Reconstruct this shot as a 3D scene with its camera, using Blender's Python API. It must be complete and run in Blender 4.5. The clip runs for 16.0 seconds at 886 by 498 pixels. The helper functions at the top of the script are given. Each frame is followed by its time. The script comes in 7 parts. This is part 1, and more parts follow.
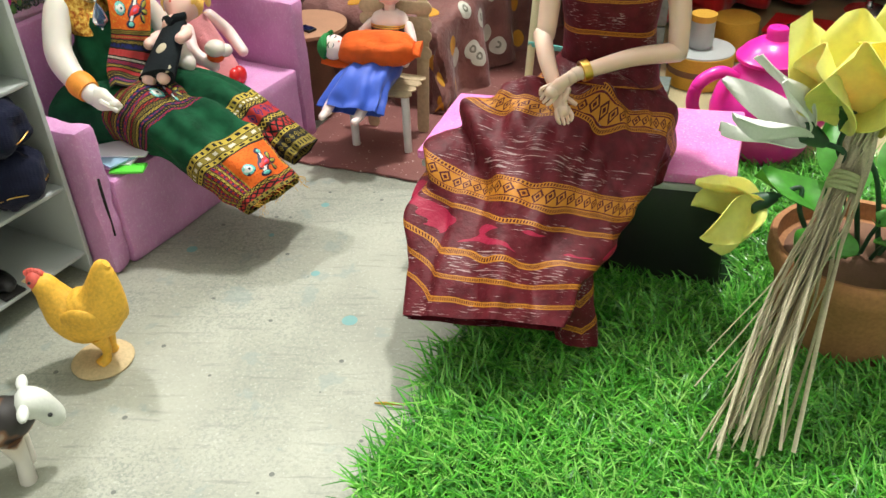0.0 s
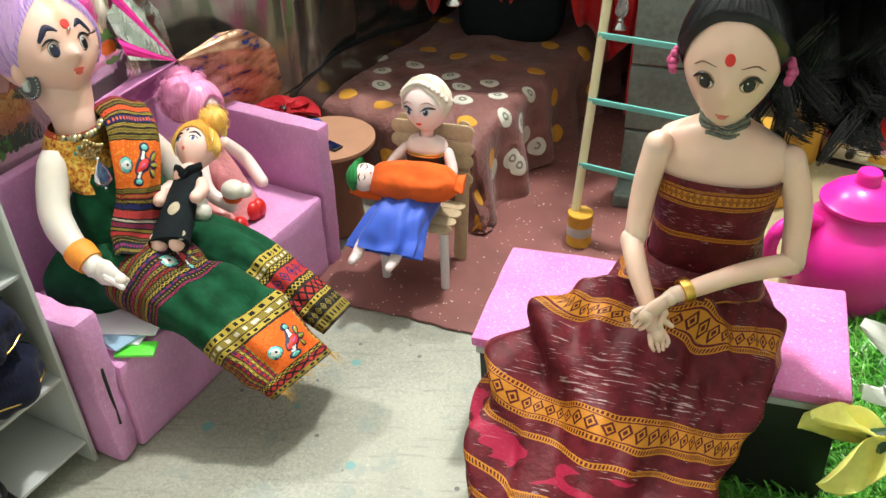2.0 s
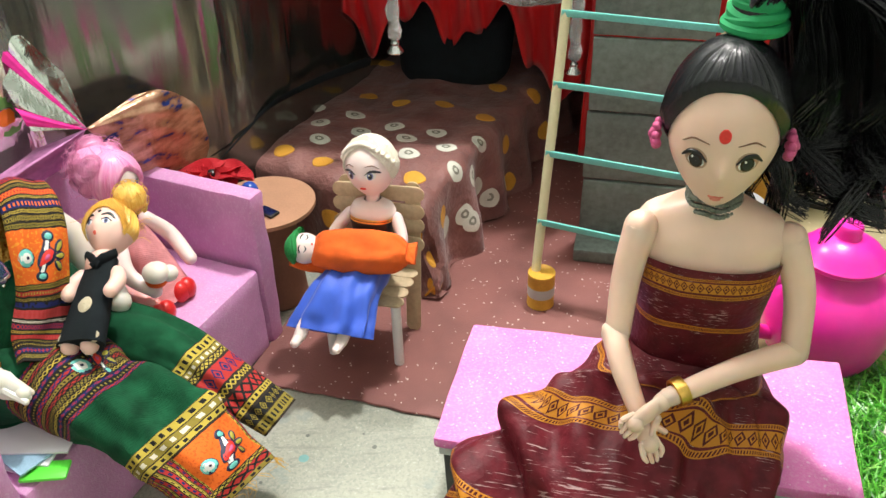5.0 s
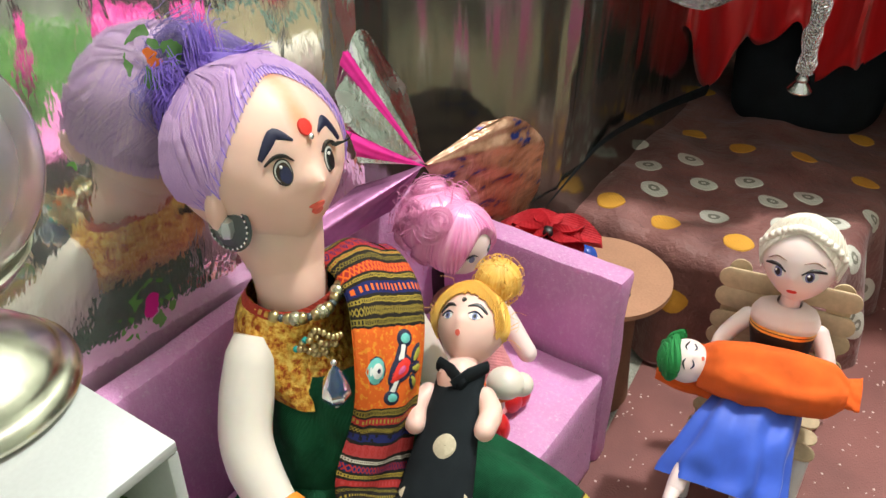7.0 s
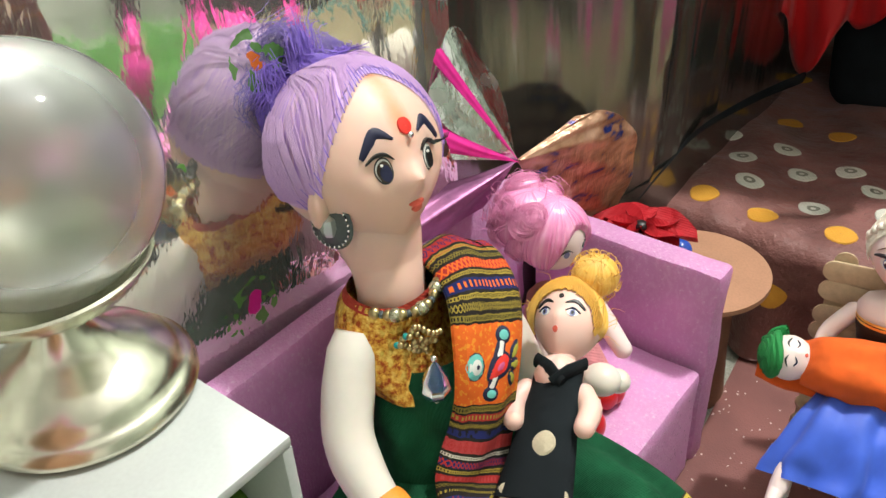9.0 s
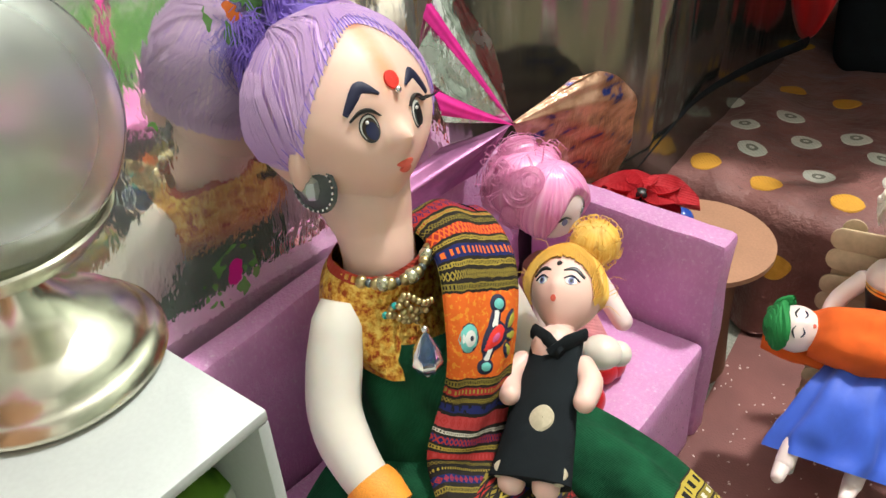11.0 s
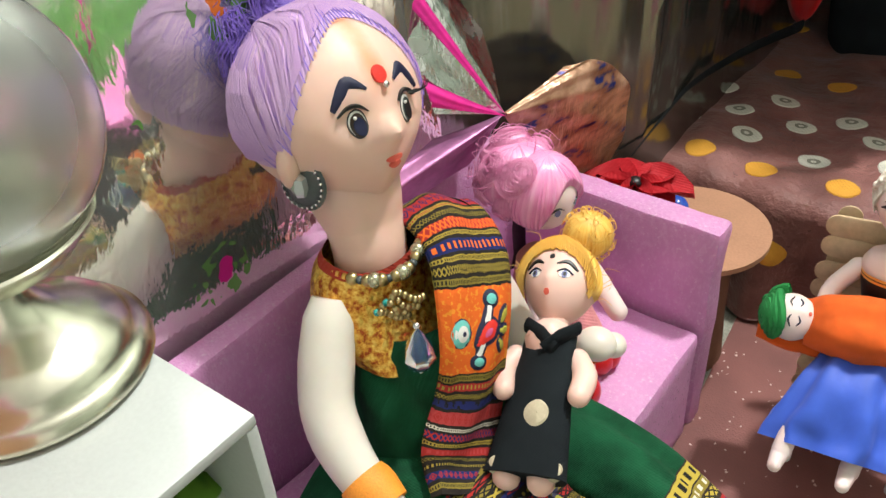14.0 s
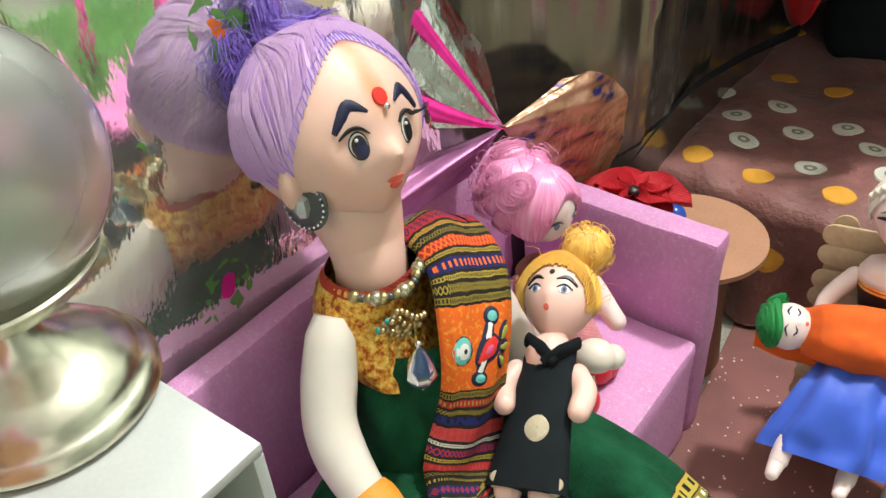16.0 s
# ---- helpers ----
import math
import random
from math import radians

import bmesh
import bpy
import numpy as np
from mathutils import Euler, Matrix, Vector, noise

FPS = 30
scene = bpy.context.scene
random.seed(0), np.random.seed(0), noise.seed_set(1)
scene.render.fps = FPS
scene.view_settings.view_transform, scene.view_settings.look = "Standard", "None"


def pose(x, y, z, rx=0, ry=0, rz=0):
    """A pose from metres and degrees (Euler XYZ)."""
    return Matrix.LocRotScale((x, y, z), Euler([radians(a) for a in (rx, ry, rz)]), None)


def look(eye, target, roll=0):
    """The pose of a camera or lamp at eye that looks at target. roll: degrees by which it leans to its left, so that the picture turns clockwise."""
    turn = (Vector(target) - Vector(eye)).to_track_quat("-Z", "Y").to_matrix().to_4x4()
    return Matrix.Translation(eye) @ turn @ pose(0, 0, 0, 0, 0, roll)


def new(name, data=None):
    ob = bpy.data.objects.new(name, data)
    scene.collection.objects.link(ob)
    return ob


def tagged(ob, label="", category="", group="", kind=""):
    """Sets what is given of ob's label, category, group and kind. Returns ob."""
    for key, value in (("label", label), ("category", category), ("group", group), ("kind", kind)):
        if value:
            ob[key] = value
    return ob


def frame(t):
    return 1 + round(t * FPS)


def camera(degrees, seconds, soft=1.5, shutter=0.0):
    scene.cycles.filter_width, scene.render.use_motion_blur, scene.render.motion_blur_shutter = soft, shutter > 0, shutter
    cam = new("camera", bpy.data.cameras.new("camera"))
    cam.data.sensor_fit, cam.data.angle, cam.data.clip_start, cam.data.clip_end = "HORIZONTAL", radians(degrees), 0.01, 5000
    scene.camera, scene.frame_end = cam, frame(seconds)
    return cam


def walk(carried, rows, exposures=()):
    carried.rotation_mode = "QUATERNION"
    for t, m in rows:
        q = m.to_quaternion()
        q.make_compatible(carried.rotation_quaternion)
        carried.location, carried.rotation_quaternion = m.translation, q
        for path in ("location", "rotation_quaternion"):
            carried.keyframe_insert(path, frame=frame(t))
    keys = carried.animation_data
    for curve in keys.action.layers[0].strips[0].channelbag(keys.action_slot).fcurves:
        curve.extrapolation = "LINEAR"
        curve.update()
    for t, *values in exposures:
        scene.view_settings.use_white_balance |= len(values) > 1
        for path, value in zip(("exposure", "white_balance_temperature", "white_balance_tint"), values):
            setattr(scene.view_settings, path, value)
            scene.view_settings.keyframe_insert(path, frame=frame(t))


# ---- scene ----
cam = camera(54.4, 16.0)
PATH = [
    (0, (0.05, -0.004, 0.31), (-0.087, 1.637, -0.824), -2.5),
    (0.5, (0.035, 0.018, 0.315), (-0.091, 1.638, -0.85), -2.1),
    (1, (0.021, 0.05, 0.326), (-0.103, 1.662, -0.851), -1.9),
    (1.5, (0.015, 0.082, 0.346), (-0.105, 1.692, -0.835), -2.0),
    (2, (0.011, 0.112, 0.363), (-0.105, 1.734, -0.8), -1.8),
    (2.5, (0.015, 0.129, 0.37), (-0.09, 1.767, -0.773), -1.8),
    (3, (0.024, 0.131, 0.372), (-0.062, 1.78, -0.757), -1.5),
    (3.2, (0.033, 0.132, 0.37), (-0.043, 1.784, -0.756), -1.5),
    (5.3, (-0.011, 0.178, 0.359), (0.014, 1.831, -0.767), -1.3),
    (5.5, (-0.034, 0.185, 0.362), (-0.025, 1.838, -0.764), -0.3),
    (6, (-0.097, 0.234, 0.384), (-0.215, 1.865, -0.769), 1.0),
    (6.5, (-0.13, 0.288, 0.345), (-0.336, 1.916, -0.799), 1.1),
    (7, (-0.131, 0.305, 0.318), (-0.382, 1.936, -0.811), 0.5),
    (7.5, (-0.142, 0.298, 0.321), (-0.461, 1.914, -0.813), -0.6),
    (8, (-0.148, 0.297, 0.326), (-0.571, 1.891, -0.806), -2.7),
    (8.5, (-0.144, 0.299, 0.32), (-0.575, 1.891, -0.811), -2.9),
    (9, (-0.137, 0.304, 0.319), (-0.564, 1.893, -0.818), -3.5),
    (9.2, (-0.14, 0.305, 0.315), (-0.569, 1.892, -0.825), -3.8),
    (11.5, (-0.138, 0.316, 0.306), (-0.545, 1.874, -0.881), -3.6),
    (12, (-0.136, 0.317, 0.308), (-0.544, 1.867, -0.888), -3.8),
    (12.5, (-0.137, 0.316, 0.306), (-0.541, 1.869, -0.889), -3.8),
    (13, (-0.139, 0.317, 0.306), (-0.54, 1.871, -0.887), -3.9),
    (13.5, (-0.139, 0.318, 0.307), (-0.538, 1.868, -0.893), -4.0),
    (14, (-0.138, 0.318, 0.307), (-0.54, 1.865, -0.896), -4.3),
    (14.5, (-0.138, 0.319, 0.31), (-0.541, 1.86, -0.9), -4.4),
    (15, (-0.138, 0.319, 0.31), (-0.539, 1.86, -0.9), -4.5),
    (15.5, (-0.14, 0.319, 0.311), (-0.536, 1.862, -0.897), -4.5),
    (16, (-0.139, 0.32, 0.314), (-0.534, 1.86, -0.9), -4.5),
]
walk(cam, [(t, look(eye, target, roll)) for t, eye, target, roll in PATH], [(0, 0.15), (0.5, -0.12), (1.5, 0.13), (2.0, 0.21), (3.0, 0.20), (5.5, 0.28), (6.2, 0.28), (7.0, 0.10), (16, 0.08)])

# ---- world and lamps ----
world = bpy.data.worlds.new("world")
scene.world = world
world.use_nodes = True
world.node_tree.nodes["Background"].inputs[0].default_value = (0.95, 1.0, 0.9, 1)
world.node_tree.nodes["Background"].inputs[1].default_value = 0.25


def bulb(name, place, radius, power, colour):
    data = bpy.data.lights.new(name, "POINT")
    data.shadow_soft_size, data.energy, data.color = radius, power, colour
    ob = new(name, data)
    ob.location = place
    return ob


bulb("ceiling_bulb", (0.24, 0.82, 1.43), 0.045, 66.0, (1.0, 0.97, 0.93))
bulb("ceiling_bulb", (-0.61, 1.09, 1.40), 0.045, 40.0, (1.0, 0.97, 0.95))


# ---- material helpers ----
class Graph:
    """A small wrapper round one node material."""

    def __init__(self, name, colour=(0.8, 0.8, 0.8), rough=0.5, metal=0.0, **more):
        self.mat = bpy.data.materials.new(name)
        self.mat.use_nodes = True
        self.nodes, self.links = self.mat.node_tree.nodes, self.mat.node_tree.links
        self.bsdf = self.nodes["Principled BSDF"]
        self.put("Base Color", colour)
        self.put("Roughness", rough)
        self.put("Metallic", metal)
        for key, value in more.items():
            self.put(key.replace("_", " "), value)

    def put(self, name, value):
        self.wire(self.bsdf.inputs[name], value)

    def wire(self, sock, value):
        if isinstance(value, bpy.types.NodeSocket):
            self.links.new(value, sock)
        elif isinstance(value, (tuple, list)) and len(value) == 3 and sock.type == "RGBA":
            sock.default_value = (*value, 1)
        else:
            sock.default_value = value

    def node(self, kind, **ins):
        n = self.nodes.new(kind)
        for key, value in ins.items():
            self.wire(n.inputs[key.replace("_", " ")], value)
        return n

    def coords(self, kind="Object"):
        return self.nodes.new("ShaderNodeTexCoord").outputs[kind]

    def scaled(self, vec, s):
        n = self.nodes.new("ShaderNodeVectorMath")
        n.operation = "MULTIPLY"
        self.wire(n.inputs[0], vec)
        n.inputs[1].default_value = s
        return n.outputs[0]

    def noise(self, vec, scale, detail=3.0, rough=0.5):
        return self.node("ShaderNodeTexNoise", Vector=vec, Scale=scale, Detail=detail, Roughness=rough).outputs[0]

    def cells(self, vec, scale, out="Distance", rand=1.0):
        return self.node("ShaderNodeTexVoronoi", Vector=vec, Scale=scale, Randomness=rand).outputs[out]

    def math(self, op, a, b=0.0, c=0.0):
        n = self.nodes.new("ShaderNodeMath")
        n.operation = op
        for sock, value in zip(n.inputs, (a, b, c)):
            self.wire(sock, value)
        return n.outputs[0]

    def band(self, x, centre, half):
        """1 where x lies within half of centre."""
        return self.math("LESS_THAN", self.math("ABSOLUTE", self.math("SUBTRACT", x, centre)), half)

    def ramp(self, fac, stops, step=False):
        n = self.nodes.new("ShaderNodeValToRGB")
        self.wire(n.inputs[0], fac)
        r = n.color_ramp
        r.interpolation = "CONSTANT" if step else "LINEAR"
        while len(r.elements) < len(stops):
            r.elements.new(0.5)
        for e, (p, c) in zip(r.elements, stops):
            e.position = p
            e.color = (*c, 1) if isinstance(c, tuple) else (c, c, c, 1)
        return n.outputs[0]

    def mix(self, fac, a, b):
        n = self.nodes.new("ShaderNodeMix")
        n.data_type = "RGBA"
        self.wire(n.inputs["Factor"], fac)
        self.wire(n.inputs[6], a)
        self.wire(n.inputs[7], b)
        return n.outputs[2]

    def split(self, vec):
        n = self.nodes.new("ShaderNodeSeparateXYZ")
        self.wire(n.inputs[0], vec)
        return n.outputs

    def bump(self, height, strength=0.3, dist=0.001):
        n = self.node("ShaderNodeBump", Height=height, Strength=strength, Distance=dist)
        self.put("Normal", n.outputs[0])


def plain(name, colour, rough=0.5, metal=0.0, grain=220.0, vary=0.12, bump=0.15, **more):
    """A surface of one colour with small grain and larger blotches."""
    g = Graph(name, colour, rough, metal, **more)
    vec = g.coords()
    fine, big = g.noise(vec, grain * 4), g.noise(vec, grain * 0.25)
    mixed = g.math("ADD", g.math("MULTIPLY", fine, 0.5), g.math("MULTIPLY", big, 0.5))
    dark, light = tuple(c * (1 - vary) for c in colour), tuple(min(1, c * (1 + vary)) for c in colour)
    g.put("Base Color", g.ramp(mixed, [(0.35, dark), (0.65, light)]))
    if bump:
        g.bump(fine, bump, 0.0004)
    return g.mat


def skin(name, colour, rough=0.38, sub=0.25, deep=0.003):
    g = Graph(name, colour, rough, 0.0, Subsurface_Weight=sub, Subsurface_Scale=deep, Subsurface_Radius=(1.0, 0.45, 0.25))
    vec = g.coords()
    big = g.noise(vec, 60, 4)
    g.put("Base Color", g.ramp(big, [(0.3, tuple(c * 0.94 for c in colour)), (0.7, tuple(min(1, c * 1.04) for c in colour))]))
    g.bump(g.noise(vec, 1500), 0.04, 0.0003)
    return g.mat


def foam(name, colour, sparkle=0.5):
    """Expanded foam sheet with tiny glitter cells."""
    g = Graph(name, colour, 0.55, 0.0, Subsurface_Weight=0.3, Subsurface_Scale=0.005, Subsurface_Radius=(1.0, 0.5, 0.8))
    vec = g.coords()
    cell = g.cells(vec, 1100, "Color")
    flake = g.math("GREATER_THAN", g.split(cell)[0], 0.972)
    tone = g.noise(vec, 26, 5)
    streak = g.noise(g.scaled(vec, (700, 700, 420)), 1.0, 3)
    col = g.ramp(tone, [(0.3, tuple(c * 0.82 for c in colour)), (0.72, tuple(min(1, c * 1.12) for c in colour))])
    col = g.mix(g.math("MULTIPLY", g.ramp(streak, [(0.48, 0.0), (0.70, 1.0)]), 0.13), col, (0.95, 0.8, 0.92))
    g.put("Base Color", g.mix(g.math("MULTIPLY", flake, sparkle), col, (1.0, 0.85, 0.95)))
    g.put("Roughness", g.ramp(flake, [(0.0, 0.6), (1.0, 0.2)]))
    g.bump(g.math("ADD", g.cells(vec, 1100), g.math("MULTIPLY", tone, 3.0)), 0.35, 0.0006)
    return g.mat


def cloth(name, colour, weave=2600.0, rough=0.9, vary=0.18, sheen=0.05):
    g = Graph(name, colour, rough, 0.0, Sheen_Weight=sheen, Specular_IOR_Level=0.15)
    vec = g.coords()
    x, y, z = g.split(g.scaled(vec, (weave, weave, weave)))
    thread = g.math("MULTIPLY", g.math("SINE", g.math("ADD", x, z)), g.math("SINE", g.math("ADD", y, z)))
    tone = g.noise(vec, 90, 4)
    g.put("Base Color", g.ramp(tone, [(0.3, tuple(c * (1 - vary) for c in colour)), (0.7, tuple(min(1, c * (1 + vary)) for c in colour))]))
    g.bump(g.math("ADD", g.math("MULTIPLY", thread, 0.30), g.math("ADD", g.math("MULTIPLY", g.noise(vec, 300), 2.0), g.math("MULTIPLY", g.noise(vec, 70, 3), 5.0))), 0.5, 0.0006)
    return g.mat


def satin(name, colour, rough=0.32):
    g = Graph(name, colour, rough, 0.0, Sheen_Weight=0.2, Anisotropic=0.5)
    vec = g.coords()
    fold = g.noise(g.scaled(vec, (120, 120, 14)), 1.0, 4)
    g.put("Base Color", g.ramp(fold, [(0.3, tuple(c * 0.88 for c in colour)), (0.7, tuple(min(1, c * 1.08) for c in colour))]))
    g.bump(fold, 0.18, 0.002)
    return g.mat


def hair(name, colour, light, across=60.0, rough=0.35):
    """Combed doll hair: fine streaks along v."""
    g = Graph(name, colour, rough, 0.0, Anisotropic=0.6)
    uv = g.coords("UV")
    streak = g.noise(g.scaled(uv, (across, 1.2, 1.0)), 1.0, 4, 0.7)
    g.put("Base Color", g.ramp(streak, [(0.35, colour), (0.68, light)]))
    g.bump(streak, 0.4, 0.0006)
    return g.mat


def brocade(name, bands, ground, scale_u, tone=0.15):
    """Woven bands across v. bands: centre, half width, colours (two), motif ('dash', 'diamond', 'zig', 'plain'); v runs 0 to 1."""
    g = Graph(name, ground, 0.85, 0.0, Specular_IOR_Level=0.2)
    uv = g.coords("UV")
    u, v, _ = g.split(uv)
    vec = g.coords()
    wob = g.math("MULTIPLY", g.math("SUBTRACT", g.noise(vec, 320), 0.5), 0.012)
    v = g.math("ADD", v, wob)
    us = g.math("MULTIPLY", u, scale_u)
    base = g.ramp(g.noise(vec, 150, 4), [(0.3, tuple(c * (1 - tone) for c in ground)), (0.7, tuple(c * (1 + tone) for c in ground))])
    for centre, half, a, b, motif, rate in bands:
        inside = g.band(v, centre, half)
        k = g.math("FRACT", g.math("MULTIPLY", us, rate))
        d = g.math("ABSOLUTE", g.math("SUBTRACT", k, 0.5))
        e = g.math("DIVIDE", g.math("ABSOLUTE", g.math("SUBTRACT", v, centre)), half)
        if motif == "dash":
            sel = g.math("MULTIPLY", g.math("LESS_THAN", d, 0.22), g.math("LESS_THAN", e, 0.55))
        elif motif == "diamond":
            r = g.math("ADD", g.math("MULTIPLY", d, 2.0), e)
            ring = g.math("LESS_THAN", g.math("ABSOLUTE", g.math("SUBTRACT", r, 0.72)), 0.14)
            core = g.math("LESS_THAN", r, 0.34)
            sel = g.math("MAXIMUM", ring, core)
        elif motif == "zig":
            sel = g.math("LESS_THAN", g.math("ABSOLUTE", g.math("SUBTRACT", e, g.math("MULTIPLY", d, 2.0))), 0.3)
        else:
            sel = g.math("LESS_THAN", g.noise(vec, 700), 0.42)
        base = g.mix(inside, base, g.mix(sel, a, b))
    g.put("Base Color", base)
    x, y, z = g.split(g.scaled(vec, (3000, 3000, 3000)))
    thread = g.math("MULTIPLY", g.math("SINE", g.math("ADD", x, z)), g.math("SINE", g.math("ADD", y, z)))
    g.bump(g.math("ADD", g.math("MULTIPLY", thread, 0.05), g.math("MULTIPLY", g.noise(vec, 420), 2.5)), 0.4, 0.0004)
    return g, base


# ---- materials ----
PINK_FOAM = foam("mauve_foam", (0.63, 0.29, 0.55), 0.25)
HOT_FOAM = foam("pink_foam", (0.78, 0.21, 0.54), 0.4)
PEACH = skin("peach_vinyl", (0.84, 0.55, 0.45), 0.48)
PALE = skin("pale_vinyl", (0.88, 0.72, 0.69), 0.38, 0.10, 0.0015)
BEIGE = skin("beige_vinyl", (0.83, 0.57, 0.45))
PINK_VINYL = skin("pink_vinyl", (0.86, 0.56, 0.48), 0.42, 0.15, 0.0015)
IVORY = skin("ivory_plastic", (0.79, 0.74, 0.66), 0.35, 0.2)
ROSE = skin("rose_plastic", (0.80, 0.38, 0.36))
GREEN_FELT = cloth("green_wool", (0.007, 0.066, 0.028), 5200, 0.9, 0.40, 0.02)
BLACK_FELT = cloth("black_felt", (0.012, 0.016, 0.019), 9000, 0.9, 0.18, 0.0)
NAVY = cloth("navy_cloth", (0.010, 0.012, 0.030))
ORANGE = cloth("orange_cloth", (0.80, 0.13, 0.02), 9000, 0.7)
BLUE_SATIN = satin("blue_satin", (0.035, 0.10, 0.55), 0.58)
RED_SATIN = satin("red_satin", (0.66, 0.012, 0.016))
WHITE = plain("white_board", (0.47, 0.50, 0.49), 0.35, vary=0.04)
GOLD = plain("gold_trim", (0.85, 0.52, 0.13), 0.28, 1.0)
BRASS = plain("pale_brass", (0.76, 0.73, 0.60), 0.24, 1.0, 60, 0.16, 0.12)
SILVER = plain("silver_metal", (0.75, 0.75, 0.76), 0.22, 1.0)
STEEL = plain("steel", (0.6, 0.6, 0.6), 0.25, 1.0)
PAPER_WHITE = plain("white_paper_roll", (0.76, 0.76, 0.75), 0.5, vary=0.04)
BLACK = plain("black_paint", (0.012, 0.012, 0.013), 0.4)
DARK = plain("dark_card", (0.02, 0.018, 0.018), 0.9)
RED_DOT = plain("red_paint", (0.72, 0.03, 0.02), 0.5)
LIP = plain("lip_paint", (0.70, 0.12, 0.08), 0.4)
EYE_WHITE = plain("eye_white", (0.80, 0.80, 0.76), 0.3, vary=0.02)
EYE_BLUE = plain("eye_blue", (0.008, 0.012, 0.055), 0.12)
EYE_BROWN = plain("eye_brown", (0.045, 0.028, 0.016), 0.2)
EYE_GREY = plain("eye_grey", (0.07, 0.085, 0.085), 0.2)
BROW_BLUE = plain("brow_paint", (0.010, 0.012, 0.045), 0.6)
MAGENTA = plain("magenta_plastic", (0.90, 0.03, 0.40), 0.28, 0.0, 40, 0.05, 0.04, Subsurface_Weight=0.2, Subsurface_Scale=0.006)
YELLOW_CARD = plain("yellow_card", (0.65, 0.36, 0.04), 0.6)
CARD = plain("brown_cardboard", (0.42, 0.22, 0.13), 0.8)
CARD_EDGE = plain("cardboard_edge", (0.20, 0.10, 0.06), 0.9)
GREY_CARD = plain("grey_card", (0.16, 0.20, 0.18), 0.75, 0.0, 60, 0.3, 0.3)
STICK = plain("pale_wood_stick", (0.55, 0.42, 0.26), 0.7, 0.0, 90, 0.15)
CREAM = plain("cream_stick", (0.74, 0.70, 0.44), 0.45, vary=0.05)
TEAL = plain("teal_tape", (0.16, 0.55, 0.50), 0.35)
TERRA = plain("terracotta", (0.42, 0.19, 0.08), 0.85, 0.0, 120, 0.2, 0.3)
STRAW = plain("dry_grass_straw", (0.62, 0.56, 0.40), 0.75, 0.0, 300, 0.25)
GREEN_BAND = plain("green_elastic", (0.012, 0.30, 0.10), 0.7)
LEAF = plain("leaf_green", (0.07, 0.32, 0.03), 0.45, 0.0, 60, 0.25)
YELLOW_PETAL = plain("yellow_petal", (0.84, 0.78, 0.20), 0.6, 0.0, 60, 0.1, 0.2, Subsurface_Weight=0.2, Subsurface_Scale=0.004)
WHITE_PETAL = plain("white_petal", (0.74, 0.76, 0.70), 0.55, vary=0.06)
RED_PLASTIC = plain("red_plastic", (0.62, 0.02, 0.02), 0.3)
HAIR_LILAC = hair("lilac_hair", (0.42, 0.22, 0.70), (0.93, 0.66, 0.80), 210, 0.36)
HAIR_VIOLET = hair("violet_hair", (0.17, 0.09, 0.55), (0.40, 0.27, 0.80), 60)
HAIR_BLACK = hair("black_hair", (0.003, 0.003, 0.004), (0.016, 0.016, 0.021), 110, 0.20)
HAIR_BLOND = hair("golden_hair", (0.80, 0.40, 0.05), (0.95, 0.66, 0.18), 60)
HAIR_PALE = hair("platinum_hair", (0.76, 0.68, 0.56), (0.88, 0.84, 0.74), 60)
HAIR_PINK = hair("pink_hair", (0.78, 0.21, 0.48), (0.92, 0.47, 0.68), 40, 0.25)
HAIR_GREEN = plain("green_yarn", (0.012, 0.22, 0.05), 0.8)


def floor_mat():
    g = Graph("speckled_floor_board", (0.5, 0.5, 0.45), 0.5)
    vec = g.coords()
    tone = g.ramp(g.noise(vec, 14, 6), [(0.3, (0.28, 0.285, 0.232)), (0.7, (0.40, 0.405, 0.332))])
    speck = g.ramp(g.noise(vec, 620, 4, 0.7), [(0.46, 0.0), (0.60, 1.0)])
    worn = g.ramp(g.noise(vec, 9, 4), [(0.38, 0.16), (0.62, 0.80)])
    col = g.mix(g.math("MULTIPLY", speck, worn), tone, (0.20, 0.225, 0.19))
    pale = g.ramp(g.noise(vec, 480, 3, 0.7), [(0.58, 0.0), (0.68, 0.6)])
    col = g.mix(pale, col, (0.50, 0.50, 0.43))
    scuff = g.noise(g.scaled(vec, (30, 260, 30)), 1.0, 4, 0.6)
    col = g.mix(g.ramp(scuff, [(0.58, 0.0), (0.70, 0.50)]), col, (0.17, 0.185, 0.155))
    fleck = g.math("LESS_THAN", g.cells(vec, 90), 0.13)
    col = g.mix(g.math("MULTIPLY", fleck, g.math("GREATER_THAN", g.split(g.cells(vec, 90, "Color"))[1], 0.78)), col, (0.13, 0.14, 0.12))
    blot = g.ramp(g.noise(vec, 45, 4, 0.6), [(0.60, 0.0), (0.66, 0.45)])
    col = g.mix(blot, col, (0.22, 0.28, 0.26))
    chip = g.math("LESS_THAN", g.cells(vec, 24), 0.11)
    pick = g.math("GREATER_THAN", g.split(g.cells(vec, 24, "Color"))[0], 0.45)
    col = g.mix(g.math("MULTIPLY", chip, g.math("MULTIPLY", pick, 0.8)), col, (0.12, 0.33, 0.33))
    g.put("Base Color", col)
    g.put("Roughness", g.ramp(g.noise(vec, 60), [(0.3, 0.42), (0.7, 0.6)]))
    g.bump(g.noise(vec, 700, 3), 0.12, 0.0004)
    return g.mat


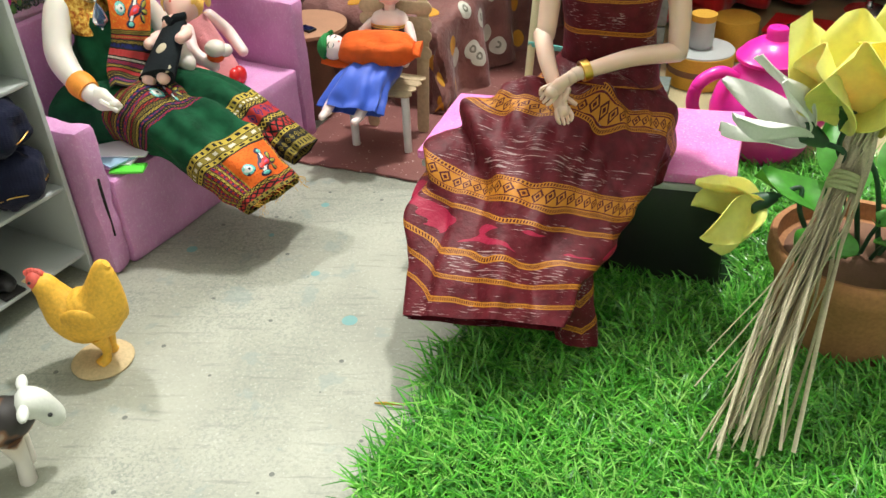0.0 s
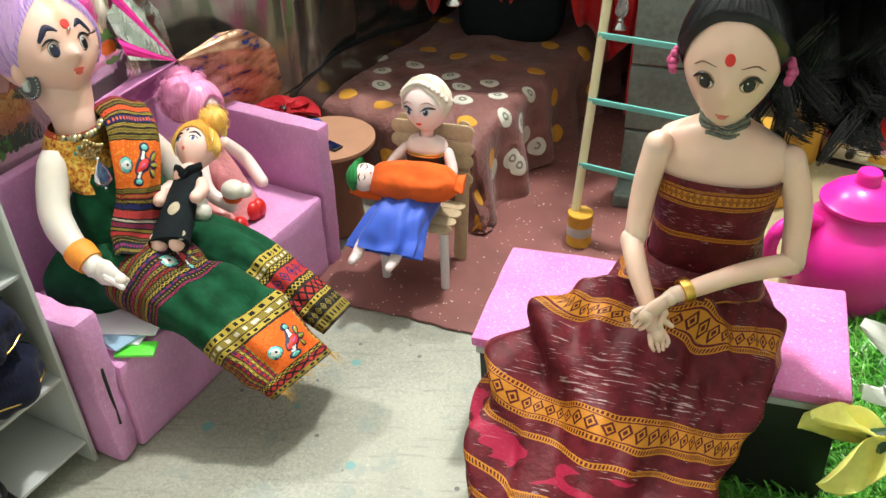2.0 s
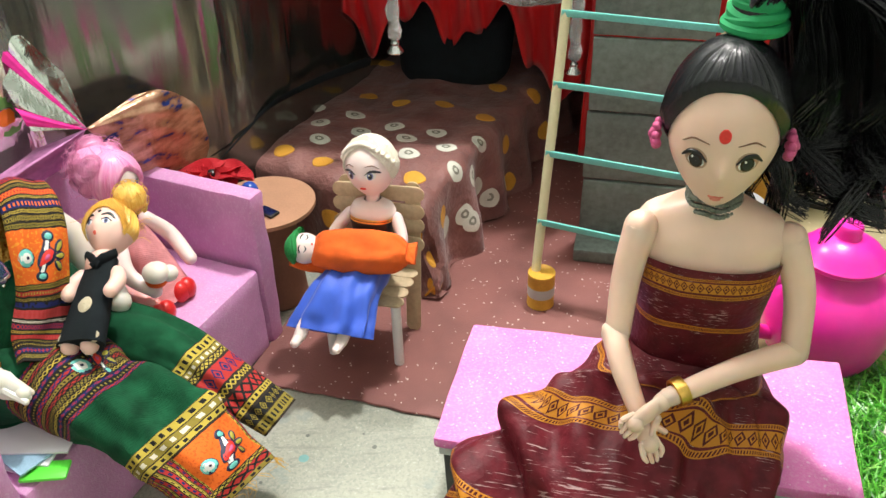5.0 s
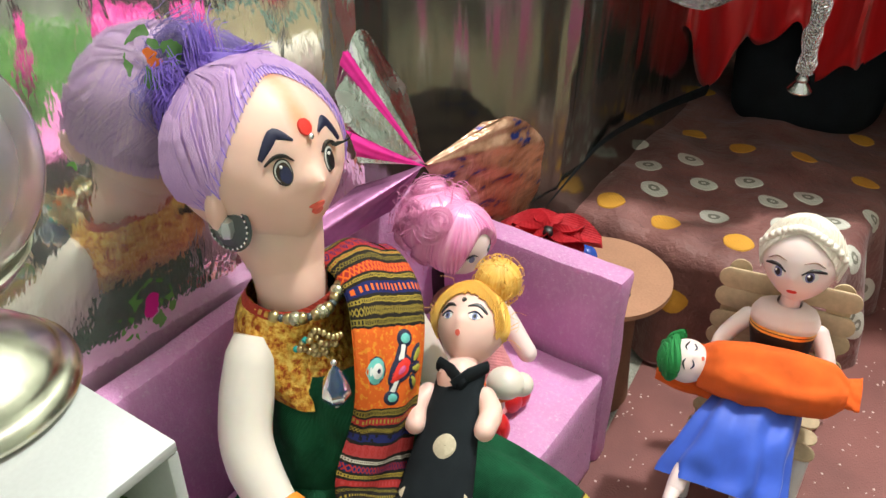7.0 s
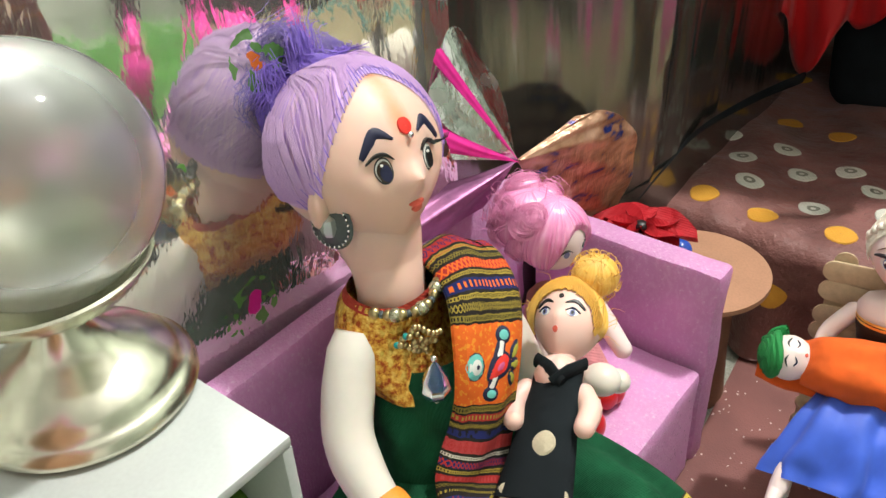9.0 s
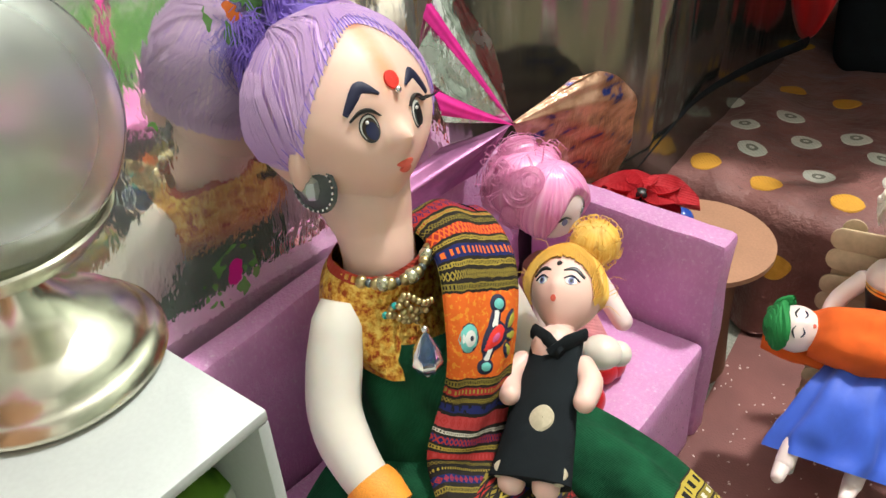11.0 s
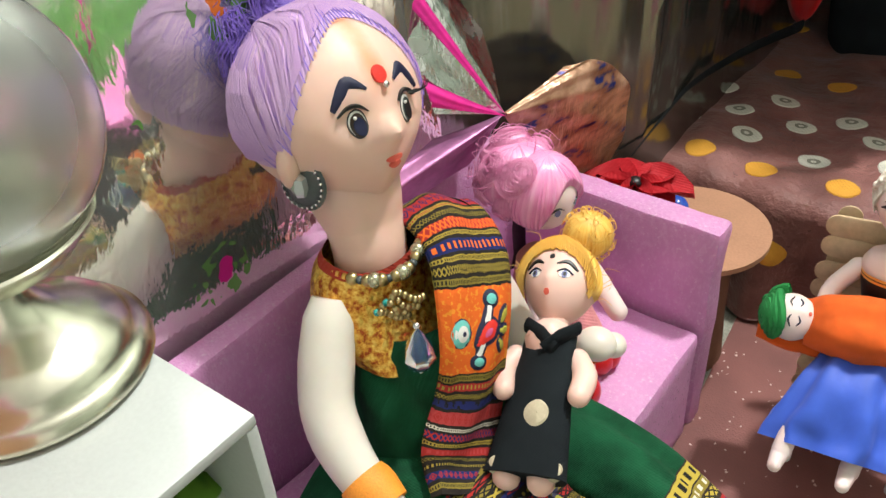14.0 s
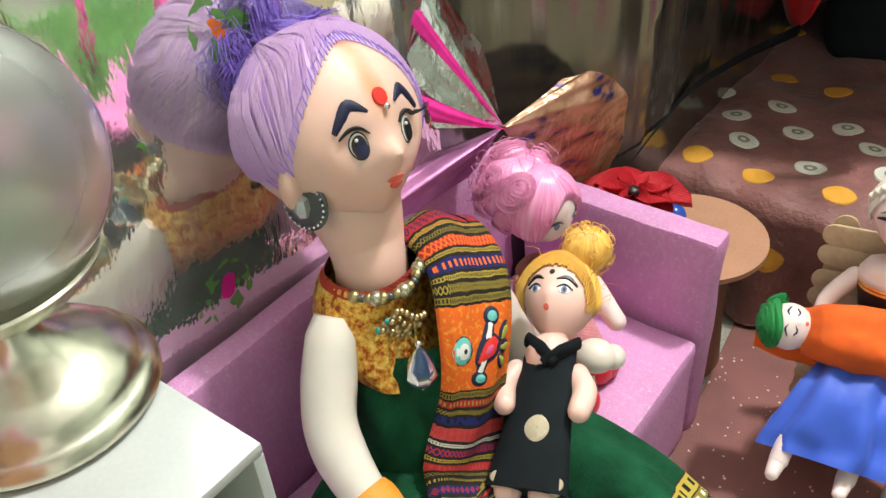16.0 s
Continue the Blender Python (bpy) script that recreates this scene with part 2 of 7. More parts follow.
def glitter(name, colour, flake_colour, share=0.985, size=700):
    g = Graph(name, colour, 0.6)
    vec = g.coords()
    tone = g.ramp(g.noise(vec, 22, 5), [(0.3, tuple(c * 0.75 for c in colour)), (0.7, tuple(c * 1.2 for c in colour))])
    flake = g.math("GREATER_THAN", g.split(g.cells(vec, size, "Color"))[1], share)
    g.put("Base Color", g.mix(flake, tone, flake_colour))
    g.put("Metallic", g.math("MULTIPLY", flake, 0.25))
    g.put("Roughness", g.ramp(flake, [(0.0, 0.55), (1.0, 0.12)]))
    g.bump(g.cells(vec, size), 0.35, 0.0005)
    return g.mat


FLOOR = floor_mat()
MAT_BROWN = glitter("brown_glitter_foam", (0.22, 0.083, 0.073), (0.95, 0.75, 0.7), 0.991, 1000)
MAT_CREAM = glitter("cream_glitter_foam", (0.42, 0.36, 0.20), (0.95, 0.9, 0.6), 0.99, 1000)


def bed_mat():
    g = Graph("brown_dotted_satin", (0.16, 0.06, 0.05), 0.58, 0.0, Sheen_Weight=0.2)
    vec = g.coords()
    tone = g.ramp(g.noise(vec, 40, 5), [(0.3, (0.140, 0.050, 0.043)), (0.7, (0.280, 0.115, 0.100))])
    mark = g.math("GREATER_THAN", g.noise(vec, 260, 2), 0.72)
    g.put("Base Color", g.mix(g.math("MULTIPLY", mark, 0.5), tone, (0.05, 0.015, 0.015)))
    g.bump(g.noise(vec, 60, 5, 0.6), 0.7, 0.006)
    return g.mat


BED_CLOTH = bed_mat()
DOT_WHITE = cloth("white_print", (0.66, 0.66, 0.58), 2600, 0.6, 0.08)
DOT_YELLOW = cloth("yellow_print", (0.72, 0.36, 0.05), 2600, 0.6, 0.08)
DOT_INK = cloth("print_ink", (0.25, 0.25, 0.20), 2600, 0.6, 0.08)


def foil_mat(name, tint, printed):
    g = Graph(name, tint, 0.06 if printed else 0.17, 0.88)
    vec = g.coords()
    if printed:
        # scattered flowers and leaves printed on the wrap
        bent = g.nodes.new("ShaderNodeVectorMath")
        bent.operation = "ADD"
        warp = g.node("ShaderNodeTexNoise", Vector=vec, Scale=70.0, Detail=3.0)
        g.wire(bent.inputs[0], vec)
        g.wire(bent.inputs[1], g.scaled(warp.outputs["Color"], (0.010, 0.010, 0.010)))
        near = g.cells(bent.outputs[0], 30)
        pick = g.split(g.cells(bent.outputs[0], 30, "Color"))
        bloom_here = g.math("MULTIPLY", g.math("LESS_THAN", near, 0.22), g.math("GREATER_THAN", pick[0], 0.45))
        leaf_here = g.math("MULTIPLY", g.band(near, 0.30, 0.07), g.math("MULTIPLY", g.math("GREATER_THAN", pick[0], 0.45), g.math("GREATER_THAN", g.noise(vec, 120, 2), 0.52)))
        flower = g.mix(g.math("GREATER_THAN", pick[1], 0.72), (0.85, 0.03, 0.36), (0.85, 0.22, 0.03))
        col = g.mix(leaf_here, tint, (0.16, 0.36, 0.10))
        g.put("Base Color", g.mix(bloom_here, col, flower))
        g.put("Metallic", g.math("SUBTRACT", 0.88, g.math("MULTIPLY", g.math("MAXIMUM", bloom_here, leaf_here), 0.6)))
    crease = g.noise(g.scaled(vec, (17, 17, 12) if printed else (60, 60, 7)), 1.0, 3, 0.45)
    fine = g.noise(g.scaled(vec, (170, 170, 110)), 1.0, 2, 0.5)
    patch = g.ramp(g.noise(vec, 13, 2), [(0.48, 0.0), (0.62, 1.0)])
    side = g.ramp(g.math("ADD", g.split(vec)[0], 0.5), [(0.245, 1.0), (0.300, 0.0)])
    wrinkle = g.math("MULTIPLY", side, g.noise(g.scaled(vec, (40, 40, 26)), 1.0, 3, 0.5))
    low = g.ramp(g.math("MULTIPLY", g.split(vec)[2], 4.0), [(0.45, 1.0), (0.66, 0.06)])
    facet = g.math("MULTIPLY", low, g.math("ABSOLUTE", g.math("SUBTRACT", g.noise(g.scaled(vec, (75, 75, 34)), 1.0, 4, 0.6), 0.5)))
    fold = g.math("ADD", g.math("MULTIPLY", crease, 0.5), g.math("ADD", g.math("MULTIPLY", facet, 1.5 if printed else 0.0), g.math("MULTIPLY", g.math("MULTIPLY", wrinkle, low), 0.6)))
    g.bump(g.math("ADD", fold, g.math("MULTIPLY", g.math("MULTIPLY", fine, patch), 0.06 if printed else 0.015)), 0.15, 0.011)
    return g.mat


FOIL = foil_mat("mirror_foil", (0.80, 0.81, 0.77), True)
# same foil; the dark things it mirrors are put into the tint
FOIL_DARK_REFLECT = foil_mat("mirror_foil_dark_reflection", (0.215, 0.222, 0.205), False)


def crumpled_foil():
    g = Graph("crumpled_foil", (0.74, 0.76, 0.73), 0.22, 1.0)
    vec = g.coords()
    g.put("Roughness", g.ramp(g.noise(vec, 90, 3), [(0.35, 0.12), (0.65, 0.32)]))
    g.bump(g.math("ADD", g.noise(g.scaled(vec, (210, 210, 90)), 1.0, 4, 0.6), g.cells(vec, 90)), 0.22, 0.004)
    return g.mat


FOIL_FLAP = crumpled_foil()
GLASS = Graph("cloudy_glass", (0.66, 0.69, 0.66), 0.42, 0.0, Transmission_Weight=0.88, IOR=1.22, Coat_Weight=1.0, Coat_Roughness=0.03).mat
BLUE_GLASS = Graph("blue_crystal", (0.08, 0.20, 0.46), 0.02, 0.0, Transmission_Weight=0.75, IOR=1.5, Coat_Weight=0.6).mat
YEL, RED, BLU, BLK, ORA, WHT = (0.42, 0.32, 0.05), (0.36, 0.028, 0.025), (0.015, 0.02, 0.10), (0.012, 0.012, 0.012), (0.75, 0.14, 0.02), (0.6, 0.55, 0.45)
OLV = (0.22, 0.17, 0.03)
GLD, PNK = (0.34, 0.25, 0.04), (0.42, 0.05, 0.05)
SCARF_ROWS = [
    (0.020, 0.014, BLK, OLV, "dash", 3.0), (0.055, 0.018, RED, BLK, "zig", 1.2), (0.085, 0.008, GLD, BLK, "dash", 3.0), (0.115, 0.018, BLU, WHT, "dash", 1.6), (0.145, 0.008, GLD, BLK, "dash", 3.0),
    (0.185, 0.026, RED, BLU, "diamond", 0.8), (0.222, 0.007, GLD, RED, "dash", 3.0), (0.245, 0.009, BLK, OLV, "zig", 2.0), (0.275, 0.016, RED, ORA, "zig", 1.2), (0.300, 0.006, GLD, BLK, "dash", 3.0),
    (0.328, 0.018, BLU, ORA, "dash", 1.0), (0.356, 0.007, GLD, BLK, "dash", 3.0), (0.378, 0.010, BLK, GLD, "zig", 2.4), (0.400, 0.008, OLV, BLK, "dash", 3.0),
    (0.500, 0.088, ORA, (0.78, 0.27, 0.03), "plain", 1.0), (0.600, 0.009, OLV, BLK, "dash", 3.0), (0.624, 0.012, RED, GLD, "dash", 1.4), (0.650, 0.008, GLD, BLK, "zig", 2.4), (0.674, 0.012, BLU, BLK, "plain", 1.0),
    (0.712, 0.022, PNK, RED, "diamond", 0.9), (0.745, 0.006, WHT, BLK, "dash", 3.0), (0.770, 0.014, BLU, RED, "zig", 1.4), (0.798, 0.008, GLD, BLK, "dash", 3.0), (0.830, 0.018, RED, PNK, "dash", 1.2),
    (0.862, 0.008, OLV, BLK, "zig", 2.4), (0.890, 0.012, BLK, GLD, "dash", 2.0), (0.930, 0.018, BLU, RED, "diamond", 0.9), (0.970, 0.012, OLV, BLK, "dash", 3.0)]
SCARF = brocade("embroidered_scarf", [(c, h if h > 0.05 else h * 0.84, *rest) for c, h, *rest in SCARF_ROWS], (0.020, 0.016, 0.013), 17.0)[0].mat
LAP_ROWS = [(OLV, BLK, "dash", 3.0), (RED, BLK, "zig", 1.4), (OLV, BLK, "zig", 3.0), (BLK, YEL, "zig", 2.0), (BLU, RED, "diamond", 1.2), (BLK, OLV, "dash", 3.0), (RED, BLU, "zig", 1.2)]
LAP = brocade("embroidered_lap_cloth", [((k + 0.5) / 21, 0.016 + 0.004 * (k % 3 == 1), *LAP_ROWS[k % 7]) for k in range(21)], (0.018, 0.015, 0.012), 26.0)[0].mat


def border():
    """The hem border: an orange panel framed by yellow and red rows."""
    g, base = brocade("embroidered_border", [
        (0.04, 0.035, YEL, BLK, "dash", 3.0), (0.12, 0.035, OLV, WHT, "dash", 2.4), (0.19, 0.025, YEL, BLK, "dash", 3.0), (0.50, 0.26, ORA, (0.62, 0.10, 0.015), "plain", 1.0),
        (0.80, 0.025, YEL, BLK, "zig", 3.0), (0.88, 0.05, RED, BLK, "zig", 2.0), (0.96, 0.03, OLV, BLK, "dash", 3.0)], (0.030, 0.022, 0.016), 9.0)
    u, v, _ = g.split(g.coords("UV"))
    off = g.math("ABSOLUTE", g.math("SUBTRACT", u, 0.25))
    outer = g.math("MULTIPLY", g.math("GREATER_THAN", off, 0.115), g.band(v, 0.50, 0.27))
    k = g.math("FRACT", g.math("MULTIPLY", off, 26.0))
    j = g.math("LESS_THAN", g.math("ABSOLUTE", g.math("SUBTRACT", g.math("FRACT", g.math("MULTIPLY", v, 14.0)), 0.5)), 0.25)
    rows = g.ramp(k, [(0.0, YEL), (0.22, BLK), (0.34, RED), (0.74, BLK), (0.86, OLV)], True)
    rows = g.mix(g.math("MULTIPLY", j, g.band(k, 0.54, 0.12)), rows, BLU)
    rows = g.mix(g.math("MULTIPLY", j, g.band(k, 0.11, 0.06)), rows, BLK)
    g.put("Base Color", g.mix(outer, base, rows))
    return g.mat


BORDER = border()
BORDER_RED = brocade("embroidered_red_border", [
    (0.06, 0.05, YEL, BLK, "dash", 3.0), (0.15, 0.03, OLV, WHT, "dash", 3.0), (0.22, 0.025, YEL, BLK, "zig", 3.0), (0.36, 0.09, RED, BLU, "diamond", 1.6), (0.50, 0.03, BLK, YEL, "zig", 3.0),
    (0.62, 0.06, RED, BLK, "zig", 1.6), (0.72, 0.025, YEL, BLK, "dash", 3.0), (0.82, 0.05, BLK, OLV, "diamond", 2.0), (0.93, 0.05, OLV, BLK, "dash", 3.0)], (0.030, 0.022, 0.016), 9.0)[0].mat


def ikat():
    gold, ink = (0.47, 0.185, 0.018), (0.075, 0.009, 0.010)
    rows = []
    for c, h, motif, rate in ((0.055, 0.006, "dash", 7.0), (0.085, 0.021, "diamond", 1.5), (0.115, 0.006, "dash", 7.0), (0.205, 0.008, "dash", 7.0), (0.40, 0.008, "dash", 7.0),
                              (0.560, 0.005, "dash", 7.0), (0.582, 0.017, "diamond", 1.7), (0.604, 0.005, "dash", 7.0),
                              (0.730, 0.005, "dash", 7.0), (0.750, 0.016, "diamond", 1.7), (0.770, 0.005, "dash", 7.0), (0.804, 0.006, "dash", 7.0),
                              (0.880, 0.0065, "dash", 7.0), (0.925, 0.0065, "dash", 7.0), (0.975, 0.006, "dash", 7.0)):
        rows.append((c, h * 0.86, gold, ink, motif, rate))
    g, base = brocade("maroon_ikat_silk", [], (0.100, 0.009, 0.015), 40.0, 0.3)
    uv = g.coords("UV")
    u, v, _ = g.split(uv)
    vec = g.coords()
    v = g.math("ADD", v, g.math("MULTIPLY", g.math("SUBTRACT", g.noise(vec, 34, 1), 0.5), 0.040))
    # the wrap hangs slantwise, its rows climbing at both sides
    slant = g.ramp(u, [(0.0, 0.03), (0.30, 0.09), (0.52, 0.09), (0.66, 0.012), (0.80, 0.0), (0.99, 0.03)])
    v = g.math("ADD", v, g.math("MULTIPLY", slant, g.ramp(v, [(0.35, 0.0), (0.60, 1.0)])))
    streak = g.noise(g.scaled(uv, (38.0, 330.0, 1.0)), 1.0, 3, 0.6)
    zone = g.noise(g.scaled(uv, (9.0, 14.0, 1.0)), 1.0, 2)
    wave = g.math("ADD", streak, g.math("MULTIPLY", g.math("SUBTRACT", zone, 0.5), 0.5))
    base = g.mix(g.math("MULTIPLY", g.ramp(wave, [(0.63, 0.0), (0.70, 1.0)]), 0.72), base, (0.50, 0.36, 0.36))
    pink = g.math("MULTIPLY", g.band(g.math("ADD", v, g.math("MULTIPLY", g.math("SUBTRACT", zone, 0.5), 0.05)), 0.843, 0.020), g.math("GREATER_THAN", zone, 0.50))
    base = g.mix(g.math("MULTIPLY", pink, 0.75), base, (0.40, 0.016, 0.06))
    us = g.math("MULTIPLY", u, 40.0)
    for centre, half, a, b, motif, rate in rows:
        inside = g.band(v, centre, half)
        d = g.math("ABSOLUTE", g.math("SUBTRACT", g.math("FRACT", g.math("MULTIPLY", us, rate)), 0.5))
        e = g.math("DIVIDE", g.math("ABSOLUTE", g.math("SUBTRACT", v, centre)), half)
        if motif == "dash":
            sel = g.math("MULTIPLY", g.math("LESS_THAN", d, 0.27), g.math("LESS_THAN", e, 0.62))
        else:
            r = g.math("ADD", g.math("MULTIPLY", d, 2.0), e)
            sel = g.math("MAXIMUM", g.math("LESS_THAN", g.math("ABSOLUTE", g.math("SUBTRACT", r, 0.78)), 0.17), g.math("LESS_THAN", r, 0.34))
        base = g.mix(inside, base, g.mix(sel, a, b))
    g.put("Base Color", base)
    g.put("Roughness", 0.5)
    return g.mat


IKAT = ikat()


# ---- shape helpers ----
def arr(*p):
    return np.array(p, dtype=float)


def unit(v):
    v = np.asarray(v, float)
    return v / max(1e-9, np.linalg.norm(v))


class Shape:
    """Collects surfaces, with materials and uv, into one mesh."""

    def __init__(self):
        self.v, self.f, self.m, self.uv, self.mats = [], [], [], [], []

    def slot(self, mat):
        if mat not in self.mats:
            self.mats.append(mat)
        return self.mats.index(mat)

    def grid(self, pts, mat, wrap=False, uv=None, caps=False, keep=None):
        pts = np.asarray(pts, float)
        nu, nv = pts.shape[:2]
        base, k = len(self.v), self.slot(mat)
        self.v.extend(map(tuple, pts.reshape(-1, 3)))
        for i in range(nu - 1):
            for j in range(nv if wrap else nv - 1):
                if keep is not None and not keep(i, j):
                    continue
                j2 = (j + 1) % nv
                self.f.append((base + i * nv + j, base + i * nv + j2, base + (i + 1) * nv + j2, base + (i + 1) * nv + j))
                self.m.append(k)
                w = nv if wrap else nv - 1
                corners = ((i, j), (i, j + 1), (i + 1, j + 1), (i + 1, j))
                self.uv.append([(uv(a / (nu - 1), b / w) if uv else (b / w, a / (nu - 1))) for a, b in corners])
        if caps:
            for row in (0, nu - 1):
                ring = [base + row * nv + j for j in range(nv)]
                self.f.append(tuple(ring if row else ring[::-1]))
                self.m.append(k)
                self.uv.append([(0.5, float(row > 0))] * nv)
        return self

    def tube(self, pts, radii, mat, n=12, caps=True, flat=1.0, side=None):
        pts = [np.asarray(p, float) for p in pts]
        rows = []
        ref = np.asarray(side, float) if side is not None else arr(0.31, 0.17, 0.93)
        for i, p in enumerate(pts):
            t = unit(pts[min(i + 1, len(pts) - 1)] - pts[max(i - 1, 0)])
            a = unit(np.cross(ref, t))
            b = np.cross(t, a)
            r = radii[i] if hasattr(radii, "__len__") else radii
            rows.append([p + r * (math.cos(q) * b + flat * math.sin(q) * a) for q in np.linspace(0, 2 * math.pi, n, endpoint=False)])
        return self.grid(rows, mat, True, None, caps)

    def ball(self, c, r, mat, nu=14, nv=20, turn=None):
        r = np.asarray(r if hasattr(r, "__len__") else (r, r, r), float)
        rows = []
        for a in np.linspace(0.001, math.pi - 0.001, nu):
            rows.append([arr(math.sin(a) * math.cos(q), math.sin(a) * math.sin(q), math.cos(a)) * r for q in np.linspace(0, 2 * math.pi, nv, endpoint=False)])
        rows = np.array(rows)
        if turn is not None:
            rows = rows @ np.array(turn).T
        return self.grid(rows + np.asarray(c, float), mat, True)

    def lathe(self, profile, mat, at=(0, 0, 0), n=32, axis=None):
        rows = [[arr(r * math.cos(q), r * math.sin(q), z) for q in np.linspace(0, 2 * math.pi, n, endpoint=False)] for r, z in profile]
        rows = np.array(rows)
        if axis is not None:
            z = unit(axis)
            x = unit(np.cross(arr(0.3, 0.9, 0.2), z))
            rows = rows @ np.array([x, np.cross(z, x), z])
        return self.grid(rows + np.asarray(at, float), mat, True)

    def slab(self, size, at, mat, bevel=0.001, cuts=0, rough=0.0, turn=0.0, tilt=0.0):
        """A rounded box, its middle at `at`; cuts and rough make it uneven."""
        bm = bmesh.new()
        bmesh.ops.create_cube(bm, size=1.0)
        bmesh.ops.scale(bm, vec=size, verts=bm.verts)
        if bevel:
            bmesh.ops.bevel(bm, geom=bm.edges[:], offset=min(bevel, 0.45 * min(size)), segments=2, profile=0.5, affect="EDGES")
        if cuts:
            long = [e for e in bm.edges if e.calc_length() > max(size) / (cuts + 1)]
            bmesh.ops.subdivide_edges(bm, edges=long, cuts=cuts, use_grid_fill=True)
        m = Matrix.Translation(at) @ Matrix.Rotation(turn, 4, "Z") @ Matrix.Rotation(tilt, 4, "X")
        base, k = len(self.v), self.slot(mat)
        bm.verts.index_update()
        for v in bm.verts:
            co = v.co.copy()
            if rough:
                co += rough * noise.noise_vector((co + Vector(at)) * 55)
            self.v.append(tuple(m @ co))
        for f in bm.faces:
            self.f.append(tuple(base + v.index for v in f.verts))
            self.m.append(k)
            self.uv.append([(v.co.x, v.co.y) for v in f.verts])
        bm.free()
        return self

    def strands(self, paths, radius, mat, n=3):
        for p in paths:
            r = [radius * (1 - 0.6 * i / (len(p) - 1)) for i in range(len(p))]
            self.tube(p, r, mat, n, False)
        return self

    def mesh(self, name, smooth=True):
        me = bpy.data.meshes.new(name)
        me.from_pydata(self.v, [], self.f)
        for mat in self.mats:
            me.materials.append(mat)
        me.polygons.foreach_set("material_index", self.m)
        layer = me.uv_layers.new(name="UVMap")
        layer.data.foreach_set("uv", [c for face in self.uv for p in face for c in p])
        me.polygons.foreach_set("use_smooth", [smooth] * len(self.f))
        if smooth:
            me.set_sharp_from_angle(angle=radians(42))
        me.update()
        return me


def thing(name, shape, m=None, label="", category="", group="", kind=""):
    """A top-level thing: one mesh, or an Empty when shape is None."""
    ob = new(name, shape.mesh(name) if shape is not None else None)
    ob.matrix_world = m if m is not None else Matrix()
    return tagged(ob, label, category, group, kind)


def part(name, shape, parent, label="", at=None):
    ob = new(name, shape.mesh(name) if isinstance(shape, Shape) else shape)
    ob.parent = parent
    if at is not None:
        ob.matrix_basis = at
    if label:
        ob["label"] = label
    return ob


def smooth_path(pts, n):
    """Catmull-Rom through the points."""
    p = [np.asarray(q, float) for q in pts]
    p = [2 * p[0] - p[1]] + p + [2 * p[-1] - p[-2]]
    out = []
    for s in np.linspace(0, len(p) - 3 - 1e-6, n):
        i, t = int(s), s - int(s)
        a, b, c, d = p[i:i + 4]
        out.append(0.5 * (2 * b + (c - a) * t + (2 * a - 5 * b + 4 * c - d) * t * t + (3 * b - a - 3 * c + d) * t ** 3))
    return out


def frame_at(origin, x_axis):
    x = unit(x_axis)
    y = np.cross((0, 0, 1), x)
    return Matrix(((x[0], y[0], 0, origin[0]), (x[1], y[1], 0, origin[1]), (0, 0, 1, origin[2]), (0, 0, 0, 1)))


# ---- the room round the model ----
def board(name, lo, hi, mat, label, category="structure", bevel=0.0):
    lo, hi = np.array(lo, float), np.array(hi, float)
    s = Shape().slab(tuple(hi - lo), (0, 0, 0), mat, bevel)
    return thing(name, s, Matrix.Translation((lo + hi) / 2), label, category, kind="structure")


ROOM_WALL = plain("pale_green_wall", (0.30, 0.34, 0.29), 0.8, 0.0, 6, 0.06, 0.05)
WHITE_WALL = plain("white_wall", (0.80, 0.80, 0.78), 0.8, 0.0, 6, 0.04, 0.05)
ROOM_FLOOR = plain("grey_stone_floor", (0.20, 0.20, 0.19), 0.5, 0.0, 10, 0.15, 0.05)
board("ground", (-1.3, -1.2, -0.05), (1.3, 1.35, -0.008), ROOM_FLOOR, "plain grey floor of the room under the model", "floor")
board("wall_1", (-1.35, -1.2, -0.05), (-1.3, 1.35, 1.9), ROOM_WALL, "plain pale green painted room wall", "wall")
board("wall_2", (1.3, -1.2, -0.05), (1.35, 1.35, 1.9), ROOM_WALL, "plain pale green painted room wall", "wall")
board("wall_3", (-1.35, 1.35, -0.05), (1.35, 1.4, 1.9), ROOM_WALL, "plain pale green painted room wall", "wall")
board("wall_4", (-1.35, -1.25, -0.05), (1.35, -1.2, 1.9), WHITE_WALL, "plain white painted room wall", "wall")
board("ceiling", (-1.35, -1.25, 1.9), (1.35, 1.4, 1.95), plain("white_ceiling", (0.60, 0.61, 0.59), 0.9, 0.0, 6, 0.03, 0), "plain white room ceiling", "ceiling")

# the model's own floor: speckled board, glitter sheets
board("floor", (-0.45, -0.15, -0.008), (0.75, 1.05, 0.0), FLOOR, "grey-white speckled stone-like floor board with teal chips", "floor")
s = Shape()
edge = smooth_path([(-0.115, 0.5615), (-0.0885, 0.5526), (-0.045, 0.540), (-0.002, 0.5248), (0.10, 0.495), (0.21, 0.462)], 40)
rows = []
for i, p in enumerate(edge):
    w = 0.0006 * math.sin(i * 1.7)
    back = arr(p[0] + 0.18, p[1] + 0.52)
    ring = [(p[0], p[1] + w, 0.0005), (p[0] - 0.0002, p[1] + w - 0.0004, 0.0014), (p[0], p[1] + w, 0.0022)]
    ring += [tuple(arr(p[0], p[1] + w, 0.0022) * (1 - t) + arr(back[0], back[1], 0.0022) * t) for t in np.linspace(0.02, 1, 14)]
    rows.append(ring)
s.grid(rows, MAT_BROWN)
thing("floor_mat", s, None, "brown glitter foam sheet laid on the speckled floor", "mat", kind="structure")
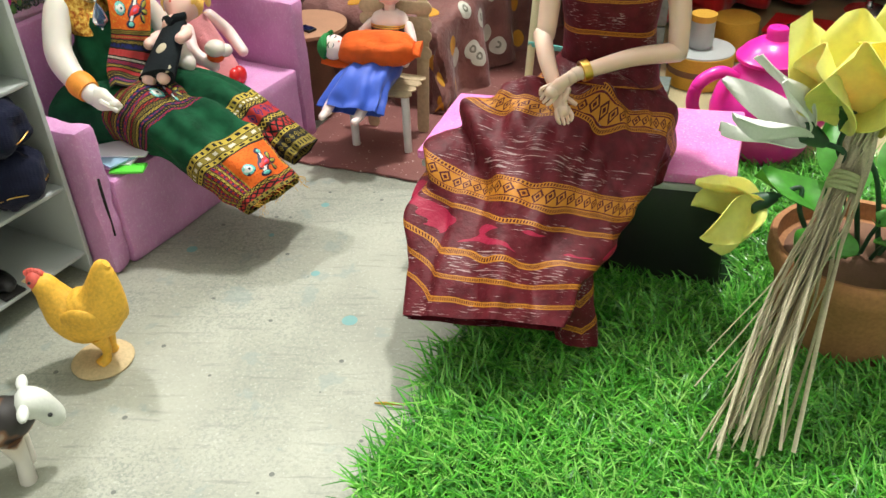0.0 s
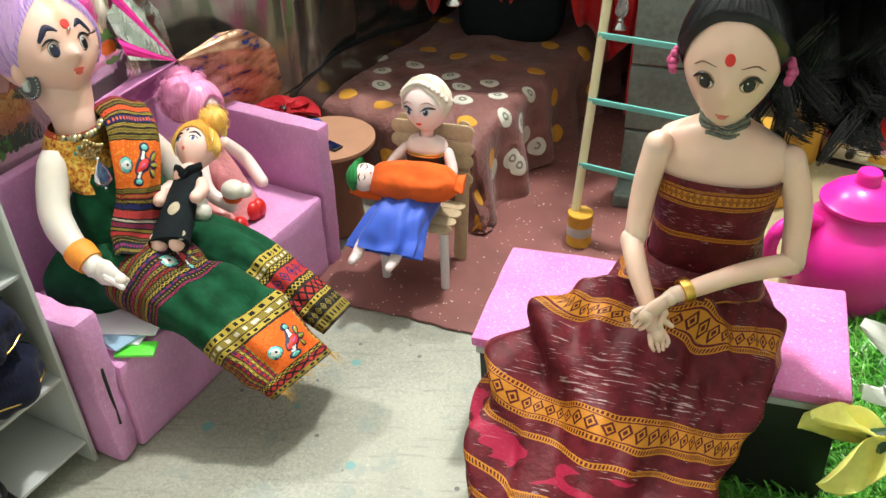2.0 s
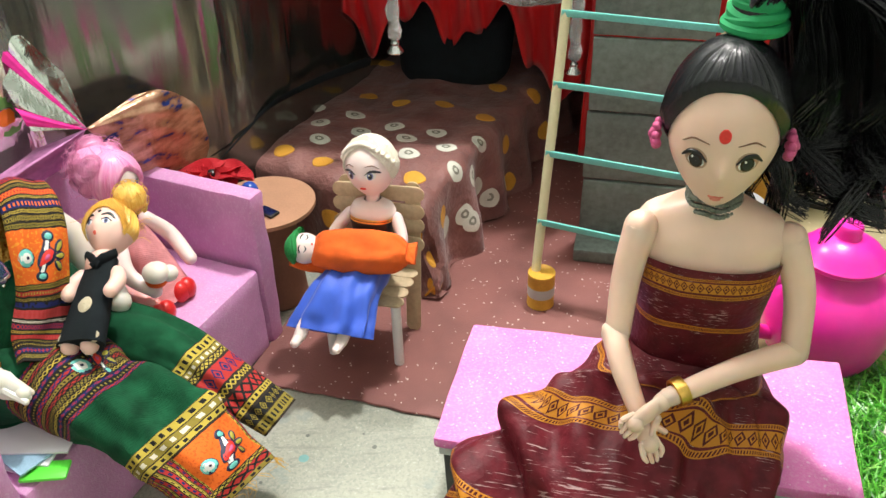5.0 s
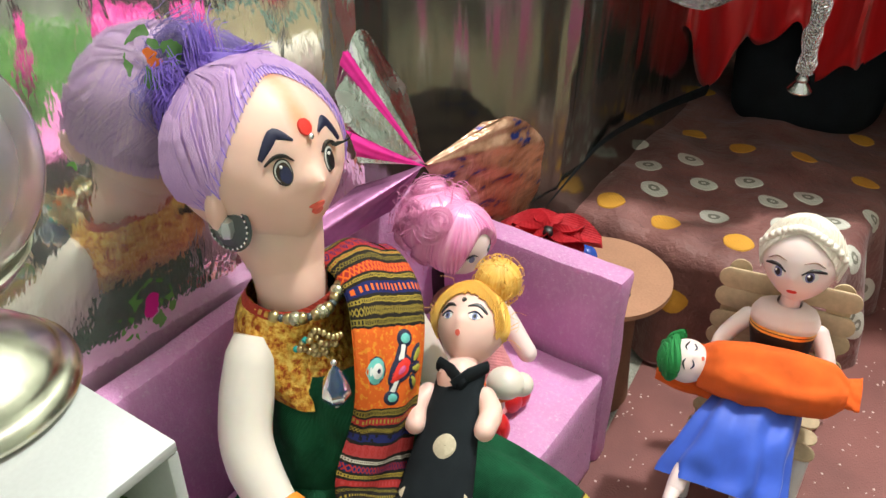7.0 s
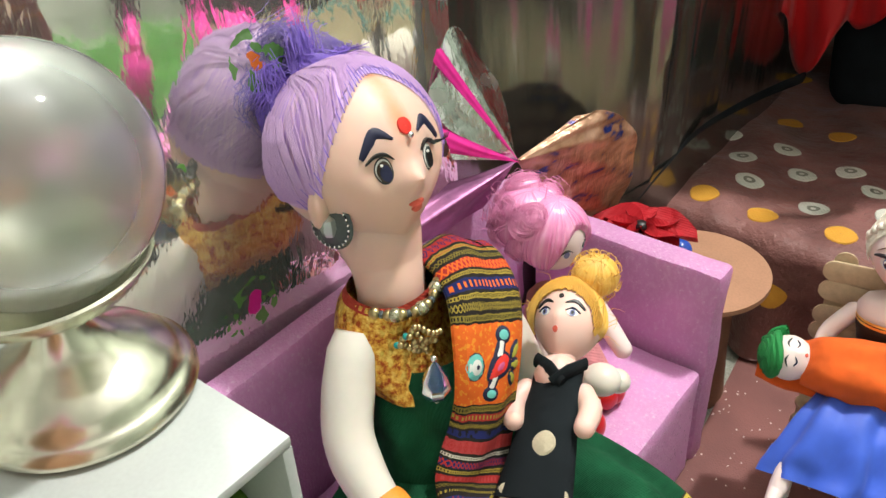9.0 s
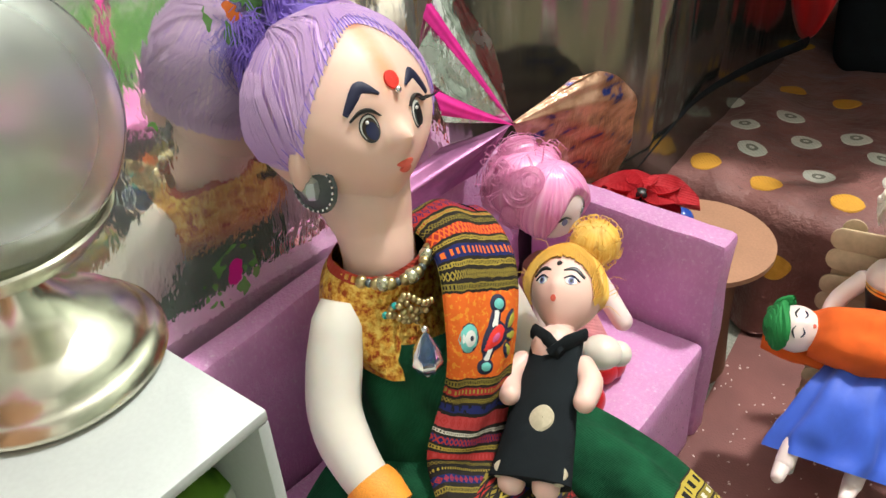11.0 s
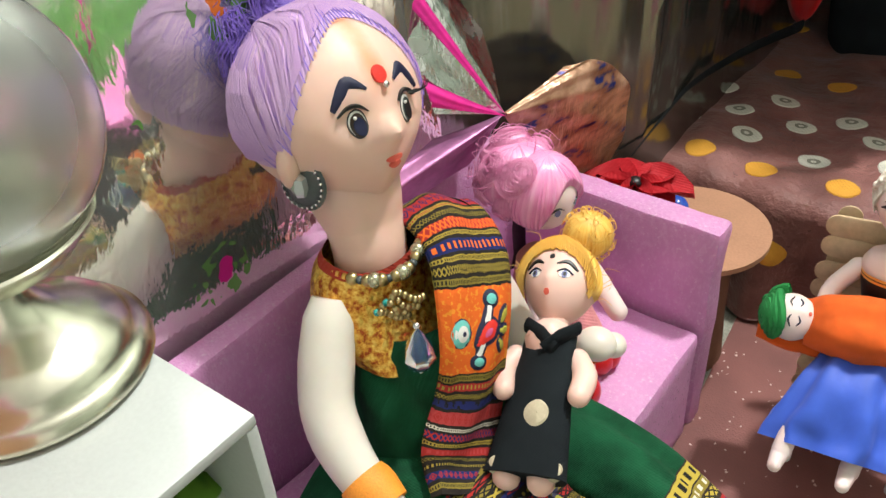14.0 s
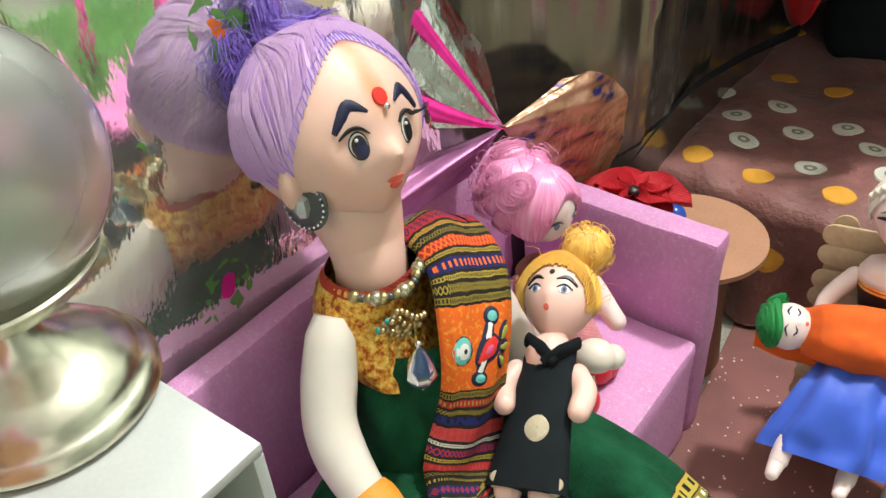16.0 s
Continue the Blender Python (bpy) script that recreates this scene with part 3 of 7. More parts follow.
board("floor_sheet", (0.17, 0.50, 0.0005), (0.455, 0.98, 0.0035), MAT_CREAM, "cream glitter foam sheet under the toy kitchen", "floor", 0.0005)

# ---- mirror foil wall ----
WALL_LINE = smooth_path([(-0.3605, 0.268), (-0.3105, 0.398), (-0.2560, 0.515), (-0.1950, 0.6205), (-0.128, 0.700), (-0.064, 0.835), (-0.02, 0.95)], 160)


def foil_lean(a, z):
    """The sheet sags back from the wall above the round table."""
    k = min(1, max(0, (a - 0.44) / 0.05)) * min(1, max(0, (0.645 - a) / 0.05))
    return -0.03 * k * k * (3 - 2 * k) * max(0.0, z - 0.115)


def foil_sheet():
    s, rows = Shape(), []
    for z in np.linspace(0.0, 0.33, 60):
        row = []
        for i, p in enumerate(WALL_LINE):
            q = WALL_LINE[min(i + 1, 159)] - WALL_LINE[max(i - 1, 0)]
            nrm = unit(arr(q[1], -q[0]))
            a = i / 159
            amp = 0.0010 + 0.0016 * max(0, a - 0.42)
            d = amp * noise.noise(Vector((a * 22, z * 9, 1.3))) + 0.4 * amp * noise.noise(Vector((a * 60, z * 16, 4.0)))
            # upright creases beside the bed
            for c, h in ((0.655, 0.004), (0.685, 0.0025), (0.735, 0.003)):
                d += h * math.exp(-((a - c - 0.05 * (z - 0.1)) / 0.006) ** 2) * min(1, max(0, (z - 0.08) / 0.06))
            d += foil_lean(a, z)
            row.append((p[0] + nrm[0] * d, p[1] + nrm[1] * d, z))
        rows.append(row)
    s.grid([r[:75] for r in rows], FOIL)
    # beyond the pinch the dark reflections are painted by the dimmer copy
    s.grid([r[74:] for r in rows], FOIL_DARK_REFLECT)
    return s


foil = thing("wall_foil", foil_sheet(), None, "crinkled silver mirror foil sheet behind the sofa and bed", "foil wall", kind="structure")


def foil_fold(apex, ends, bulge, ripple, waves, mat):
    """A gathered flap of the same foil, from a pinched point out to an edge."""
    s, rows = Shape(), []
    apex, ends = arr(*apex), smooth_path(ends, 40)
    out = unit(arr(0.75, -0.60, 0.25))
    for t in np.linspace(0.01, 1, 30):
        row = []
        for j, e in enumerate(ends):
            k = j / 39
            lift = bulge * math.sin(math.pi * k) * math.sin(math.pi * min(1, t * 0.75 + 0.1)) + ripple * t * math.sin(waves * k * 2 * math.pi + 1.5 * math.sin(4 * t))
            row.append(apex + (e - apex) * t + out * lift)
        rows.append(row)
    return s.grid(rows, mat)


KNOT_FOIL = (-0.1845, 0.6000, 0.1534)
# foil whose mauve is the sofa back's reflection, put into the colour
FOIL_SOFA_REFLECT = plain("foil_sofa_reflection", (0.46, 0.18, 0.38), 0.36, 0.45, 60, 0.25, 0.5)
# foil with the mirrored cardboard table and blue streaks painted into its colour
FOIL_CARD_REFLECT = Graph("foil_card_reflection", (0.62, 0.37, 0.24), 0.30, 0.45)
cv = FOIL_CARD_REFLECT.coords()
FOIL_CARD_REFLECT.put("Base Color", FOIL_CARD_REFLECT.ramp(FOIL_CARD_REFLECT.noise(FOIL_CARD_REFLECT.scaled(cv, (60, 60, 150)), 1.0, 3), [(0.34, (0.02, 0.04, 0.20)), (0.40, (0.36, 0.18, 0.10)), (0.60, (0.70, 0.43, 0.29))]))
FOIL_CARD_REFLECT.bump(FOIL_CARD_REFLECT.noise(FOIL_CARD_REFLECT.scaled(cv, (170, 170, 70)), 1.0, 4), 0.5, 0.004)
FOIL_CARD_REFLECT = FOIL_CARD_REFLECT.mat
part("fold", foil_fold(KNOT_FOIL, [(-0.2060, 0.5850, 0.1600), (-0.2190, 0.5910, 0.1900), (-0.2265, 0.6000, 0.2200), (-0.2120, 0.6060, 0.2090), (-0.1930, 0.6120, 0.1810)], 0.004, 0.0012, 2, FOIL_FLAP), foil, "upright flap of pinched foil")
FUCHSIA_FILM = plain("fuchsia_film", (0.85, 0.03, 0.33), 0.3, 0.3, 60, 0.2, 0.3)
for low, high in (((-0.2085, 0.5845, 0.1640), (-0.2125, 0.5860, 0.1740)), ((-0.2225, 0.5935, 0.2050), (-0.2262, 0.5985, 0.2195))):
    ribbon = foil_fold(KNOT_FOIL, [low, tuple((arr(*low) + arr(*high)) / 2 + arr(0.001, -0.0008, 0)), high], 0.0, 0.0002, 2, FUCHSIA_FILM)
    for vertex in range(len(ribbon.v)):
        ribbon.v[vertex] = tuple(arr(*ribbon.v[vertex]) + arr(0.0020, -0.0030, 0.0006))
    part("stripe", ribbon, foil, "fuchsia stripe on the upright flap")
part("fold", foil_fold(KNOT_FOIL, [(-0.1640, 0.6280, 0.1600), (-0.1530, 0.6430, 0.1560), (-0.1420, 0.6620, 0.1360), (-0.1440, 0.6760, 0.1000), (-0.1560, 0.6640, 0.0780), (-0.1680, 0.6390, 0.0920)], 0.006, 0.0009, 6, FOIL_CARD_REFLECT), foil, "bulging cone of pinched foil, the table's brown reflection painted on")
part("fold", foil_fold(KNOT_FOIL, [(-0.2080, 0.5860, 0.1490), (-0.2230, 0.5640, 0.1440), (-0.2330, 0.5480, 0.1350), (-0.2180, 0.5700, 0.1310), (-0.1960, 0.5920, 0.1350)], 0.004, 0.0010, 3, FOIL_SOFA_REFLECT), foil, "drooping wing of foil, the sofa's mauve reflection painted on")
s, rows = Shape(), []
for z in (0.0, 0.115, 0.20, 0.30, 0.332):
    row = []
    for off in (0.006, 0.014):
        side = []
        for i, p in enumerate(WALL_LINE):
            q = WALL_LINE[min(i + 1, 159)] - WALL_LINE[max(i - 1, 0)]
            nrm = unit(arr(q[1], -q[0])) * (foil_lean(i / 159, z) - off)
            side.append((p[0] + nrm[0], p[1] + nrm[1], z))
        row += side if off < 0.01 else side[::-1]
    rows.append(row)
s.grid(rows, CARD, True, None, True)
thing("wall_west", s, None, "brown cardboard wall backing the mirror foil", "wall", kind="structure")
board("wall_north", (-0.12, 1.0, 0.0), (0.47, 1.01, 0.47), DARK, "black card back wall behind the bed", "wall")


# out of view; added so that the foil mirrors something dark
board("dark_reflect_card", (0.46, 0.56, 0.0), (0.47, 1.0, 0.47), DARK, "unseen black card beyond the toy kitchen, added to darken the foil's reflections", "wall")
# out of view; put over the alcove to keep light off the bed
board("loft_shade", (-0.10, 0.732, 0.252), (0.458, 0.998, 0.262), CARD, "unseen cardboard loft over the bed alcove, added to shade it", "loft")

# ---- curtains ----
def curtain(name, x0, x1, y0, y1, top, low, mat, waves, depth, label):
    """A hanging cloth; low(a) gives the lower edge along it."""
    s, rows = Shape(), []
    n = 140
    for k in np.linspace(0, 1, 26):
        row = []
        for i in range(n):
            a = i / (n - 1)
            z = top + (low(a) - top) * k
            w = depth * (0.35 + 0.65 * k) * math.sin(a * waves * 2 * math.pi + 2.0 * noise.noise(Vector((a * 7, k * 1.5, 2))))
            w += 0.006 * noise.noise(Vector((a * 30, k * 5, 7)))
            row.append((x0 + (x1 - x0) * a, y0 + (y1 - y0) * a + w, z))
        rows.append(row)
    s.grid(rows, mat)
    ob = thing(name, s, None, label, "curtain")
    mod = ob.modifiers.new("thick", "SOLIDIFY")
    mod.thickness = 0.0008
    return ob


curtain("red_valance", -0.095, 0.140, 0.850, 0.830, 0.252, lambda a: 0.118 + 0.016 * math.sin(a * 21) + 0.012 * math.sin(a * 47 + 1) - 0.085 * max(0, (a - 0.62) / 0.38) ** 1.3, RED_SATIN, 7, 0.010,
        "glossy red satin valance draped over the bed alcove")
curtain("red_curtain", 0.125, 0.45, 0.80, 0.90, 0.252, lambda a: 0.012, RED_SATIN, 7, 0.013, "glossy red satin curtain hanging beside the ladder")


# ---- bed ----
BED = frame_at((-0.002, 0.648, 0.0), (0.89, -0.46, 0))  # x runs towards the bed's free side, y along the bed


def bed_point(x, y):
    """The cloth's surface over the mattress: x from -0.15 (wall) to 0 (free side, then down), y from 0 (foot, then down) on."""
    top = 0.064 + 0.010 * math.exp(-((y - 0.06) / 0.08) ** 2) + 0.005 * noise.noise(Vector((x * 24, y * 24, 0.5))) + 0.002 * noise.noise(Vector((x * 70, y * 50, 3.5)))
    return top


def drape(a, b):
    """a across (0 wall to 1 hem at the free side), b along (0 hem at the foot to 1 head)."""
    sx, sy = -0.155 + a * 0.235, -0.075 + b * 0.42
    over_x, over_y = max(0.0, sx + 0.008), max(0.0, 0.008 - sy)
    x, y = min(sx, -0.008), max(sy, 0.008)
    z = bed_point(x, y)

    def roll(o):
        r = 0.010
        if o < r * math.pi / 2:
            return r * math.sin(o / r), r * (1 - math.cos(o / r))
        return r + 0.10 * (o - r * math.pi / 2), r + (o - r * math.pi / 2)
    ox, dx = roll(over_x)
    oy, dy = roll(over_y)
    drop = max(dx, dy) if min(dx, dy) < 0.002 else max(dx, dy) + 0.15 * min(dx, dy)
    wave = 0.0055 * min(1, drop / 0.05)
    ox += wave * (math.sin(sy * 120 + 1.0) + 1.6 * noise.noise(Vector((sy * 30, 2, 0)))) if over_x > 0.01 else 0
    oy += wave * math.sin(sx * 150) if over_y > 0.01 else 0
    return arr(x + ox, y - oy, max(0.003 + 0.002 * math.sin(sx * 90 + sy * 70), z - drop))


s = Shape()
s.grid([[drape(a, b) for b in np.linspace(0, 1, 110)] for a in np.linspace(0, 1, 80)], BED_CLOTH)
bed = thing("bed_cover", s, BED, "brown satin bed cover printed with white and yellow dots", "bed cover")
mattress = thing("mattress", Shape().slab((0.138, 0.33, 0.056), (-0.080, 0.178, 0.032), DARK, 0.006), BED, "dark foam mattress under the dotted bed cover", "mattress")


def dot_on_drape(a, b, ra, rb, mat, lift=0.0005, ink=False):
    s = Shape()
    def ring(k, up):
        return [drape(a + k * ra * math.cos(q) * (1 + 0.08 * math.sin(3 * q)), b + k * rb * math.sin(q)) + arr(0.0002, -0.0003, up) for q in np.linspace(0, 2 * math.pi, 18, endpoint=False)]
    s.grid([ring(0.02, lift + 0.0002), ring(0.55, lift + 0.0002), ring(0.95, lift), ring(1.0, lift - 0.0006)], mat, True)
    if ink:
        s.grid([ring(0.42, lift + 0.00035), ring(0.30, lift + 0.0004), ring(0.18, lift + 0.00035)], DOT_INK, True)
    return s


rnd = random.Random(11)
dots = []
for row, (b, kind) in enumerate(((0.115, "y"), (0.225, "y"), (0.285, "w"), (0.335, "w"), (0.385, "w"), (0.50, "y"), (0.66, "y"))):
    for k in range(6):
        a = 0.06 + (k + 0.5 * (row % 2)) * 0.150 + rnd.uniform(-0.012, 0.012)
        if a > 0.97 or (kind == "y" and b < 0.2 and k % 2):
            continue
        dots.append(dot_on_drape(a, b + rnd.uniform(-0.008, 0.008), 0.034, 0.0160, DOT_WHITE if kind == "w" else DOT_YELLOW, ink=kind == "w"))
for d in dots:
    part("printed_dot", d, bed)
for k in range(5):
    part("printed_dot", dot_on_drape(0.80 + 0.035 * (k % 2) + 0.01 * k, 0.24 + 0.055 * k, 0.034, 0.0160, DOT_WHITE, ink=True), bed)
for k in range(4):
    part("printed_dot", dot_on_drape(0.70 + 0.06 * k, 0.045 + 0.05 * (k % 2), 0.026, 0.013, DOT_YELLOW), bed)

# the dark gap between bed and foil, added as a black tapering tube
thing("dark_gap_line", Shape().tube(smooth_path([(-0.1370, 0.6790, 0.0900), (-0.1220, 0.7080, 0.0980), (-0.1075, 0.7330, 0.1045), (-0.0780, 0.7800, 0.1020), (-0.045, 0.83, 0.095)], 24), list(np.linspace(0.0005, 0.0042, 24)), BLACK_FELT, 8, True, 0.4), None,
      "black tapering tube standing in for the dark gap along the foil", "cord")

# ---- sofa ----
SOFA = frame_at((-0.1854, 0.4131, 0.0), (0.42, 0.907, 0))  # x along the seat, y back to the wall
sofa = thing("sofa", None, SOFA, "toy sofa of mauve glitter foam against the foil wall", "sofa")
part("seat", Shape().slab((0.184, 0.090, 0.060), (0.106, 0.046, 0.030), PINK_FOAM, 0.003, 8, 0.0012), sofa)
part("backrest", Shape().slab((0.206, 0.011, 0.130), (0.106, 0.0985, 0.065), PINK_FOAM, 0.003, 8, 0.0012), sofa)
part("armrest", Shape().slab((0.013, 0.088, 0.109), (0.2065, 0.044, 0.0545), PINK_FOAM, 0.003, 8, 0.0012), sofa)
part("armrest", Shape().slab((0.0150, 0.086, 0.097), (0.0068, 0.046, 0.0485), PINK_FOAM, 0.004, 10, 0.0022), sofa, "thick mauve foam armrest with a rough cut edge")
part("seam", Shape().slab((0.0012, 0.003, 0.040), (0.0060, 0.0034, 0.046), DARK, 0.0004, 0, 0.0, 0.3), sofa, "dark glue slit in the foam")

# ---- bench and its foam top ----
BENCH = frame_at((0.100, 0.4555, 0.0), (0.9635, -0.2677, 0))
BENCH = BENCH @ Matrix.Rotation(radians(-2.5), 4, "Y")
bench = thing("bench", None, BENCH, "low black box bench with a pink glitter foam top", "bench")
part("box", Shape().slab((0.172, 0.076, 0.066), (0, 0, 0.037), BLACK, 0.001), bench)
part("foam_top", Shape().slab((0.178, 0.083, 0.006), (0, 0, 0.074), HOT_FOAM, 0.0015, 8, 0.0006), bench, "pink glitter foam sheet")
part("strip", Shape().slab((0.174, 0.0016, 0.004), (0, -0.0395, 0.068), WHITE, 0.0004), bench, "white paper strip under the foam")

# ---- round table ----
TABLE = Matrix.Translation((-0.106, 0.648, 0.0))
table = thing("round_table", None, TABLE, "round brown cardboard table beside the sofa", "table")
part("tabletop", Shape().lathe([(0.0005, 0.072), (0.0325, 0.072), (0.0332, 0.0722), (0.0332, 0.0748), (0.0325, 0.075), (0.0005, 0.075)], CARD, n=48), table)
part("base", Shape().lathe([(0.0005, 0.001), (0.021, 0.001), (0.019, 0.03), (0.0185, 0.072), (0.0005, 0.0719)], CARD_EDGE, n=30), table)

# ---- popsicle-stick chair ----
CHAIR = frame_at((-0.0365, 0.5945, 0.0), (0.96, -0.28, 0))


def stick(length, width, thick=0.0016, n=10):
    """A flat wooden stick with round ends, lying along x."""
    bm = bmesh.new()
    h, r = length / 2 - width / 2, width / 2
    ring = [(h + r * math.cos(q), r * math.sin(q)) for q in np.linspace(-math.pi / 2, math.pi / 2, n)]
    ring += [(-h + r * math.cos(q), r * math.sin(q)) for q in np.linspace(math.pi / 2, 1.5 * math.pi, n)]
    s = Shape()
    s.grid([[(x * 0.96, y * 0.9, -thick / 2) for x, y in ring], [(x, y, -thick / 2 + 0.0003) for x, y in ring], [(x, y, thick / 2 - 0.0003) for x, y in ring],
            [(x * 0.96, y * 0.9, thick / 2) for x, y in ring]], STICK, True, None, True)
    bm.free()
    return s


chair = thing("stick_chair", None, CHAIR, "small chair of flat wooden sticks with white legs", "chair")
UP = Matrix.Rotation(radians(90), 4, "X")
lean = Matrix.Rotation(radians(-7), 4, "X")
for k in range(4):
    part("back_slat", stick(0.058, 0.0095), chair, "", Matrix.Translation((0, 0.0205 + 0.0012 * k, 0.066 + 0.0105 * k)) @ lean @ UP @ Matrix.Rotation(radians((-2, 3, -1, 2)[k]), 4, "Z"))
for x in (-0.021, 0.021):
    part("back_post", stick(0.104, 0.0095), chair, "", Matrix.Translation((x, 0.0215, 0.053)) @ lean @ UP @ Matrix.Rotation(radians(90), 4, "Z"))
for k in range(4):
    part("seat_slat", stick(0.052, 0.0095), chair, "", Matrix.Translation((0, -0.017 + 0.0102 * k, 0.0475 + 0.0004 * (k % 2))) @ Matrix.Rotation(radians((2, -1, 1, -2)[k]), 4, "Z"))
for x, y in ((-0.0215, -0.018), (0.0215, -0.018)):
    part("leg", Shape().lathe([(0.0004, 0.0), (0.0028, 0.0), (0.003, 0.001), (0.003, 0.0465), (0.0004, 0.0467)], PAPER_WHITE, (x, y, 0), 14), chair, "white rolled-paper leg")

# ---- ladder, tin, grey panel ----
ladder = thing("ladder", None, None, "cream stick ladder with teal-taped rungs", "ladder")
LA, LB = arr(0.0690, 0.6300, 0.024), arr(0.0905, 0.672, 0.262)
RA, RB = arr(0.148, 0.590, 0.024), arr(0.1765, 0.640, 0.262)
part("rail", Shape().tube([LA + (LB - LA) * t for t in (0, 0.3, 0.6, 1)], 0.0031, CREAM, 10), ladder)
part("rail", Shape().tube([RA + (RB - RA) * t for t in (0, 0.3, 0.6, 1)], 0.0031, CREAM, 10), ladder)
for z in (0.0600, 0.105, 0.1475, 0.1885, 0.232):
    t = (z - 0.024) / 0.238
    a, b = LA + (LB - LA) * t, RA + (RB - RA) * t
    mid, along = (a + b) / 2, b - a
    m = frame_at(mid, along)
    part("rung", Shape().slab((np.linalg.norm(along) + 0.004, 0.0016, 0.0042), (0, -0.002, 0.001), TEAL, 0.0004), ladder, "", m)
tin_s = Shape().lathe([(0.0004, 0.0), (0.0088, 0.0), (0.0091, 0.0006), (0.0089, 0.0012), (0.0089, 0.0085)], YELLOW_CARD, n=28)
tin_s.lathe([(0.0089, 0.0085), (0.0090, 0.009), (0.0090, 0.0155), (0.0089, 0.016)], WHITE, n=28)
tin_s.lathe([(0.0089, 0.016), (0.0089, 0.0245), (0.0091, 0.025), (0.0088, 0.0257), (0.008, 0.0250), (0.0004, 0.0245)], YELLOW_CARD, n=28)
thing("tin", tin_s, Matrix.Translation((0.0725, 0.626, 0.0022)), "small yellow and white striped tin under the ladder", "tin")
panel = thing("grey_panel", None, frame_at((0.145, 0.690, 0.0), (0.97, -0.24, 0)), "dark grey card stair panel with seams behind the ladder", "panel")
for k in range(5):
    part("plank", Shape().slab((0.074 + 0.001 * (k % 2), 0.005, 0.0505), (0.0, 0.0006 * (k % 2), 0.030 + 0.052 * k), GREY_CARD, 0.0012, 3, 0.0006), panel)
part("base_board", Shape().slab((0.085, 0.03, 0.010), (0.004, -0.012, 0.0075), GREY_CARD, 0.001), panel)

# ---- shelf crate by the sofa, with the globe lamp on it ----
CRATE = frame_at((-0.2030, 0.4180, 0.0), (0.42, 0.907, 0))  # x along the wall (0 is the end by the sofa), y back
crate = thing("shelf_crate", None, CRATE, "white open-fronted toy shelf beside the sofa", "shelf")
W, D, HT = 0.135, 0.084, 0.1862
part("top_panel", Shape().slab((W, D, 0.003), (-W / 2, D / 2, HT - 0.0015), WHITE, 0.0006), crate)
part("end_panel", Shape().slab((0.003, D, HT - 0.003), (-0.0015, D / 2, HT / 2 - 0.0015), WHITE, 0.0006), crate)
part("end_panel", Shape().slab((0.003, D, HT - 0.003), (-W + 0.0015, D / 2, HT / 2 - 0.0015), WHITE, 0.0006), crate)
part("back_panel", Shape().slab((W - 0.006, 0.003, HT - 0.003), (-W / 2, D - 0.0015, HT / 2 - 0.0015), WHITE, 0.0004), crate)
for z in (0.016, 0.062, 0.128):
    part("shelf_board", Shape().slab((W - 0.006, D - 0.004, 0.0025), (-W / 2, D / 2 - 0.001, z), WHITE, 0.0005), crate)


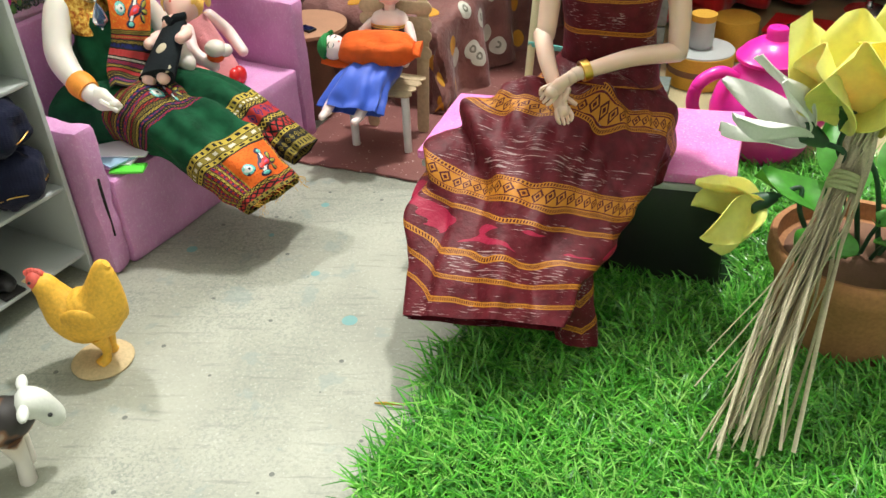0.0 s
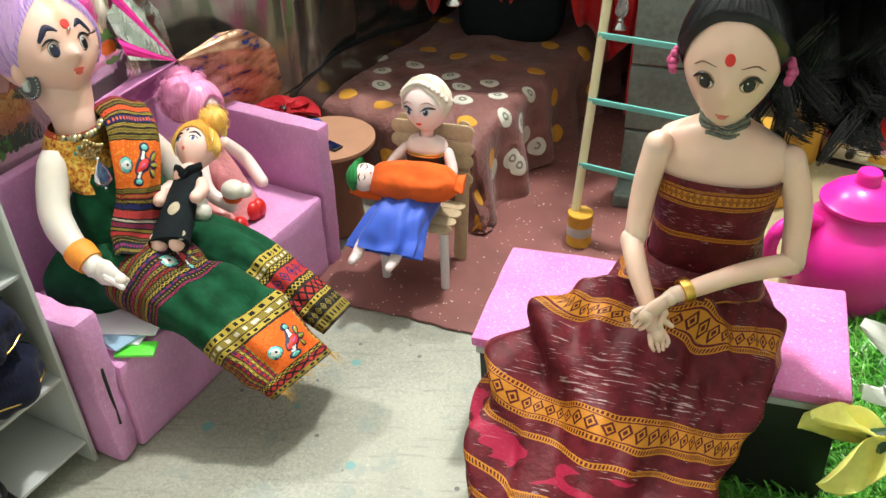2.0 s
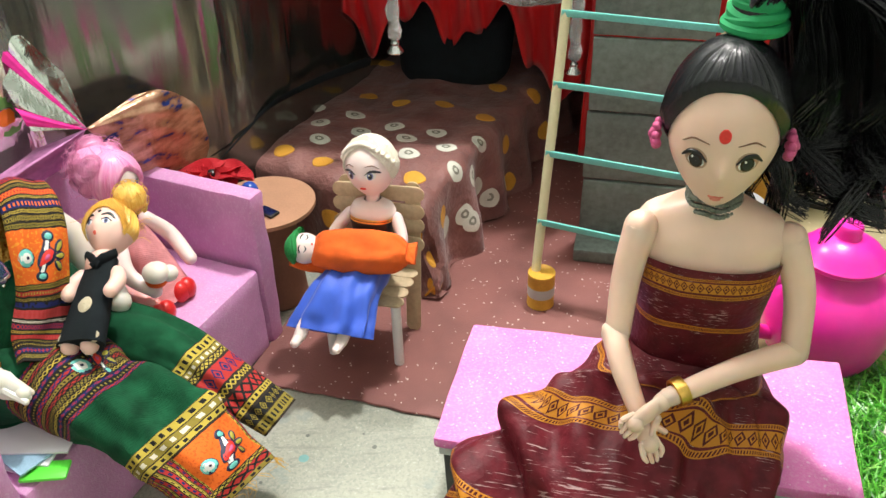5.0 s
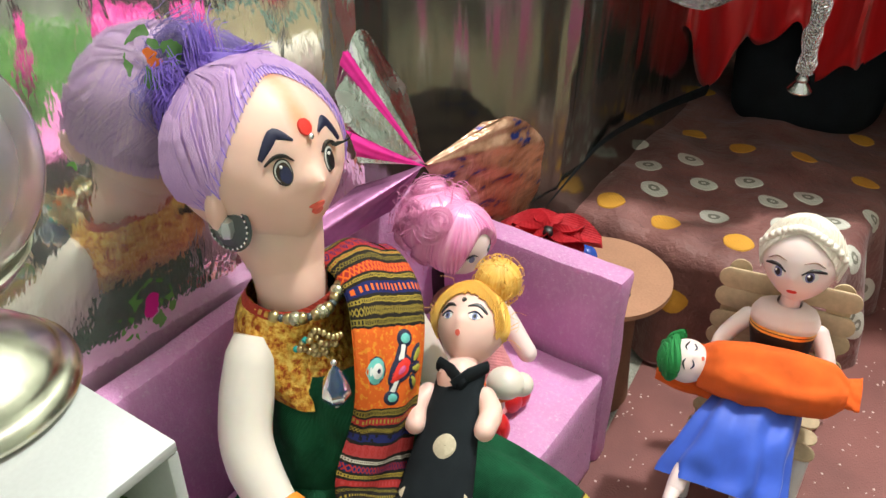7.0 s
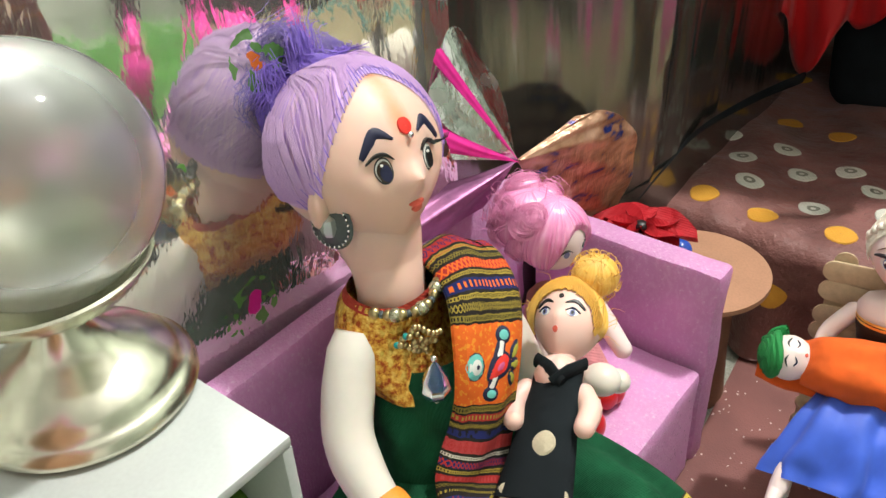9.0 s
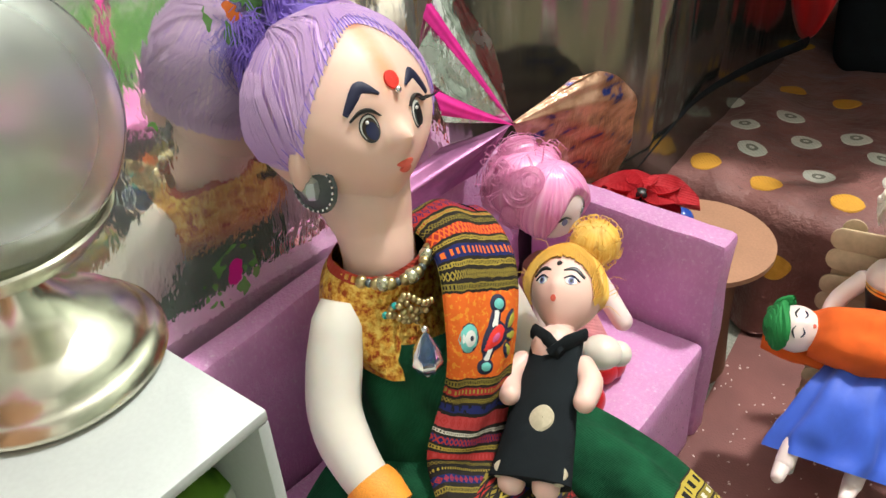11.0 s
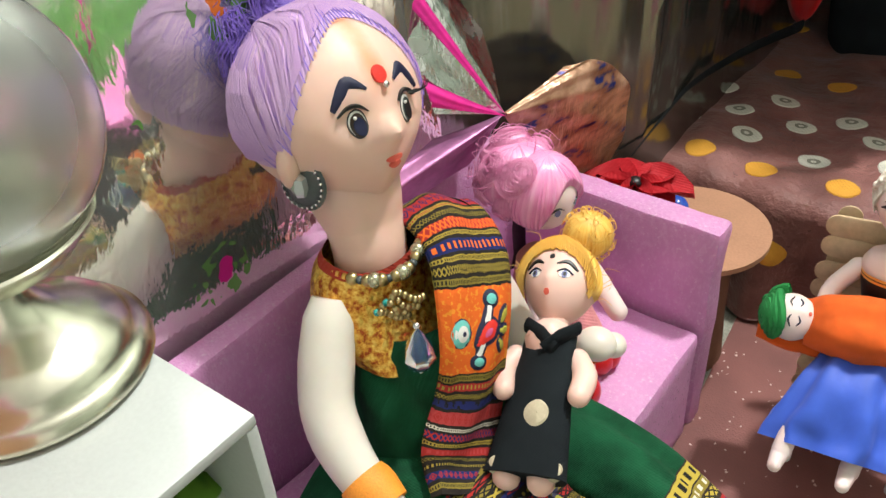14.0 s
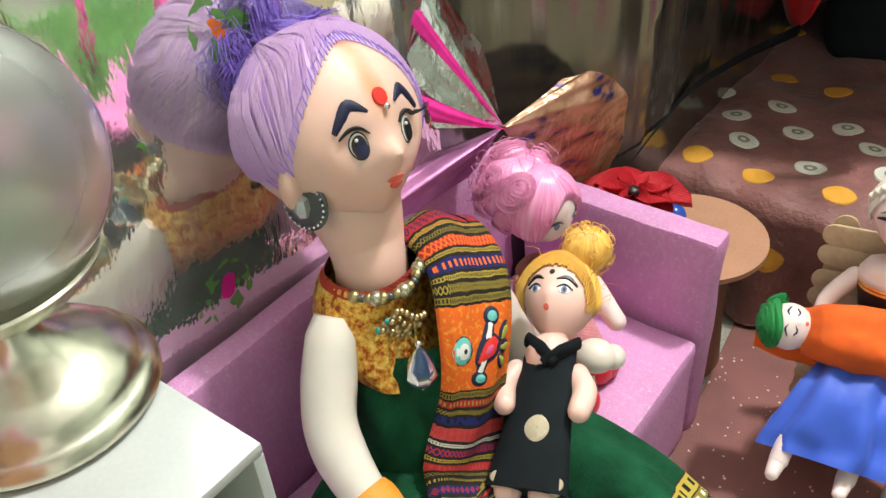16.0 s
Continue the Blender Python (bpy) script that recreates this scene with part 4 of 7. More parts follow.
# ---- dolls: each one plain mesh ----
class Head:
    """A doll's head; az turns to the watcher's right of the face, el upwards (radians)."""

    def __init__(self, centre, forward, up, size, chin=0.35, nose=0.12, brow=0.0):
        self.c = np.asarray(centre, float)
        self.f = unit(forward)
        self.s = unit(np.cross(np.asarray(up, float), self.f))
        self.u = np.cross(self.f, self.s)
        self.size, self.chin, self.nose, self.brow = size, chin, nose, brow

    def at(self, az, el, off=0.0):
        w, d, h = self.size
        x, y, z = math.cos(el) * math.sin(az), math.cos(el) * math.cos(az), math.sin(el)
        low = max(0.0, -z)
        x *= 1 - self.chin * low ** 1.6
        if y > 0:
            y *= 1 - 0.25 * self.chin * low ** 2
            front = math.exp(-(az / 0.15) ** 2)
            y += self.nose * front * math.exp(-((el + 0.20) / 0.13) ** 2)
            y += 0.35 * self.nose * math.exp(-(az / 0.25) ** 2) * math.exp(-((el + 0.52) / 0.14) ** 2)
            y += 0.3 * self.nose * math.exp(-(az / 0.3) ** 2) * math.exp(-((el + 0.85) / 0.2) ** 2)
            y -= 0.30 * self.nose * (math.exp(-((abs(az) - 0.38) / 0.2) ** 2)) * math.exp(-((el + 0.02) / 0.16) ** 2)
        else:
            y *= 1 - 0.25 * low
        p = arr(x * w, y * d, z * h)
        p = p + off * unit(arr(x / w, y / d, z / h))
        return self.c + p[0] * self.s + p[1] * self.f + p[2] * self.u

    def skull(self, s, mat, n=44):
        rows = [[self.at(az, el) for az in np.linspace(-math.pi, math.pi, 2 * n, endpoint=False)] for el in np.linspace(-1.5705, 1.5705, n)]
        s.grid(rows, mat, True)

    def spot(self, s, az, el, ra, re, mat, off=0.0003, turn=0.0, tear=0.0):
        rows = []
        for k in (0.02, 0.5, 0.92, 1.0):
            row = []
            for q in np.linspace(0, 2 * math.pi, 22, endpoint=False):
                a, e = k * ra * math.cos(q), k * re * math.sin(q) * (1 + tear * math.cos(q))
                a, e = a * math.cos(turn) - e * math.sin(turn), a * math.sin(turn) + e * math.cos(turn)
                row.append(self.at(az + a / max(0.3, math.cos(el)), el + e, off if k < 0.99 else -0.0001))
            rows.append(row)
        s.grid(rows, mat, True)

    def stroke(self, s, pts, width, mat, off=0.0004):
        """A painted line through (az, el) points, thick in the middle."""
        path = smooth_path([arr(a, e, 0) for a, e in pts], 14)
        rows = []
        for i, p in enumerate(path):
            t = unit(path[min(i + 1, 13)] - path[max(i - 1, 0)])
            w = width * (0.25 + 0.75 * math.sin(math.pi * min(1, 0.12 + i / 13 * 0.9)))
            nrm = arr(-t[1], t[0], 0)
            rows.append([self.at(*(p + nrm * w * k)[:2], off if abs(k) < 0.9 else -0.0001) for k in (-1, -0.5, 0, 0.5, 1)])
        s.grid(rows, mat)

    def cap(self, s, mat, line, off=0.0012, n=40):
        """Combed hair over the skull where el is above line(az)."""
        azs = np.linspace(-math.pi, math.pi, 121)
        rows = []
        for k in np.linspace(0, 1, n):
            row = []
            for i, az in enumerate(azs):
                lo = line(az)
                el = lo + (1.5705 - lo) * k
                comb = 0.00035 * math.sin(az * 70 + 2 * math.sin(az * 9)) * (1 - k)
                row.append(self.at(az, el, (off + comb) * min(1, 0.15 + k * 5)))
            rows.append(row)
        s.grid(rows, mat)


def limb(s, pts, radii, mat, n=16, flat=1.0, steps=22):
    path = smooth_path(pts, steps)
    rad = np.interp(np.linspace(0, 1, steps), np.linspace(0, 1, len(radii)), radii)
    s.tube(path, list(rad), mat, n, True, flat)
    s.ball(path[-1], rad[-1], mat, 8, 12)
    s.ball(path[0], rad[0], mat, 8, 12)


def loft(s, rings, mats, n=72, steps=70, fold=0.0, folds=9, seed=1.0, power=2.4, close=False, crumple=0.0):
    """A cloth tube through rings (centre, half width, half depth, width axis, depth axis); mats: (until, material, v0, v1)."""
    keys = np.linspace(0, 1, len(rings))
    cs = smooth_path([r[0] for r in rings], steps)
    ts = np.linspace(0, 1, steps)
    ws, ds = np.interp(ts, keys, [r[1] for r in rings]), np.interp(ts, keys, [r[2] for r in rings])
    ax = np.array([[np.interp(t, keys, [r[3][k] for r in rings]) for k in range(3)] for t in ts])
    bx = np.array([[np.interp(t, keys, [r[4][k] for r in rings]) for k in range(3)] for t in ts])
    rows = []
    for i, t in enumerate(ts):
        a, b = unit(ax[i]), unit(bx[i])
        row = []
        for q in np.linspace(0, 2 * math.pi, n, endpoint=False):
            x = math.copysign(abs(math.cos(q)) ** (2 / power), math.cos(q))
            y = math.copysign(abs(math.sin(q)) ** (2 / power), math.sin(q))
            g = fold * (0.15 + t) * (math.sin(q * folds + seed + 2.2 * noise.noise(Vector((q * 0.8, t * 3, seed)))) + 0.7 * noise.noise(Vector((math.cos(q) * 2, math.sin(q) * 2, t * 4 + seed))))
            k = 1 + g
            p = cs[i] + a * ws[i] * x * (1 + 0.4 * g) + b * (ds[i] * y * k + 0.5 * fold * ds[i] * noise.noise(Vector((x * 3, t * 6, seed))))
            if crumple:
                # slanting soft folds of loose cloth
                w = noise.noise(Vector(((p[0] + 0.7 * p[2]) * 58, p[1] * 12, (p[2] - 0.7 * p[0]) * 11)))
                w += 0.7 * noise.noise(Vector(((p[0] - 0.5 * p[2]) * 84 + 5, p[1] * 16, (p[2] + 0.5 * p[0]) * 14)))
                p = p + crumple * min(1, t * 5) * (1 - 0.55 * t ** 4) * w * unit(a * x + b * y)
            row.append(p)
        rows.append(row)
    start = 0
    for until, mat, v0, v1 in mats:
        stop = steps - 1 if until >= 1 else int(round(until * (steps - 1)))
        s.grid(rows[start:stop + 1], mat, True, lambda a, b, v0=v0, v1=v1: (b, v0 + (v1 - v0) * a))
        start = stop
    if close:
        s.grid([rows[-1], [cs[-1]] * n], mats[-1][1], True)
    return rows


SU, SN = arr(0.42, 0.907, 0), arr(0.907, -0.42, 0)


def sofa_at(u, n, z):
    return arr(-0.1854, 0.4131, 0) + u * SU + n * SN + arr(0, 0, z)


# ---- large doll on the sofa ----
def paisley(s, place, size):
    """An embroidered motif; place(x, y, lift) gives a point on the cloth."""
    def blob(cx, cy, rx, ry, mat, lift, turn=0.0, tear=0.0):
        rows = []
        for k in (0.02, 0.6, 1.0):
            row = []
            for q in np.linspace(0, 2 * math.pi, 20, endpoint=False):
                x, y = k * rx * math.cos(q), k * ry * math.sin(q) * (1 + tear * math.cos(q))
                row.append(place(size * (cx + x * math.cos(turn) - y * math.sin(turn)), size * (cy + x * math.sin(turn) + y * math.cos(turn)), lift if k < 0.9 else lift - 0.0005))
            rows.append(row)
        s.grid(rows, mat, True)
    blob(-0.55, 0.02, 0.33, 0.33, BROW_BLUE, 0.0004)
    blob(-0.55, 0.02, 0.28, 0.28, TEAL, 0.0006)
    blob(-0.55, 0.02, 0.22, 0.22, EYE_WHITE, 0.0008)
    blob(-0.52, 0.02, 0.07, 0.07, BROW_BLUE, 0.0010)
    blob(0.08, 0.02, 0.74, 0.15, BROW_BLUE, 0.0005, 1.25)
    blob(0.08, 0.02, 0.68, 0.10, EYE_WHITE, 0.0007, 1.25)
    for cx, cy in ((0.28, 0.62), (-0.10, -0.62)):
        blob(cx, cy, 0.20, 0.18, BROW_BLUE, 0.0006)
        blob(cx, cy, 0.14, 0.12, TEAL, 0.0009)
    blob(0.10, -0.04, 0.40, 0.25, BROW_BLUE, 0.0008, 0.75, 0.4)
    blob(0.10, -0.04, 0.34, 0.19, RED_DOT, 0.0010, 0.75, 0.4)
    blob(0.13, -0.02, 0.16, 0.08, PETAL_ROSE, 0.0012, 0.75)
    for cx, cy, turn in ((0.62, 0.30, 0.9), (0.66, -0.02, 0.0), (0.56, -0.34, -0.9)):
        blob(cx, cy, 0.24, 0.15, BROW_BLUE, 0.0006, turn)
        blob(cx, cy, 0.20, 0.11, OLIVE_THREAD, 0.0008, turn)


def powdered(a, b):
    """Peach vinyl with a soft smear of orange powder from a to b."""
    g = Graph("powdered_vinyl", (0.84, 0.55, 0.45), 0.45, 0.0, Subsurface_Weight=0.25, Subsurface_Scale=0.004, Subsurface_Radius=(1.0, 0.45, 0.25))
    vec = g.coords()
    away = g.nodes.new("ShaderNodeVectorMath")
    away.operation = "SUBTRACT"
    g.wire(away.inputs[0], vec)
    away.inputs[1].default_value = tuple(a)
    side = g.nodes.new("ShaderNodeVectorMath")
    side.operation = "CROSS_PRODUCT"
    g.wire(side.inputs[0], away.outputs[0])
    side.inputs[1].default_value = tuple(unit(b - a))
    length = g.nodes.new("ShaderNodeVectorMath")
    length.operation = "LENGTH"
    g.wire(length.inputs[0], side.outputs[0])
    along = g.nodes.new("ShaderNodeVectorMath")
    along.operation = "DOT_PRODUCT"
    g.wire(along.inputs[0], away.outputs[0])
    along.inputs[1].default_value = tuple(unit(b - a))
    wide = g.math("ADD", length.outputs["Value"], g.math("MULTIPLY", g.math("SUBTRACT", g.noise(vec, 260, 3), 0.5), 0.0022))
    across = g.ramp(g.math("MULTIPLY", wide, 100.0), [(0.06, 0.80), (0.20, 0.55), (0.46, 0.0)])
    ends = g.ramp(g.math("ADD", g.math("MULTIPLY", along.outputs["Value"], 20.0), 0.3), [(0.14, 0.0), (0.30, 0.75), (0.6, 1.0)])
    tone = g.ramp(g.noise(vec, 60, 4), [(0.3, (0.80, 0.52, 0.42)), (0.7, (0.86, 0.57, 0.47))])
    g.put("Base Color", g.mix(g.math("MULTIPLY", across, ends), tone, (0.80, 0.24, 0.05)))
    g.bump(g.noise(vec, 1500), 0.04, 0.0003)
    return g.mat


def sari_doll():
    s = Shape()
    head = Head((-0.2222, 0.5250, 0.1925), (0.795, -0.520, 0.312), (-0.20, 0.26, 0.944), (0.0264, 0.0272, 0.0298), 0.50, 0.185)
    head.skull(s, powdered(head.at(0.03, 0.34), head.at(0.0, 1.15)))
    # hair combed back to a bunch on the crown
    head.cap(s, HAIR_LILAC, lambda az: 1.00 - 1.36 * min(1, (abs(az) / 1.16)) ** 2.0 + 0.12 * max(0, abs(az) - 1.16))
    for k in range(40):
        az = -1.25 + 2.5 * k / 39
        lo = 1.00 - 1.36 * min(1, (abs(az) / 1.16)) ** 2.0 - 0.35 * max(0, abs(az) - 1.16)
        s.strands([[head.at(az * (1 + 0.12 * t), lo - 0.05 + 0.26 * t, 0.0010 + 0.0006 * t) for t in (0, 0.3, 0.6, 1)]], 0.00024, HAIR_VIOLET)
    top = head.at(math.pi, 0.72, 0.003)
    rnd = random.Random(5)
    for k in range(420):
        az = rnd.uniform(-math.pi, math.pi)
        lo = 1.08 - 1.3 * min(1, (abs(az) / 1.16)) ** 2.0
        turn = min(1.0, abs(az) / 1.3)
        el = lo + (1.50 - lo) * (0.75 - 0.35 * turn)
        s.strands([smooth_path([head.at(az, lo, 0.0012), head.at(az, lo + 0.4 * (el - lo), 0.0017), head.at(az * 1.15, el, 0.0019), head.at(math.copysign(1.2 + 1.2 * turn, az), 1.25 - 0.25 * turn, 0.0022), top], 12)], 0.00028, HAIR_LILAC)
    # violet frizz of the bunch
    for lock in range(26):
        d = unit(arr(rnd.gauss(0, 1), rnd.gauss(0, 1), rnd.gauss(0.5, 0.8)))
        r = rnd.uniform(0.009, 0.0185)
        e = unit(np.cross(d, arr(rnd.gauss(0, 1), rnd.gauss(0, 1), rnd.gauss(0, 1))))
        c = top + arr(0.001, 0.000, 0.004)
        for k in range(64):
            o = 0.0021 * arr(rnd.gauss(0, 1), rnd.gauss(0, 1), rnd.gauss(0, 1))
            w = rnd.uniform(0.8, 1.15)
            s.strands([smooth_path([c + 0.2 * r * d + o * 0.5, c + (0.75 * r * d + 0.004 * e) * w + o, c + (r * d + 0.010 * e) * w + o, c + (0.75 * r * d + 0.015 * e) * w + o, c + (0.5 * r * d + 0.016 * e) * w + o * 1.6], 8)], 0.00027, HAIR_VIOLET)
    s.ball(top + arr(0.000, 0.001, 0.004), (0.0090, 0.0090, 0.0080), HAIR_VIOLET)
    # painted face
    head.spot(s, 0.05, 0.33, 0.088, 0.088, RED_DOT, 0.0006)
    s.ball(head.at(0.06, 0.225, 0.0010), 0.0010, SILVER, 8, 10)
    for side in (-1, 1):
        head.stroke(s, [(side * 0.57 + 0.03, 0.11), (side * 0.47 + 0.03, 0.24), (side * 0.38 + 0.03, 0.33), (side * 0.28 + 0.03, 0.30), (side * 0.18 + 0.03, 0.24)], 0.066, BROW_BLUE)
        head.spot(s, side * 0.315, -0.040, 0.102, 0.138, BLACK, 0.0002)
        head.spot(s, side * 0.315, -0.035, *((0.089, 0.121) if side < 0 else (0.094, 0.128)), EYE_WHITE, 0.0004)
        head.spot(s, side * 0.31 + (0.012 if side > 0 else 0.0), -0.048, 0.080, 0.114, EYE_BROWN if side < 0 else EYE_GREY, 0.0006)
        head.spot(s, side * 0.31 + (0.02 if side > 0 else 0.01), -0.062, 0.060, 0.088, EYE_BLUE if side < 0 else BLACK, 0.0009)
        s.ball(head.at(side * 0.30 - 0.03, 0.02, 0.0012), 0.0005, EYE_WHITE, 6, 8)
        head.stroke(s, [(side * 0.50, 0.05), (side * 0.38, 0.115), (side * 0.27, 0.11), (side * 0.19, 0.05)], 0.024, BLACK, 0.0009)
        for q in (0.46, 0.51, 0.56) if side > 0 else ():
            a = head.at(side * (q - 0.08), 0.08, 0.0008)
            s.strands([smooth_path([a, a + 0.0025 * head.s * side + 0.002 * head.f, a + 0.0045 * head.s * side + 0.0018 * head.u + 0.002 * head.f], 4)], 0.0004, BLACK)
    head.spot(s, 0.05, -0.450, 0.140, 0.034, LIP, 0.0004)
    head.spot(s, 0.05, -0.51, 0.100, 0.042, LIP, 0.0005)
    # ear with a round jewelled stud
    for side in (-1,):
        e = head.at(side * 1.20, -0.52, 0.0005)
        ax = unit(head.s * side + 0.35 * head.f)
        s.ball(head.at(side * 1.22, -0.30, 0), (0.003, 0.004, 0.007), PEACH)
        s.lathe([(0.0003, 0.0), (0.0070, 0.0), (0.0077, 0.0008), (0.0070, 0.0016), (0.0061, 0.0013), (0.0052, 0.0020), (0.0003, 0.0024)], EYE_GREY, e, 26, ax)
        for k in range(24):
            q = k * math.pi / 12
            x = unit(np.cross(ax, (0, 0, 1)))
            s.ball(e + ax * 0.0017 + 0.0066 * (math.cos(q) * x + math.sin(q) * np.cross(ax, x)), 0.00045, SILVER, 6, 8)
        s.ball(e + ax * 0.0022, (0.0030, 0.0030, 0.0038), CUT_GLASS, 5, 7)
    # long neck
    nb = arr(-0.2105, 0.5105, 0.150)
    limb(s, [head.c + arr(0.005, -0.006, -0.015), (-0.2125, 0.5150, 0.1620), nb + arr(0.000, 0.001, 0.004), nb + arr(0, 0, -0.012)], [0.0158, 0.0118, 0.0112, 0.0114], PEACH, 24)
    # torso: gold blouse above, green wrap below
    ua, na = SU, SN
    loft(s, [(nb + arr(0, 0, 0.007), 0.0135, 0.0125, ua, na), (nb + arr(0, 0.001, 0.001), 0.0195, 0.0145, ua, na), (nb + arr(0.002, 0.002, -0.010), 0.0240, 0.0170, ua, na), (sofa_at(0.081, -0.053, 0.127), 0.0225, 0.0170, ua, na)],
         [(0.13, RED_PLASTIC_CLOTH, 0, 1), (1, GOLD_CLOTH, 0, 1)], 48, 30, 0.02)
    loft(s, [(sofa_at(0.086, -0.052, 0.1480), 0.0245, 0.0190, ua + arr(0, 0, 0.55), na), (sofa_at(0.084, -0.051, 0.1410), 0.0262, 0.0214, ua + arr(0, 0, 0.50), na), (sofa_at(0.081, -0.050, 0.120), 0.0275, 0.0225, ua + arr(0, 0, 0.30), na), (sofa_at(0.078, -0.050, 0.098), 0.030, 0.024, ua, na), (sofa_at(0.076, -0.046, 0.076), 0.036, 0.034, ua, na), (sofa_at(0.074, -0.042, 0.063), 0.038, 0.038, ua, na)],
         [(1, GREEN_FELT, 0, 1)], 96, 70, 0.12, 6, 2.0, 2.1, False, 0.0060)
    # near arm, bent at the elbow, with an orange cuff; its hand rests on the lap
    arm = smooth_path([(-0.2185, 0.4955, 0.1480), (-0.2186, 0.4844, 0.1325), (-0.2164, 0.4750, 0.1205), (-0.2073, 0.4660, 0.1100), (-0.1940, 0.4575, 0.1020)], 26)
    s.tube(arm, list(np.interp(np.linspace(0, 1, 26), [0, 0.08, 0.25, 0.6, 0.9, 1], [0.0062, 0.0084, 0.0090, 0.0084, 0.0064, 0.0056])), IVORY, 22, True, 0.92)
    s.tube([arm[20], arm[21], arm[22], arm[24]], [0.0074, 0.0082, 0.0082, 0.0072], CUFF, 18)
    limb(s, [arm[25], arm[25] + arr(0.007, -0.003, -0.002), arm[25] + arr(0.015, -0.006, -0.004)], [0.0060, 0.0072, 0.0036], IVORY, 14, 0.6)
    for k in range(3):
        limb(s, [arm[25] + arr(0.008, -0.006 + 0.003 * k, -0.002), arm[25] + arr(0.017, -0.0095 + 0.003 * k, -0.006)], [0.0024, 0.0015], IVORY, 8, 1.0, 6)
    # far arm beside the body
    limb(s, [sofa_at(0.108, -0.056, 0.138), sofa_at(0.118, -0.050, 0.118), sofa_at(0.116, -0.035, 0.100), sofa_at(0.108, -0.018, 0.096)], [0.0085, 0.0092, 0.0085, 0.006], IVORY)
    # legs under the green cloth
    w1, d1 = unit(SU + 0.15 * SN), arr(0.10, -0.05, 1)
    near = loft(s, [(sofa_at(0.058, -0.062, 0.080), 0.030, 0.020, SU, d1), (sofa_at(0.060, -0.030, 0.083), 0.027, 0.019, SU, d1), (sofa_at(0.064, 0.006, 0.078), 0.024, 0.018, w1, SN * 0.5 + arr(0, 0, 1)),
                    (sofa_at(0.068, 0.034, 0.063), 0.0245, 0.017, w1, SN * 0.7 + arr(0, 0, 1)), (sofa_at(0.069, 0.057, 0.050), 0.0225, 0.014, w1, SN * 0.8 + arr(0, 0, 1)), (sofa_at(0.070, 0.073, 0.0395), 0.0215, 0.010, w1, SN * 0.8 + arr(0, 0, 1))],
                [(0.24, GREEN_FELT, 0, 1), (0.42, LAP, 0.3, 1.0), (0.60, GREEN_FELT, 0, 1), (1, BORDER, 0, 1)], 88, 84, 0.13, 6, 3.0, 2.6, False, 0.0048)

    def on_hem(x, y, lift):
        i = 0.81 * 83 - y * 900
        j = 88 * 0.25 - x * 900
        i0, j0 = int(max(0, min(81, i))), int(max(0, min(86, j)))
        a, b = near[i0][j0], near[i0 + 1][j0]
        c = near[i0][j0 + 1]
        fi, fj = i - i0, j - j0
        p = a + (b - a) * fi + (c - a) * fj
        return p + lift * unit(SN * 0.8 + arr(0, 0, 1))
    paisley(s, on_hem, 0.0100)

    def on_lap(x, y, lift):
        i, j = 0.335 * 83 - y * 900, 88 * 0.22 - x * 900
        i0, j0 = int(max(0, min(81, i))), int(max(0, min(86, j)))
        p = near[i0][j0] + (near[i0 + 1][j0] - near[i0][j0]) * (i - i0) + (near[i0][j0 + 1] - near[i0][j0]) * (j - j0)
        return p + lift * unit(SN * 0.3 + arr(0, 0, 1))
    paisley(s, on_lap, 0.0062)
    loft(s, [(sofa_at(0.096, -0.055, 0.078), 0.022, 0.017, SU, d1), (sofa_at(0.101, -0.020, 0.079), 0.018, 0.015, SU, d1), (sofa_at(0.104, 0.010, 0.076), 0.0155, 0.014, SU, SN * 0.5 + arr(0, 0, 1)),
             (sofa_at(0.102, 0.042, 0.068), 0.0130, 0.012, SU, SN * 0.6 + arr(0, 0, 1)), (sofa_at(0.102, 0.074, 0.0535), 0.0115, 0.009, SU, SN * 0.7 + arr(0, 0, 1))],
         [(0.60, GREEN_FELT, 0, 1), (1, BORDER_RED, 0, 1)], 64, 60, 0.16, 5, 5.0)
    # loose threads at the hem
    for k in range(26):
        a = near[-1][rnd.randrange(4, 40)]
        s.strands([smooth_path([a, a + arr(rnd.uniform(0.001, 0.005), rnd.uniform(-0.003, 0.003), rnd.uniform(-0.004, 0.001)), a + arr(rnd.uniform(0.0, 0.007), rnd.uniform(-0.004, 0.004), rnd.uniform(-0.009, -0.002))], 6)], 0.00018, YELLOW_CARD)
    # embroidered scarf down the front
    path = smooth_path([sofa_at(0.101, -0.074, 0.146), sofa_at(0.1010, -0.0560, 0.1600), sofa_at(0.0930, -0.0370, 0.1560), sofa_at(0.0820, -0.0270, 0.1380), sofa_at(0.0740, -0.0245, 0.1190), sofa_at(0.0650, -0.0225, 0.1040), sofa_at(0.0560, -0.0140, 0.0990)], 60)
    rows, under = [], []
    for i, p in enumerate(path):
        t = unit(path[min(i + 1, 59)] - path[max(i - 1, 0)])
        lie = SU + 0.22 * SN + arr(0, 0, -0.36)
        a = unit(lie - np.dot(lie, t) * t)
        out = unit(np.cross(a, t))
        if np.dot(out, SN) + out[2] < 0:
            out = -out
        w = 0.0150 - 0.0022 * i / 59 + 0.0007 * math.sin(i * 0.3)
        row = []
        for k in np.linspace(-1, 1, 17):
            bulge = 0.0030 * (1 - k * k) + 0.0009 * math.sin(k * 5 + i * 0.22) - 0.0022 * (abs(k) > 0.96)
            row.append(p + a * w * k + out * bulge)
        rows.append(row)
        under.append([q - out * 0.0012 for q in row])
    s.grid(rows, SCARF)
    s.grid([r[::-1] for r in under], SCARF)

    def on_scarf(x, y, lift):
        i, j = 0.50 * 59 - y * 640, 6.7 + x * 760
